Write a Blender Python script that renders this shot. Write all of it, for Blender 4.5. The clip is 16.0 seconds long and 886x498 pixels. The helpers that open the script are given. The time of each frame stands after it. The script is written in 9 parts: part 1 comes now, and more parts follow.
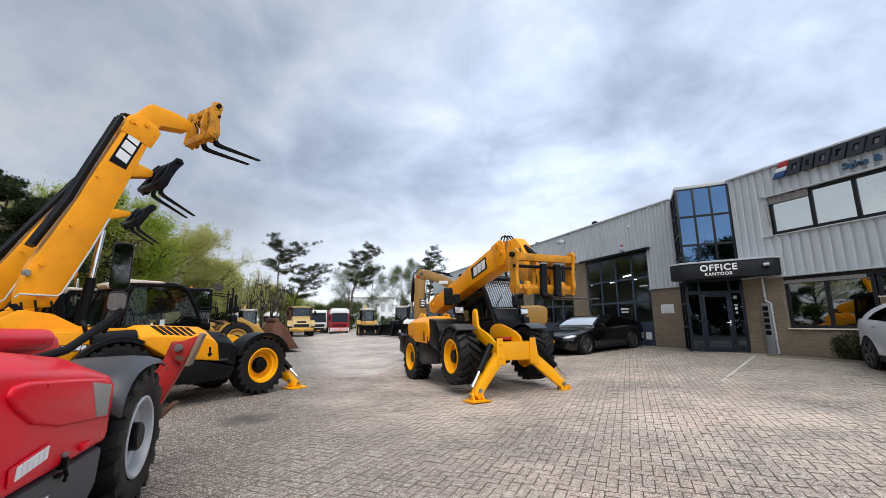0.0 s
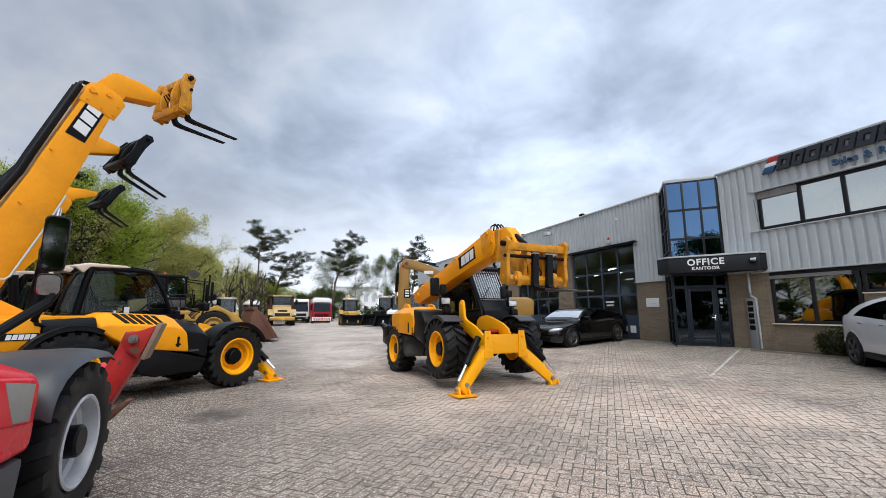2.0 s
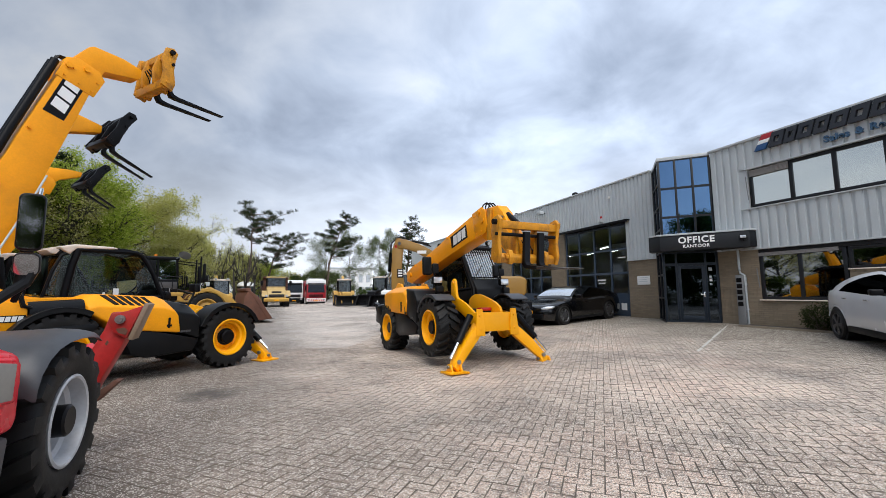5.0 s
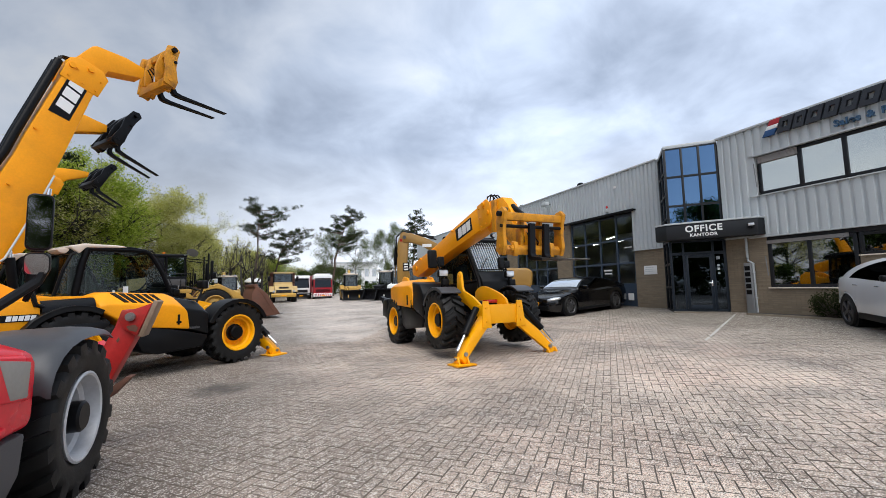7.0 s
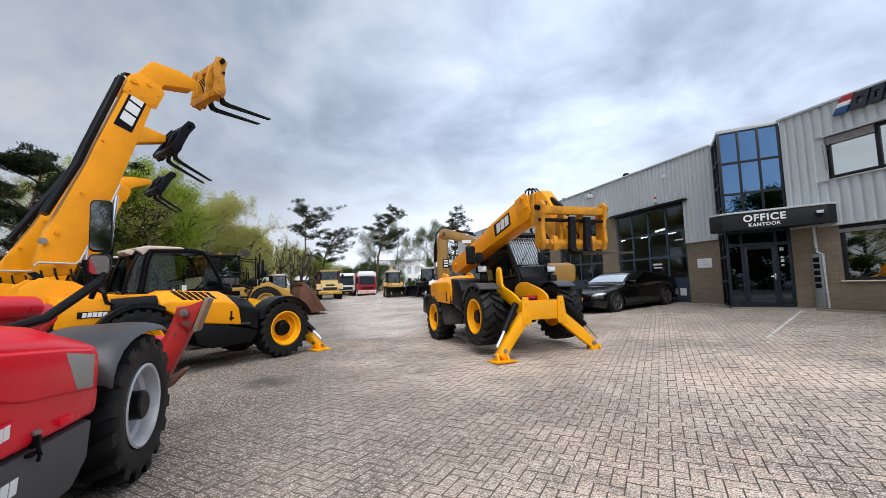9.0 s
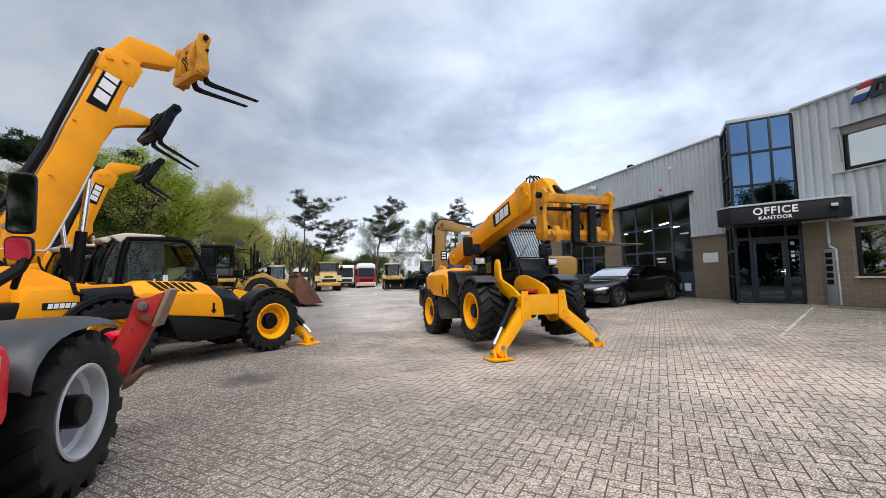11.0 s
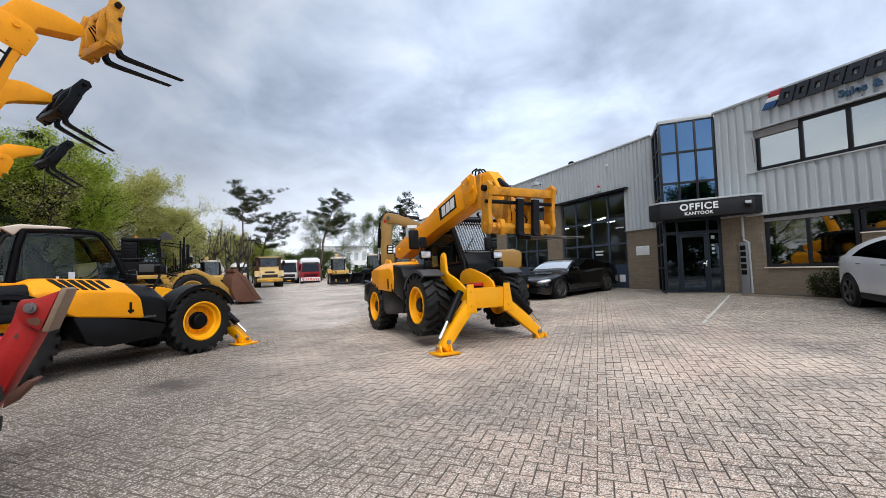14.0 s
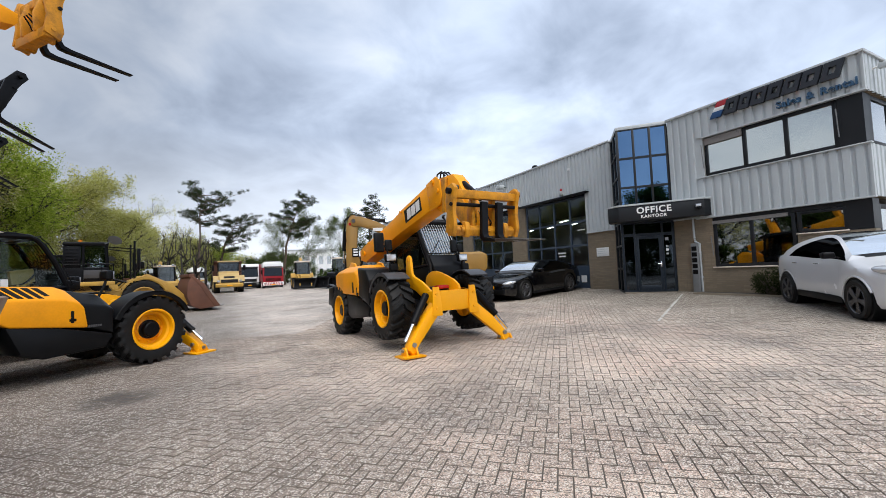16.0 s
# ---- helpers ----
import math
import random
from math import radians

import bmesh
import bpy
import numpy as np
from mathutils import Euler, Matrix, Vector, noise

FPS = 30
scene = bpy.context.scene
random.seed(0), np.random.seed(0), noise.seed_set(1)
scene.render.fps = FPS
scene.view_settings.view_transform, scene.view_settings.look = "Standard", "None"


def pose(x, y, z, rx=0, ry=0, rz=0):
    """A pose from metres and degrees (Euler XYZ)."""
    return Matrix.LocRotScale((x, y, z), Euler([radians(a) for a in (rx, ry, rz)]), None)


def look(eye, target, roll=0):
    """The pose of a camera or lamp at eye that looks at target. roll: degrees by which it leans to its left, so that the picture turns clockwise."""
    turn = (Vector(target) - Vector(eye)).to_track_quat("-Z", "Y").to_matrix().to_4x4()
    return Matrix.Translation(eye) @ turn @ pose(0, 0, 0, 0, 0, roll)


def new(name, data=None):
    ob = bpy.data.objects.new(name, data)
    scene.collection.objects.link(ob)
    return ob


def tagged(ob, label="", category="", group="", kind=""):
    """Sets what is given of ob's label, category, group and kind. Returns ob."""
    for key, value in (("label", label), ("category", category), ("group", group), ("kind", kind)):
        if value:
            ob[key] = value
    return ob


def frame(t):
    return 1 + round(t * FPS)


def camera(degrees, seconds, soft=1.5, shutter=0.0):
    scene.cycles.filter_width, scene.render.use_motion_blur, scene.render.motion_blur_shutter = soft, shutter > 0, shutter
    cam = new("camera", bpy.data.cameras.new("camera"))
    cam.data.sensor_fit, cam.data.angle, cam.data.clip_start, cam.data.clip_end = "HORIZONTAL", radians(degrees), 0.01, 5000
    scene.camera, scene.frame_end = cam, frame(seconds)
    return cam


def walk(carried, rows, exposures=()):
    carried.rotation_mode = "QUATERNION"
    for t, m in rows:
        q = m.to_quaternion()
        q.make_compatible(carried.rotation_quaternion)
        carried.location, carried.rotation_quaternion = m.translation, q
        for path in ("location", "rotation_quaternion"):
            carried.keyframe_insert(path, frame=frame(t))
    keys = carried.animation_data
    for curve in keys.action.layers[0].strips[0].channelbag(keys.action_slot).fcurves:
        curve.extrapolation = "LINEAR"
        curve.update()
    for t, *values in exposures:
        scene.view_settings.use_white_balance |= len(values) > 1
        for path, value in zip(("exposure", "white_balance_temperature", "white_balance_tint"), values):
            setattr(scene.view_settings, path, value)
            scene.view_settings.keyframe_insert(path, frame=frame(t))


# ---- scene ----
cam = camera(95.1, 16.0, soft=0.4)
PATH = [
    (0, (0.632, 0.182, 1.536), (1.277, 2.042, 1.89), -0.5),
    (0.5, (0.674, 0.33, 1.521), (1.331, 2.188, 1.86), -0.2),
    (1, (0.658, 0.514, 1.531), (1.339, 2.365, 1.86), 0.0),
    (1.5, (0.668, 0.576, 1.545), (1.374, 2.419, 1.867), 0.1),
    (2, (0.715, 0.587, 1.545), (1.434, 2.427, 1.855), 0.2),
    (2.5, (0.743, 0.596, 1.544), (1.468, 2.437, 1.835), 0.2),
    (3, (0.76, 0.603, 1.533), (1.487, 2.446, 1.803), 0.2),
    (3.5, (0.766, 0.599, 1.534), (1.497, 2.444, 1.786), 0.1),
    (4, (0.768, 0.597, 1.53), (1.505, 2.44, 1.77), 0.0),
    (6.5, (0.782, 0.595, 1.518), (1.529, 2.442, 1.7), -1.0),
    (7, (0.781, 0.594, 1.52), (1.507, 2.448, 1.7), -1.2),
    (7.5, (0.782, 0.587, 1.523), (1.471, 2.456, 1.702), -1.4),
    (8, (0.791, 0.589, 1.521), (1.428, 2.477, 1.699), -1.6),
    (8.5, (0.825, 0.583, 1.519), (1.404, 2.489, 1.693), -1.6),
    (9, (0.864, 0.595, 1.512), (1.396, 2.516, 1.68), -1.7),
    (11.5, (1.141, 1.102, 1.5), (1.674, 3.026, 1.623), -1.0),
    (12, (1.169, 1.142, 1.503), (1.747, 3.053, 1.616), -1.0),
    (12.5, (1.168, 1.153, 1.497), (1.797, 3.049, 1.604), -1.1),
    (13, (1.175, 1.155, 1.5), (1.85, 3.035, 1.601), -1.3),
    (13.5, (1.185, 1.143, 1.497), (1.903, 3.007, 1.596), -1.5),
    (14, (1.191, 1.149, 1.497), (1.96, 2.993, 1.594), -1.7),
    (14.5, (1.21, 1.149, 1.499), (2.03, 2.971, 1.596), -1.9),
    (15, (1.225, 1.138, 1.499), (2.089, 2.939, 1.597), -2.1),
    (15.5, (1.227, 1.134, 1.496), (2.124, 2.919, 1.597), -2.2),
    (16, (1.226, 1.137, 1.497), (2.141, 2.912, 1.601), -2.3),
]
walk(cam, [(t, look(eye, target, roll)) for t, eye, target, roll in PATH])

# ---- light ----
SUN_EL, SUN_AZ = 58.0, 192.0   # degrees; azimuth clockwise from +y
world = bpy.data.worlds.new("overcast_sky")
scene.world = world
world.use_nodes = True
wn, wl = world.node_tree.nodes, world.node_tree.links
wn.clear()
w_out = wn.new("ShaderNodeOutputWorld")
w_bg = wn.new("ShaderNodeBackground")
w_sky = wn.new("ShaderNodeTexSky")
w_sky.sky_type = "NISHITA"
w_sky.sun_disc = False
w_sky.sun_elevation, w_sky.sun_rotation = radians(SUN_EL), radians(SUN_AZ)
w_sky.air_density, w_sky.dust_density = 1.0, 2.0
w_geo = wn.new("ShaderNodeTexCoord")
w_sep = wn.new("ShaderNodeSeparateXYZ")
wl.new(w_geo.outputs["Generated"], w_sep.inputs[0])
# cloud layer seen in perspective: direction divided by its height
w_div = wn.new("ShaderNodeMath"); w_div.operation = "MAXIMUM"; w_div.inputs[1].default_value = 0.0
w_add = wn.new("ShaderNodeMath"); w_add.operation = "ADD"; w_add.inputs[1].default_value = 0.38
wl.new(w_sep.outputs[2], w_div.inputs[0]); wl.new(w_div.outputs[0], w_add.inputs[0])
w_vd = wn.new("ShaderNodeVectorMath"); w_vd.operation = "DIVIDE"
w_cmb = wn.new("ShaderNodeCombineXYZ")
for k in range(3):
    wl.new(w_add.outputs[0], w_cmb.inputs[k])
wl.new(w_geo.outputs["Generated"], w_vd.inputs[0]); wl.new(w_cmb.outputs[0], w_vd.inputs[1])


def cloud_noise(scale, detail, offset, rough=0.55, dist=0.0):
    mp = wn.new("ShaderNodeMapping"); mp.inputs["Location"].default_value = offset
    n = wn.new("ShaderNodeTexNoise")
    n.inputs["Scale"].default_value, n.inputs["Detail"].default_value = scale, detail
    n.inputs["Roughness"].default_value, n.inputs["Distortion"].default_value = rough, dist
    wl.new(w_vd.outputs[0], mp.inputs["Vector"]); wl.new(mp.outputs[0], n.inputs["Vector"])
    return n


w_n1 = cloud_noise(1.2, 5, (3.1, 1.7, 0.0), 0.48, 0.3)
w_n2 = cloud_noise(3.4, 6, (7.3, 4.2, 0.0), 0.55, 0.4)
w_mix = wn.new("ShaderNodeMath"); w_mix.operation = "MULTIPLY_ADD"; w_mix.inputs[1].default_value = 0.45
wl.new(w_n2.outputs["Fac"], w_mix.inputs[0]); wl.new(w_n1.outputs["Fac"], w_mix.inputs[2])
w_ramp = wn.new("ShaderNodeValToRGB")
cr = w_ramp.color_ramp
cr.elements[0].position, cr.elements[0].color = 0.54, (0.29, 0.35, 0.46, 1)
cr.elements[1].position, cr.elements[1].color = 0.95, (0.86, 0.90, 0.96, 1)
for pos, col in ((0.63, (0.39, 0.46, 0.59, 1)), (0.72, (0.51, 0.595, 0.745, 1)), (0.82, (0.67, 0.745, 0.875, 1))):
    e = cr.elements.new(pos); e.color = col
wl.new(w_mix.outputs[0], w_ramp.inputs["Fac"])
# brighter haze towards the horizon
w_hz = wn.new("ShaderNodeMapRange")
w_hz.inputs["From Min"].default_value, w_hz.inputs["From Max"].default_value = 0.0, 0.32
w_hz.inputs["To Min"].default_value, w_hz.inputs["To Max"].default_value = 0.90, 0.0
wl.new(w_sep.outputs[2], w_hz.inputs["Value"])
w_hm = wn.new("ShaderNodeMixRGB"); w_hm.inputs["Color2"].default_value = (0.93, 0.975, 1.05, 1)
wl.new(w_hz.outputs[0], w_hm.inputs["Fac"]); wl.new(w_ramp.outputs["Color"], w_hm.inputs["Color1"])
w_sc = wn.new("ShaderNodeMixRGB"); w_sc.blend_type = "MIX"; w_sc.inputs["Fac"].default_value = 0.93
w_sk = wn.new("ShaderNodeVectorMath"); w_sk.operation = "SCALE"; w_sk.inputs["Scale"].default_value = 0.10
wl.new(w_sky.outputs[0], w_sk.inputs[0])
wl.new(w_sk.outputs[0], w_sc.inputs["Color1"]); wl.new(w_hm.outputs[0], w_sc.inputs["Color2"])
w_dot = wn.new("ShaderNodeVectorMath"); w_dot.operation = "DOT_PRODUCT"; w_dot.inputs[1].default_value = (0.93, 0.37, 0.0)
wl.new(w_geo.outputs["Generated"], w_dot.inputs[0])
w_side = wn.new("ShaderNodeMapRange")
w_side.inputs["From Min"].default_value, w_side.inputs["From Max"].default_value = -0.6, 1.0
w_side.inputs["To Min"].default_value, w_side.inputs["To Max"].default_value = 0.56, 1.40
wl.new(w_dot.outputs["Value"], w_side.inputs["Value"])
# the veiled sun brightens the clouds on its own side
w_sd = wn.new("ShaderNodeVectorMath"); w_sd.operation = "DOT_PRODUCT"
w_sd.inputs[1].default_value = (math.sin(radians(SUN_AZ)) * 0.8, math.cos(radians(SUN_AZ)) * 0.8, 0.6)
wl.new(w_geo.outputs["Generated"], w_sd.inputs[0])
w_glow = wn.new("ShaderNodeMapRange"); w_glow.interpolation_type = "SMOOTHSTEP"
w_glow.inputs["From Min"].default_value, w_glow.inputs["From Max"].default_value = 0.15, 1.0
w_glow.inputs["To Min"].default_value, w_glow.inputs["To Max"].default_value = 0.0, 0.95
wl.new(w_sd.outputs["Value"], w_glow.inputs["Value"])
w_sum = wn.new("ShaderNodeMath"); w_sum.operation = "ADD"
wl.new(w_side.outputs[0], w_sum.inputs[0]); wl.new(w_glow.outputs[0], w_sum.inputs[1])
w_fin = wn.new("ShaderNodeVectorMath"); w_fin.operation = "SCALE"
# a thin bright break in the clouds low over the yard's end, heavier cloud above the tree row
lobe = w_sum
for direction, spread_from, amount in (((0.33, 0.90, 0.28), 0.86, 0.24), ((-0.05, 0.88, 0.47), 0.80, -0.24)):
    w_ld = wn.new("ShaderNodeVectorMath"); w_ld.operation = "DOT_PRODUCT"; w_ld.inputs[1].default_value = Vector(direction).normalized()
    wl.new(w_geo.outputs["Generated"], w_ld.inputs[0])
    w_lm = wn.new("ShaderNodeMapRange"); w_lm.interpolation_type = "SMOOTHSTEP"
    w_lm.inputs["From Min"].default_value, w_lm.inputs["From Max"].default_value = spread_from, 1.0
    w_lm.inputs["To Min"].default_value, w_lm.inputs["To Max"].default_value = 0.0, amount
    wl.new(w_ld.outputs["Value"], w_lm.inputs["Value"])
    w_la = wn.new("ShaderNodeMath"); w_la.operation = "ADD"
    wl.new(lobe.outputs[0], w_la.inputs[0]); wl.new(w_lm.outputs[0], w_la.inputs[1])
    lobe = w_la
wl.new(w_sc.outputs[0], w_fin.inputs[0]); wl.new(lobe.outputs[0], w_fin.inputs["Scale"])
wl.new(w_fin.outputs[0], w_bg.inputs["Color"])
w_bg.inputs["Strength"].default_value = 0.96
wl.new(w_bg.outputs[0], w_out.inputs["Surface"])

sun_data = bpy.data.lights.new("sun", "SUN")
sun_data.energy, sun_data.angle, sun_data.color = 2.15, radians(56), (1.0, 0.955, 0.885)
sun = new("sun", sun_data)
sd = Vector((math.sin(radians(SUN_AZ)) * math.cos(radians(SUN_EL)), math.cos(radians(SUN_AZ)) * math.cos(radians(SUN_EL)), math.sin(radians(SUN_EL))))
sun.matrix_world = look(sd * 60, (0, 0, 0))
scene.view_settings.exposure = 0.2

# ---- materials ----
MATS = {}


def mat(name, color, rough=0.6, metal=0.0, vary=0.12, scale=6.0, grain=60.0, bump=0.05, dirt=0.0, dirt_color=(0.10, 0.085, 0.07), coat=0.0, spec=0.5, island=0.0, obj=0.0, rvary=0.1):
    """A procedural surface: base colour broken up at two scales, with dirt patches, grain relief and uneven roughness."""
    m = bpy.data.materials.new(name)
    m.use_nodes = True
    n, l = m.node_tree.nodes, m.node_tree.links
    b = n["Principled BSDF"]
    b.inputs["Metallic"].default_value = metal
    b.inputs["Coat Weight"].default_value = coat
    b.inputs["Coat Roughness"].default_value = 0.12
    b.inputs["Specular IOR Level"].default_value = spec
    tc = n.new("ShaderNodeTexCoord")
    big = n.new("ShaderNodeTexNoise"); big.inputs["Scale"].default_value = scale; big.inputs["Detail"].default_value = 5
    fine = n.new("ShaderNodeTexNoise"); fine.inputs["Scale"].default_value = grain; fine.inputs["Detail"].default_value = 4
    for t in (big, fine):
        l.new(tc.outputs["Object"], t.inputs["Vector"])
    add = n.new("ShaderNodeMath"); add.operation = "MULTIPLY_ADD"; add.inputs[1].default_value = 0.5
    l.new(fine.outputs["Fac"], add.inputs[0]); l.new(big.outputs["Fac"], add.inputs[2])
    src = add.outputs[0]
    if island or obj:
        extra = n.new("ShaderNodeNewGeometry").outputs["Random Per Island"] if island else n.new("ShaderNodeObjectInfo").outputs["Random"]
        ma = n.new("ShaderNodeMath"); ma.operation = "MULTIPLY_ADD"; ma.inputs[1].default_value = island or obj
        l.new(extra, ma.inputs[0]); l.new(src, ma.inputs[2])
        sub = n.new("ShaderNodeMath"); sub.operation = "SUBTRACT"; sub.inputs[1].default_value = (island or obj) * 0.5
        l.new(ma.outputs[0], sub.inputs[0]); src = sub.outputs[0]
    mr = n.new("ShaderNodeMapRange")
    mr.inputs["From Min"].default_value, mr.inputs["From Max"].default_value = 0.35, 1.15
    mr.inputs["To Min"].default_value, mr.inputs["To Max"].default_value = 1.0 - vary, 1.0 + vary
    mr.clamp = False
    l.new(src, mr.inputs["Value"])
    hs = n.new("ShaderNodeVectorMath"); hs.operation = "SCALE"
    hs.inputs[0].default_value = color[:3]
    l.new(mr.outputs[0], hs.inputs["Scale"])
    out = hs.outputs[0]
    if dirt > 0:
        dn = n.new("ShaderNodeTexNoise"); dn.inputs["Scale"].default_value = scale * 0.6; dn.inputs["Detail"].default_value = 8; dn.inputs["Roughness"].default_value = 0.65
        mp = n.new("ShaderNodeMapping"); mp.inputs["Location"].default_value = (4.3, 9.1, 2.2)
        l.new(tc.outputs["Object"], mp.inputs[0]); l.new(mp.outputs[0], dn.inputs["Vector"])
        dr = n.new("ShaderNodeMapRange")
        dr.inputs["From Min"].default_value, dr.inputs["From Max"].default_value = 0.5, 0.75
        dr.inputs["To Max"].default_value = dirt
        l.new(dn.outputs["Fac"], dr.inputs["Value"])
        mx = n.new("ShaderNodeMixRGB"); mx.inputs["Color2"].default_value = (*dirt_color, 1)
        l.new(dr.outputs[0], mx.inputs["Fac"]); l.new(out, mx.inputs["Color1"]); out = mx.outputs[0]
    l.new(out, b.inputs["Base Color"])
    rr = n.new("ShaderNodeMapRange")
    rr.inputs["To Min"].default_value, rr.inputs["To Max"].default_value = max(0.02, rough - rvary), min(1.0, rough + rvary)
    l.new(big.outputs["Fac"], rr.inputs["Value"]); l.new(rr.outputs[0], b.inputs["Roughness"])
    if bump:
        bp = n.new("ShaderNodeBump"); bp.inputs["Strength"].default_value = min(1.0, bump * 4); bp.inputs["Distance"].default_value = 0.01 * bump * 4
        l.new(fine.outputs["Fac"], bp.inputs["Height"]); l.new(bp.outputs[0], b.inputs["Normal"])
    MATS[name] = m
    return m


def glass(name, tint, rough=0.02, through_share=0.5, gloss=(0.9, 0.93, 0.95)):
    """Thin window glass: a clear tinted pane with a mirror's gloss by Fresnel."""
    m = bpy.data.materials.new(name)
    m.use_nodes = True
    n, l = m.node_tree.nodes, m.node_tree.links
    n.clear()
    o = n.new("ShaderNodeOutputMaterial")
    tr = n.new("ShaderNodeBsdfTransparent"); tr.inputs[0].default_value = (*tint, 1)
    gl = n.new("ShaderNodeBsdfGlossy"); gl.inputs["Roughness"].default_value = rough; gl.inputs[0].default_value = (*gloss, 1)
    lw = n.new("ShaderNodeLayerWeight"); lw.inputs["Blend"].default_value = 0.5
    fr = n.new("ShaderNodeMath"); fr.operation = "POWER"; fr.inputs[1].default_value = 4.5
    l.new(lw.outputs["Facing"], fr.inputs[0])
    ma = n.new("ShaderNodeMath"); ma.operation = "MULTIPLY_ADD"; ma.inputs[1].default_value = 0.9; ma.inputs[2].default_value = 0.045 + through_share * 0.12
    ma.use_clamp = True
    l.new(fr.outputs[0], ma.inputs[0])
    mx = n.new("ShaderNodeMixShader")
    l.new(ma.outputs[0], mx.inputs[0]); l.new(tr.outputs[0], mx.inputs[1]); l.new(gl.outputs[0], mx.inputs[2])
    l.new(mx.outputs[0], o.inputs[0])
    MATS[name] = m
    return m


YELLOW = mat("machine_yellow", (0.92, 0.352, 0.006), 0.38, vary=0.14, scale=1.7, grain=35, bump=0.010, dirt=0.30, dirt_color=(0.36, 0.15, 0.02), spec=0.24)
YELLOW_NEW = mat("fresh_yellow_paint", (0.97, 0.42, 0.002), 0.34, vary=0.08, scale=1.5, grain=30, bump=0.008, dirt=0.08, dirt_color=(0.42, 0.18, 0.01), spec=0.32)
TAN = mat("sun_bleached_tan_paint", (0.52, 0.36, 0.14), 0.5, vary=0.16, scale=2.5, grain=20, bump=0.02, dirt=0.5, dirt_color=(0.22, 0.15, 0.08))
YELLOW_WORN = mat("worn_carriage_yellow", (0.60, 0.255, 0.014), 0.45, vary=0.25, scale=6, grain=40, bump=0.03, dirt=0.95, dirt_color=(0.13, 0.055, 0.022), spec=0.3)
YELLOW_OLD = mat("faded_ochre_paint", (0.29, 0.155, 0.026), 0.5, vary=0.16, scale=2.5, grain=30, bump=0.02, dirt=0.5, dirt_color=(0.16, 0.10, 0.045))
YELLOW_FAR = mat("ochre_machine_paint", (0.52, 0.30, 0.05), 0.5, vary=0.14, scale=2.5, grain=20, bump=0.02, dirt=0.45, dirt_color=(0.20, 0.13, 0.06))
RED = mat("red_machine_paint", (0.80, 0.004, 0.024), 0.30, vary=0.16, scale=2.2, grain=40, bump=0.008, dirt=0.16, dirt_color=(0.55, 0.07, 0.06), spec=0.22, coat=0.10)
RED_DARK = mat("dark_red_lorry_paint", (0.30, 0.010, 0.016), 0.35, vary=0.1, scale=2, grain=30, bump=0.005, spec=0.3)
RED_WORN = mat("worn_red_paint", (0.40, 0.020, 0.018), 0.45, vary=0.25, scale=5, grain=40, bump=0.03, dirt=0.85, dirt_color=(0.13, 0.045, 0.03), spec=0.3)
BLACK = mat("black_paint", (0.004, 0.004, 0.005), 0.36, vary=0.25, scale=4, grain=50, bump=0.02, dirt=0.15, dirt_color=(0.016, 0.015, 0.014), spec=0.15)
BLACK_PLASTIC = mat("black_plastic", (0.0055, 0.006, 0.007), 0.38, vary=0.2, scale=4, grain=120, bump=0.03, dirt=0.2, dirt_color=(0.018, 0.0175, 0.017), spec=0.18)
GREY_PLASTIC = mat("dark_grey_panel", (0.072, 0.070, 0.072), 0.55, vary=0.15, scale=3, grain=150, bump=0.06, dirt=0.3, dirt_color=(0.085, 0.078, 0.072), spec=0.3)
RUBBER = mat("tyre_rubber", (0.009, 0.0088, 0.0086), 0.58, vary=0.25, scale=5, grain=80, bump=0.08, dirt=0.45, dirt_color=(0.030, 0.027, 0.024), spec=0.28)
STEEL = mat("worn_steel", (0.30, 0.29, 0.28), 0.42, metal=0.85, vary=0.2, scale=5, grain=60, bump=0.03, dirt=0.3, dirt_color=(0.15, 0.09, 0.05))
CHROME = mat("chromed_rod", (0.75, 0.76, 0.78), 0.12, metal=1.0, vary=0.04, scale=3, grain=30, bump=0.0, rvary=0.04)
SILVER_RIM = mat("silver_rim_paint", (0.52, 0.525, 0.54), 0.42, metal=0.2, vary=0.14, scale=5, grain=40, bump=0.02, dirt=0.55, dirt_color=(0.32, 0.29, 0.27))
RUST = mat("rusty_bucket_steel", (0.13, 0.052, 0.03), 0.72, vary=0.35, scale=2.2, grain=30, bump=0.1, dirt=0.6, dirt_color=(0.06, 0.032, 0.024))
CREAM = mat("cream_roof_paint", (0.80, 0.69, 0.58), 0.5, vary=0.07, scale=3, grain=60, bump=0.02, dirt=0.2, dirt_color=(0.50, 0.41, 0.33))
WHITE = mat("white_paint", (0.78, 0.78, 0.77), 0.45, vary=0.06, scale=2, grain=50, bump=0.01, dirt=0.15, dirt_color=(0.45, 0.43, 0.40))
CLAD = mat("grey_steel_cladding", (0.485, 0.520, 0.535), 0.44, vary=0.07, scale=0.7, grain=25, bump=0.006, dirt=0.2, dirt_color=(0.29, 0.31, 0.31), spec=0.4)
PANEL_GREY = mat("grey_column_paint", (0.20, 0.205, 0.21), 0.5, vary=0.1, scale=3, grain=60, bump=0.01)
CLOUDED = mat("clouded_grey_panel", (0.30, 0.29, 0.26), 0.45, vary=0.15, scale=5, grain=40, bump=0.01, dirt=0.4, dirt_color=(0.26, 0.25, 0.23))
CLAD_TRIM = mat("grey_steel_trim", (0.47, 0.50, 0.51), 0.45, vary=0.05, scale=1.5, grain=30, bump=0.005)
BRICK_ST = mat("buff_brick_wall", (0.250, 0.198, 0.137), 0.85, vary=0.18, scale=1.2, grain=45, bump=0.12, island=0.45)
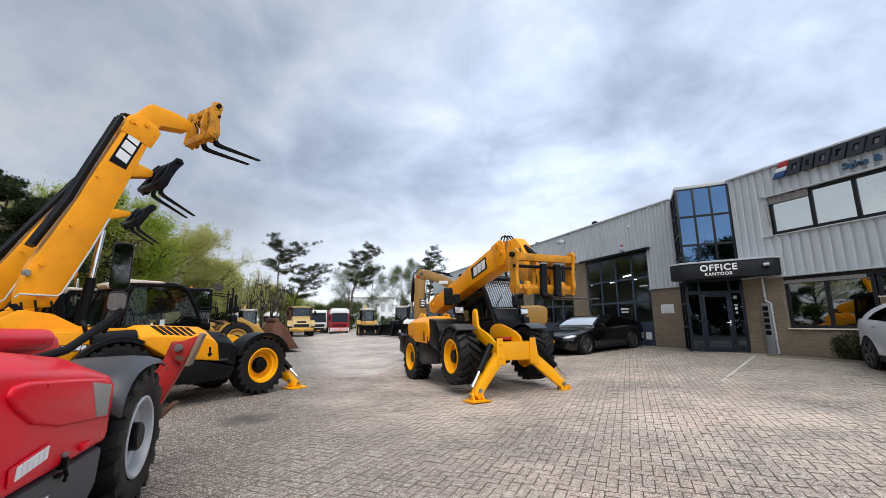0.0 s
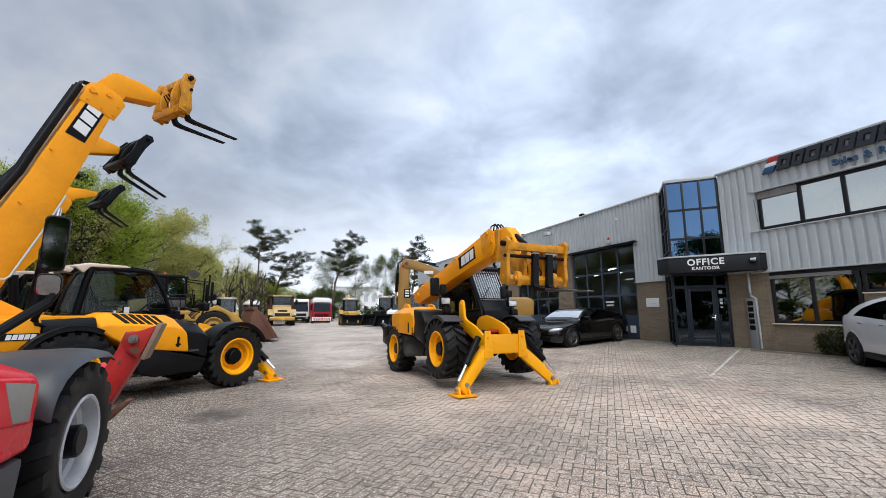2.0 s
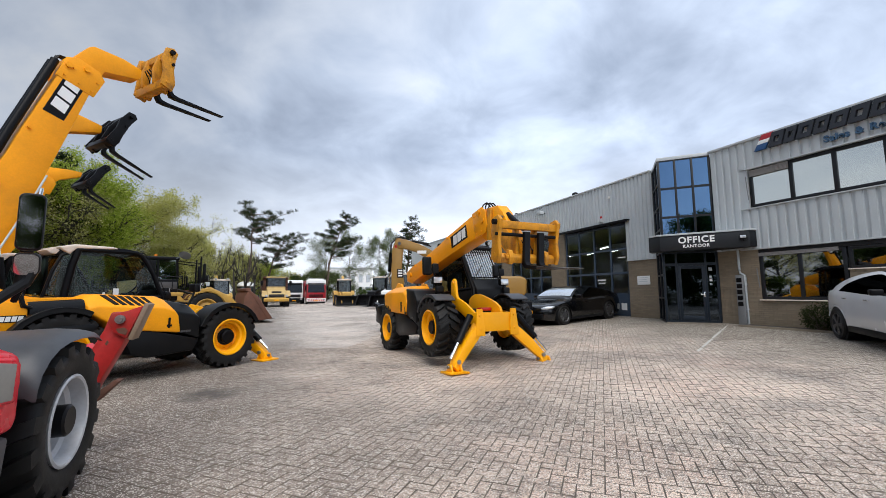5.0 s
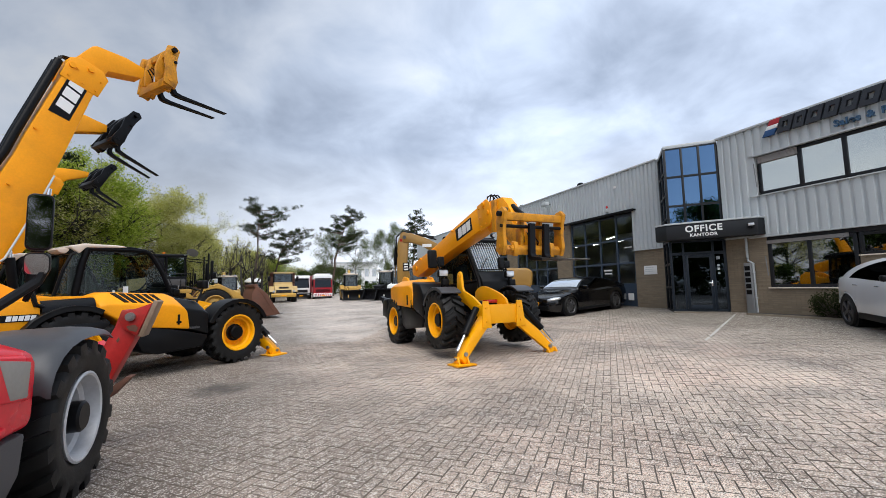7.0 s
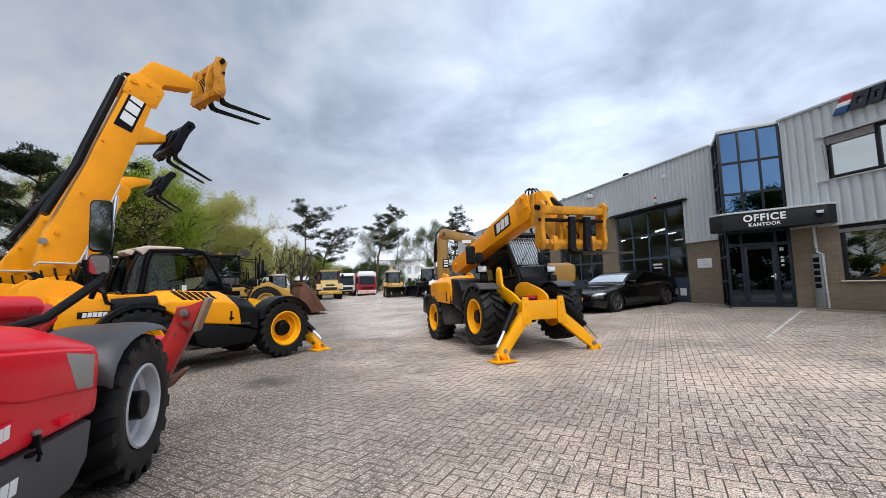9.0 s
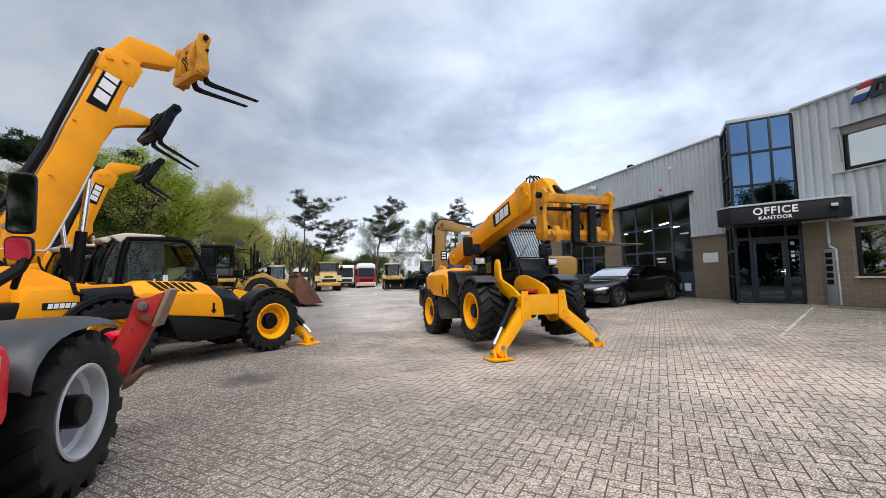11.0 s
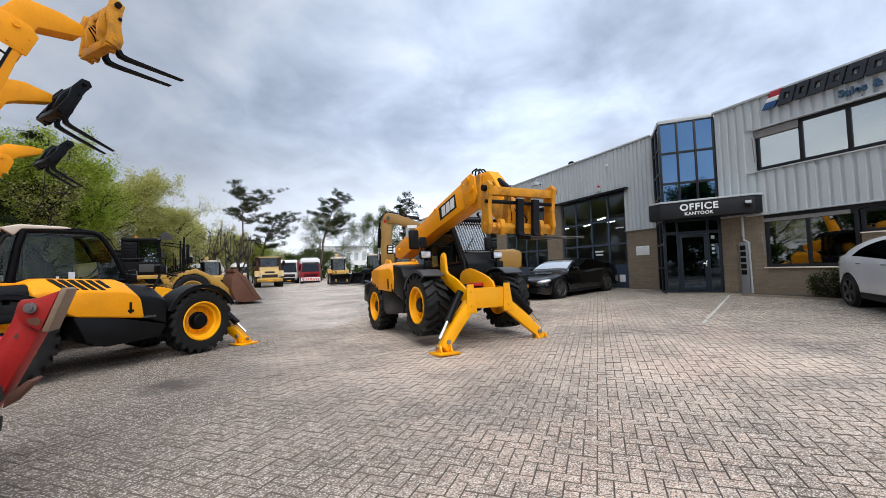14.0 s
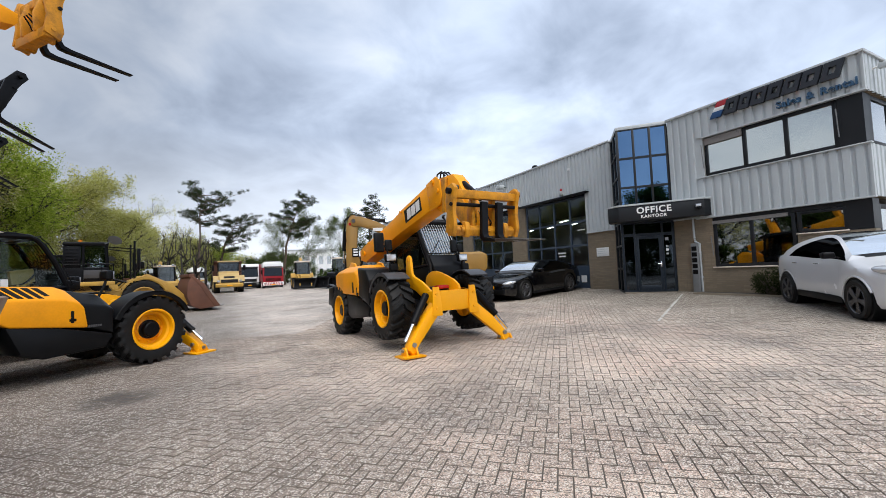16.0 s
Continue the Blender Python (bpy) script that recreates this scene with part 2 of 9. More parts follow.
MORTAR = mat("wall_mortar", (0.215, 0.178, 0.130), 0.9, vary=0.12, scale=3, grain=70, bump=0.1)
FRAME = mat("anthracite_frame", (0.010, 0.0115, 0.014), 0.45, vary=0.1, scale=3, grain=60, bump=0.01, spec=0.35)
DOOR_BLUE = mat("slate_blue_door_frame", (0.010, 0.017, 0.027), 0.4, vary=0.1, scale=3, grain=60, bump=0.01, spec=0.35)
# darkened copy of the inner wall colour, painting the unlit inside
STAIRWELL = mat("unlit_stairwell_tone", (0.05, 0.052, 0.056), 0.8, vary=0.25, scale=1.2, grain=10, bump=0.0)
GATE_BLUE = mat("slate_blue_gate_paint", (0.036, 0.056, 0.088), 0.5, vary=0.12, scale=2, grain=50, bump=0.01, dirt=0.2, dirt_color=(0.03, 0.035, 0.04))
ROOF = mat("bitumen_roof", (0.09, 0.09, 0.09), 0.9, vary=0.2, scale=2, grain=60, bump=0.1)
INTERIOR = mat("hall_interior", (0.45, 0.45, 0.44), 0.8, vary=0.2, scale=1, grain=10, bump=0.0)
GLASS_OFFICE = glass("office_glass", (0.30, 0.33, 0.33), 0.02, 2.6)
GLASS_BLUE = glass("blue_mirror_glass", (0.04, 0.06, 0.09), 0.015, 4.5, (0.15, 0.275, 0.47))
GLASS_UPPER = glass("clear_office_glass", (0.94, 0.97, 0.96), 0.02, 6.6, (0.96, 1.0, 0.97))
GLASS_DOOR = glass("dark_door_glass", (0.06, 0.075, 0.09), 0.02, 0.45, (0.45, 0.56, 0.68))
GLASS_GATE = glass("gate_glass", (0.74, 0.77, 0.80), 0.03, 0.3, (0.50, 0.55, 0.60))
GLASS_CAB = glass("cab_glass", (0.50, 0.56, 0.54), 0.02, 0.05, (0.6, 0.63, 0.64))
GLASS_MACHINE = glass("dusty_machine_glass", (0.26, 0.28, 0.27), 0.04, 1.7, (0.52, 0.54, 0.53))
GLASS_FRONT = glass("cab_windscreen", (0.40, 0.44, 0.44), 0.02, 4.6, (0.85, 0.93, 0.96))
GLASS_CAR = glass("car_glass", (0.006, 0.007, 0.008), 0.02, 0.05, (0.45, 0.48, 0.5))
GLASS_SCREEN = glass("car_windscreen", (0.25, 0.28, 0.30), 0.02, 6.5)
GLASS_FAR = glass("dark_lorry_glass", (0.02, 0.024, 0.028), 0.05, 0.3, (0.40, 0.44, 0.48))
FORK_STEEL = mat("scuffed_fork_steel", (0.10, 0.095, 0.09), 0.36, metal=0.7, vary=0.3, scale=5, grain=40, bump=0.03, dirt=0.5, dirt_color=(0.06, 0.035, 0.02))
MIRROR = mat("mirror_silver", (0.42, 0.43, 0.45), 0.05, metal=1.0, vary=0.01, bump=0, rvary=0.01)
SIGN_WHITE = mat("white_sign_lettering", (0.8, 0.8, 0.79), 0.5, vary=0.03, bump=0)
SIGN_DARK = mat("dark_sign_lettering", (0.022, 0.026, 0.034), 0.4, vary=0.05, bump=0)
SIGN_BLUE = mat("blue_sign_lettering", (0.035, 0.095, 0.18), 0.45, vary=0.05, bump=0)
FLAG_RED = mat("flag_red", (0.40, 0.025, 0.035), 0.45, vary=0.05, bump=0)
FLAG_BLUE = mat("flag_blue", (0.02, 0.075, 0.20), 0.45, vary=0.05, bump=0)
ORANGE = mat("orange_lens", (0.75, 0.22, 0.02), 0.2, vary=0.05, bump=0)
RED_LENS = mat("red_lens", (0.45, 0.015, 0.015), 0.2, vary=0.05, bump=0)
PALE_YELLOW = mat("pale_yellow_plastic", (0.62, 0.50, 0.20), 0.5, vary=0.1, scale=8)
GREY_FENDER_LIGHT = mat("pale_mirror_back", (0.16, 0.17, 0.18), 0.35, vary=0.1, scale=8)
GREY_FENDER = mat("dusty_sheen_mudguard_plastic", (0.045, 0.047, 0.052), 0.42, vary=0.2, scale=4, grain=120, bump=0.03, dirt=0.5, dirt_color=(0.10, 0.10, 0.105), spec=0.5)
LAMP_GLASS = mat("headlamp_lens", (0.62, 0.64, 0.66), 0.12, metal=0.6, vary=0.15, scale=20, bump=0.02)
CAR_BLACK = mat("black_car_paint", (0.0025, 0.0025, 0.003), 0.10, vary=0.1, scale=1, grain=20, bump=0, spec=0.40, coat=0.45, rvary=0.04)
CAR_SILVER = mat("silver_car_paint", (0.71, 0.725, 0.75), 0.26, metal=0.15, vary=0.03, scale=1, grain=200, bump=0, coat=0.9, rvary=0.05)
BARK = mat("tree_bark", (0.105, 0.085, 0.065), 0.9, vary=0.3, scale=6, grain=40, bump=0.2)
BARK_DARK = mat("dark_wet_bark", (0.035, 0.029, 0.024), 0.9, vary=0.3, scale=6, grain=40, bump=0.2)
BARK_PINE = mat("pine_bark", (0.10, 0.068, 0.048), 0.9, vary=0.3, scale=4, grain=30, bump=0.2)

# ---- building helpers ----


def flat(bm):
    for f in bm.faces:
        f.smooth = False


def bm_new():
    return bmesh.new()


def box(bm, x0, x1, y0, y1, z0, z1, bevel=0.0, seg=2):
    t = bmesh.new()
    bmesh.ops.create_cube(t, size=1.0, matrix=Matrix.Translation(((x0 + x1) / 2, (y0 + y1) / 2, (z0 + z1) / 2)) @ Matrix.Diagonal((abs(x1 - x0), abs(y1 - y0), abs(z1 - z0), 1)))
    if bevel:
        bmesh.ops.bevel(t, geom=list(t.edges), offset=bevel, segments=seg, affect="EDGES", profile=0.5)
    merge(bm, t)
    return bm


def merge(bm, t, m=None):
    if m is not None:
        bmesh.ops.transform(t, matrix=m, verts=t.verts)
    vs = [bm.verts.new(v.co) for v in t.verts]
    t.verts.index_update()
    for f in t.faces:
        nf = bm.faces.new([vs[v.index] for v in f.verts])
        nf.smooth = f.smooth
    t.free()


def prism(bm, prof, y0, y1, bevel=0.0, seg=2, axis="y", taper=None):
    """Extrude a closed outline. axis y: outline in (x, z); axis x: outline in (y, z); axis z: outline in (x, y)."""
    t = bmesh.new()

    def put(a, b, c):
        return {"y": (a, c, b), "x": (c, a, b), "z": (a, b, c)}[axis]
    lo = [t.verts.new(put(a, b, y0)) for a, b in prof]
    hi = [t.verts.new(put(a, b, y1)) for a, b in (taper or prof)]
    t.faces.new(lo); t.faces.new(list(reversed(hi)))
    k = len(prof)
    for i in range(k):
        t.faces.new((lo[i], hi[i], hi[(i + 1) % k], lo[(i + 1) % k]))
    bmesh.ops.recalc_face_normals(t, faces=t.faces)
    if bevel:
        es = [e for e in t.edges if len(e.link_faces) == 2 and e.calc_face_angle(0) > 0.35]
        bmesh.ops.bevel(t, geom=es, offset=bevel, segments=seg, affect="EDGES", profile=0.5)
    merge(bm, t)
    return bm


def rod(bm, a, b, r, r2=None, n=12, caps=True):
    a, b = Vector(a), Vector(b)
    d = b - a
    if d.length < 1e-6:
        return bm
    t = bmesh.new()
    bmesh.ops.create_cone(t, cap_ends=caps, segments=n, radius1=r, radius2=r if r2 is None else r2, depth=d.length)
    for f in t.faces:
        f.smooth = len(f.verts) == 4
    merge(bm, t, Matrix.Translation((a + b) / 2) @ d.to_track_quat("Z", "Y").to_matrix().to_4x4())
    return bm


def tube(bm, pts, r, n=8, radii=None):
    """A bent tube along the points."""
    pts = [Vector(p) for p in pts]
    rings = []
    up = Vector((0, 0, 1))
    for i, p in enumerate(pts):
        d = (pts[min(i + 1, len(pts) - 1)] - pts[max(i - 1, 0)]).normalized()
        s = d.cross(up)
        if s.length < 0.05:
            s = d.cross(Vector((0, 1, 0)))
        s.normalize()
        u = s.cross(d)
        rr = radii[i] if radii else r
        rings.append([bm.verts.new(p + (s * math.cos(k * math.tau / n) + u * math.sin(k * math.tau / n)) * rr) for k in range(n)])
    for a, b in zip(rings, rings[1:]):
        for k in range(n):
            f = bm.faces.new((a[k], a[(k + 1) % n], b[(k + 1) % n], b[k]))
            f.smooth = True
    bm.faces.new(list(reversed(rings[0]))); bm.faces.new(rings[-1])
    return bm


def lathe(bm, prof, n=32, axis="y", centre=(0, 0, 0)):
    """Turn an outline of (radius, along) about an axis through centre."""
    c = Vector(centre)
    rings = []
    for r, a in prof:
        ring = []
        for k in range(n):
            w = k * math.tau / n
            ring.append(bm.verts.new(c + (Vector((r * math.cos(w), a, r * math.sin(w))) if axis == "y" else Vector((r * math.cos(w), r * math.sin(w), a)) if axis == "z" else Vector((a, r * math.cos(w), r * math.sin(w))))))
        rings.append(ring)
    for a, b in zip(rings, rings[1:]):
        for k in range(n):
            f = bm.faces.new((a[k], a[(k + 1) % n], b[(k + 1) % n], b[k]))
            f.smooth = True
    for ring in (rings[0], rings[-1]):
        try:
            bm.faces.new(ring)
        except ValueError:
            pass
    bmesh.ops.recalc_face_normals(bm, faces=bm.faces)
    return bm


def smooth_by_angle(bm, deg=35):
    lim = radians(deg)
    for f in bm.faces:
        f.smooth = True
    for e in bm.edges:
        if len(e.link_faces) != 2 or e.calc_face_angle(0) > lim:
            e.smooth = False


def part(name, bm, material, parent=None, label="", m=None, angle=35, shadow=True):
    """Link a bmesh as one mesh object under a thing or a part."""
    if angle is not None:
        bmesh.ops.remove_doubles(bm, verts=bm.verts, dist=0.0004) if len(bm.verts) < 20000 else None
        bmesh.ops.recalc_face_normals(bm, faces=bm.faces)
        smooth_by_angle(bm, angle)
    me = bpy.data.meshes.new(name)
    bm.to_mesh(me)
    bm.free()
    me.materials.append(material)
    ob = new(name, me)
    if parent is not None:
        ob.parent = parent
    if m is not None:
        ob.matrix_basis = m
    if label:
        ob["label"] = label
    if not shadow:
        ob.visible_shadow = False
    return ob


def thing(name, m, label, category, group="", kind=""):
    ob = new(name)
    ob.empty_display_size = 0.2
    ob.matrix_basis = m
    return tagged(ob, label, category, group, kind)


def words(name, text, size, material, m, parent, depth=0.01, label=""):
    """Raised lettering from the built-in font, as a mesh; it stands in its local x-y plane."""
    cu = bpy.data.curves.new(name, "FONT")
    cu.body, cu.size, cu.extrude, cu.align_x, cu.offset = text, size, depth, "CENTER", size * 0.03
    cu.space_character = 1.14
    tmp = bpy.data.objects.new(name + "_source", cu)
    scene.collection.objects.link(tmp)
    me = bpy.data.meshes.new_from_object(tmp.evaluated_get(bpy.context.evaluated_depsgraph_get()))
    bpy.data.objects.remove(tmp)
    bpy.data.curves.remove(cu)
    me.name = name
    me.materials.clear()
    me.materials.append(material)
    ob = new(name, me)
    ob.parent = parent
    ob.matrix_basis = m
    if label:
        ob["label"] = label
    return ob

# ---- ground ----
FX = 14.69          # facade plane
SLOPE, CREASE = 0.04, 3.5


def ground_z(x):
    t = (min(x, FX + 0.3) - CREASE)
    return SLOPE * (0.5 * (t + math.sqrt(t * t + 0.35)) if t > -20 else 0.0)


def paving_material(name, base_dark, base_light, base_pink):
    """Weathered concrete paving: speckled aggregate, worn paler patches, dark patches."""
    m = bpy.data.materials.new(name)
    m.use_nodes = True
    n, l = m.node_tree.nodes, m.node_tree.links
    b = n["Principled BSDF"]
    geo = n.new("ShaderNodeNewGeometry")

    def noise_tex(scale, detail=5, rough=0.6, off=(0, 0, 0)):
        mp = n.new("ShaderNodeMapping"); mp.inputs["Location"].default_value = off
        t = n.new("ShaderNodeTexNoise"); t.inputs["Scale"].default_value = scale; t.inputs["Detail"].default_value = detail; t.inputs["Roughness"].default_value = rough
        l.new(geo.outputs["Position"], mp.inputs[0]); l.new(mp.outputs[0], t.inputs["Vector"])
        return t.outputs["Fac"]

    def rng(v, a, c, lo=0.0, hi=1.0):
        r = n.new("ShaderNodeMapRange")
        r.inputs["From Min"].default_value, r.inputs["From Max"].default_value = a, c
        r.inputs["To Min"].default_value, r.inputs["To Max"].default_value = lo, hi
        l.new(v, r.inputs["Value"])
        return r.outputs[0]

    def mix(f, a, c, mode="MIX"):
        x = n.new("ShaderNodeMixRGB"); x.blend_type = mode
        for s, v in (("Fac", f), ("Color1", a), ("Color2", c)):
            if isinstance(v, (tuple, float)):
                x.inputs[s].default_value = v if isinstance(v, float) else (*v, 1)
            else:
                l.new(v, x.inputs[s])
        return x.outputs[0]
    patch = rng(noise_tex(0.32, 7, 0.68), 0.40, 0.60)
    speck = noise_tex(95, 2, 0.65, (1, 2, 3))
    vor = n.new("ShaderNodeTexVoronoi"); vor.inputs["Scale"].default_value = 105.0
    l.new(geo.outputs["Position"], vor.inputs["Vector"])
    stone = n.new("ShaderNodeSeparateColor"); l.new(vor.outputs["Color"], stone.inputs[0])
    col = mix(patch, base_dark, base_light)
    col = mix(rng(noise_tex(0.55, 3, 0.5, (9, 1, 0)), 0.5, 0.72, 0.0, 0.6), col, base_pink)
    isl = n.new("ShaderNodeNewGeometry").outputs["Random Per Island"]
    col = mix(rng(isl, 0.0, 1.0, 0.0, 0.26), col, (0.33, 0.28, 0.24))
    col = mix(rng(isl, 0.90, 0.96, 0.0, 0.30), col, (0.62, 0.47, 0.37))
    col = mix(1.0, col, rng(speck, 0.34, 0.66, 0.38, 1.64), "MULTIPLY")
    col = mix(rng(stone.outputs[1], 0.77, 0.82, 0.0, 0.74), col, (0.07, 0.060, 0.052))
    # oil and tyre darkening in loose blotches
    blot = rng(noise_tex(1.1, 8, 0.72, (2, 8, 0)), 0.52, 0.66, 0.0, 0.55)
    col = mix(blot, col, (0.07, 0.066, 0.062))
    # dirt tracked along the machine row, deepened to paint their shade; one oil stain
    sx = n.new("ShaderNodeSeparateXYZ"); l.new(geo.outputs["Position"], sx.inputs[0])
    wob = n.new("ShaderNodeMath"); wob.operation = "MULTIPLY_ADD"; wob.inputs[1].default_value = 4.5
    l.new(noise_tex(0.45, 5, 0.6, (3, 3, 0)), wob.inputs[0]); l.new(sx.outputs[0], wob.inputs[2])
    col = mix(rng(wob.outputs[0], 2.7, 4.7, 0.84, 0.0), col, (0.088, 0.068, 0.052))
    # darker towards the facade, with a noisy edge
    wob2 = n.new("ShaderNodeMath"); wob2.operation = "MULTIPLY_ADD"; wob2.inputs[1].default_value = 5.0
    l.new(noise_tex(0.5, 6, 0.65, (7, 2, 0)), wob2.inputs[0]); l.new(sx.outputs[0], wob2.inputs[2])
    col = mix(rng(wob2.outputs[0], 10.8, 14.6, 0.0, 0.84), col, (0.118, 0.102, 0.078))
    col = mix(rng(stone.outputs[0], 0.76, 0.81, 0.0, 0.64), col, (0.80, 0.74, 0.66))
    dv = n.new("ShaderNodeVectorMath"); dv.operation = "DISTANCE"; dv.inputs[1].default_value = (-0.14, 7.85, 0.0)
    l.new(geo.outputs["Position"], dv.inputs[0])
    ds_ = n.new("ShaderNodeMath"); ds_.operation = "MULTIPLY_ADD"; ds_.inputs[1].default_value = 0.9
    l.new(noise_tex(2.2, 4, 0.6, (6, 1, 0)), ds_.inputs[0]); l.new(dv.outputs["Value"], ds_.inputs[2])
    col = mix(rng(ds_.outputs[0], 0.60, 0.96, 0.86, 0.0), col, (0.045, 0.040, 0.036))
    l.new(col, b.inputs["Base Color"])
    l.new(rng(patch, 0, 1, 0.82, 0.60), b.inputs["Roughness"])
    bp = n.new("ShaderNodeBump"); bp.inputs["Strength"].default_value = 0.7; bp.inputs["Distance"].default_value = 0.004
    l.new(speck, bp.inputs["Height"]); l.new(bp.outputs[0], b.inputs["Normal"])
    return m


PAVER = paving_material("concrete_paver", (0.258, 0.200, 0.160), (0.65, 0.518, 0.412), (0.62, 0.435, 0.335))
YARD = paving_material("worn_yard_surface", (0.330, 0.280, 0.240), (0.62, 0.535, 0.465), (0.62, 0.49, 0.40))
# paver sides coloured dark to paint the shade inside the recessed joints
PAVER_EDGE = mat("shade_dark_paver_edge", (0.150, 0.122, 0.098), 0.95, vary=0.35, scale=1.3, grain=40, bump=0.1)
JOINT = mat("joint_sand", (0.085, 0.070, 0.056), 0.95, vary=0.3, scale=3, grain=120, bump=0.15)
PAVED = (-7.0, FX - 0.02, -1.0, 24.0)      # stretch laid with separate pavers

g_bm = bm_new()
gx = [-400, -120, -40, -15, PAVED[0]] + [PAVED[0] + 0.5 * k for k in range(1, 43)] + [PAVED[1], FX + 0.3, 20, 40, 120, 400]
gy = [-300, -60, -15, PAVED[2], 5, 10, 17, PAVED[3], 40, 70, 110, 200, 600]
grid = [[g_bm.verts.new((x, y, ground_z(x) - (0.03 if PAVED[0] < x < PAVED[1] and PAVED[2] < y < PAVED[3] else 0.0))) for y in gy] for x in gx]
for i in range(len(gx) - 1):
    for j in range(len(gy) - 1):
        g_bm.faces.new((grid[i][j], grid[i + 1][j], grid[i + 1][j + 1], grid[i][j + 1]))
ground = part("ground", g_bm, YARD, label="")
tagged(ground, "weathered grey brick-paved yard sloping up to the office", "ground", kind="structure")

# ---- building: offices and hall ----
OFF_Y, BAY_Y, SHED_Y, END_Y = 4.92, 9.86, 12.27, 44.0
TOP_O, TOP_S, CLAD_B, SILL, WIN_T = 6.32, 6.37, 2.85, 4.11, 5.43
GB = 0.42
DEPTH = 16.0


def rib_sheet(bm, y0, y1, z0, z1, x=FX, pitch=0.25, depth=0.048, along="y"):
    """Trapezoid-profiled wall sheet; ribs stand towards -x (or towards -y)."""
    n = max(1, round(abs(y1 - y0) / pitch))
    p = (y1 - y0) / n
    line = []
    for k in range(n):
        a = y0 + k * p
        line += [(a, 0), (a + 0.26 * p, 0), (a + 0.35 * p, -depth), (a + 0.91 * p, -depth)]
    line.append((y1, 0))
    lo, hi = [], []
    for a, d in line:
        lo.append(bm.verts.new((x + d, a, z0) if along == "y" else (a, x + d, z0)))
        hi.append(bm.verts.new((x + d, a, z1) if along == "y" else (a, x + d, z1)))
    for i in range(len(line) - 1):
        bm.faces.new((lo[i], lo[i + 1], hi[i + 1], hi[i]))


def wall(name, label, parts):
    """A wall of the setting: boxes (x0, x1, y0, y1, z0, z1)."""
    bm = bm_new()
    for b in parts:
        box(bm, *b)
    ob = part(name, bm, MORTAR, angle=None)
    return tagged(ob, label, "wall", kind="structure")


WB = FX + 0.045     # brick backing face
T = 0.28
wall_west = wall("wall_west", "buff brick lower wall of the office building", [
    (WB, WB + T, OFF_Y + 0.02, 8.6, GB - 0.4, 1.24), (WB, WB + T, 8.6, BAY_Y, GB - 0.4, CLAD_B),
    (WB, WB + T, OFF_Y + 0.02, 6.45, 1.24, 2.08),
    (WB, WB + T, SHED_Y, 13.72, GB - 0.4, CLAD_B),
    (WB, WB + T, 17.86, 19.02, GB - 0.4, 4.6), (WB, WB + T, 23.2, 24.36, GB - 0.4, 4.6), (WB, WB + T, 28.54, 29.7, GB - 0.4, 4.6), (WB, WB + T, 33.88, END_Y, GB - 0.4, 4.6)])

# backing walls behind the cladding, closing the building
bk = bm_new()
XB = FX + 0.05
box(bk, XB, XB + 0.2, OFF_Y, 8.66, CLAD_B, SILL)
box(bk, XB, XB + 0.2, OFF_Y, 8.66, WIN_T, TOP_O)
box(bk, XB, XB + 0.2, 8.66, BAY_Y, CLAD_B, TOP_O)
box(bk, XB, XB + 0.2, SHED_Y, 13.72, CLAD_B, TOP_S)
box(bk, XB, XB + 0.2, 13.72, END_Y, 4.6, TOP_S)
box(bk, FX + DEPTH, FX + DEPTH + 0.2, OFF_Y, END_Y, GB - 0.4, TOP_S)
box(bk, FX + 0.1, FX + DEPTH, END_Y - 0.2, END_Y, GB - 0.4, TOP_S)
box(bk, FX + 0.2, FX + DEPTH, SHED_Y + 0.4, SHED_Y + 0.6, GB - 0.4, TOP_S)
tagged(part("wall_backing", bk, INTERIOR, angle=None), "plain inner walls behind the steel cladding", "wall", kind="structure")

cl = bm_new()
rib_sheet(cl, OFF_Y, 8.90, CLAD_B, SILL)
rib_sheet(cl, OFF_Y, 8.90, WIN_T, TOP_O)
rib_sheet(cl, 8.90, BAY_Y - 0.02, CLAD_B, TOP_O)
rib_sheet(cl, SHED_Y + 0.02, 13.70, CLAD_B, TOP_S, pitch=0.21)
rib_sheet(cl, 13.70, END_Y, 4.62, TOP_S, pitch=0.21)
box(cl, FX + 0.0, FX + 0.03, 8.72, 8.90, SILL, WIN_T + 0.1)
tagged(part("cladding_west", cl, CLAD, angle=None), "ribbed grey steel cladding on the long facade", "cladding", kind="structure")
cs = bm_new()
rib_sheet(cs, FX, FX + DEPTH, CLAD_B, SILL, OFF_Y, along="x")
rib_sheet(cs, FX, FX + DEPTH, WIN_T, TOP_O, OFF_Y, along="x")
tagged(part("cladding_south", cs, CLAD, angle=None), "ribbed grey steel cladding on the office end wall", "cladding", kind="structure")
sw = bm_new()
box(sw, FX + 0.1, FX + DEPTH, OFF_Y + 0.05, OFF_Y + 0.25, CLAD_B, SILL)
box(sw, FX + 0.1, FX + DEPTH, OFF_Y + 0.05, OFF_Y + 0.25, WIN_T, TOP_O)
box(sw, FX + 4.2, FX + DEPTH, OFF_Y + 0.05, OFF_Y + 0.25, SILL, WIN_T)
box(sw, FX + 0.1, FX + DEPTH, OFF_Y + 0.05, OFF_Y + 0.25, GB - 0.4, 1.24)
box(sw, FX + 4.2, FX + DEPTH, OFF_Y + 0.05, OFF_Y + 0.25, 1.24, CLAD_B)
tagged(part("wall_south", sw, BRICK_ST, angle=None), "brick and steel end wall of the offices", "wall", kind="structure")
tr = bm_new()
box(tr, FX - 0.10, FX + 0.25, OFF_Y - 0.09, BAY_Y, TOP_O, TOP_O + 0.07, 0.008)
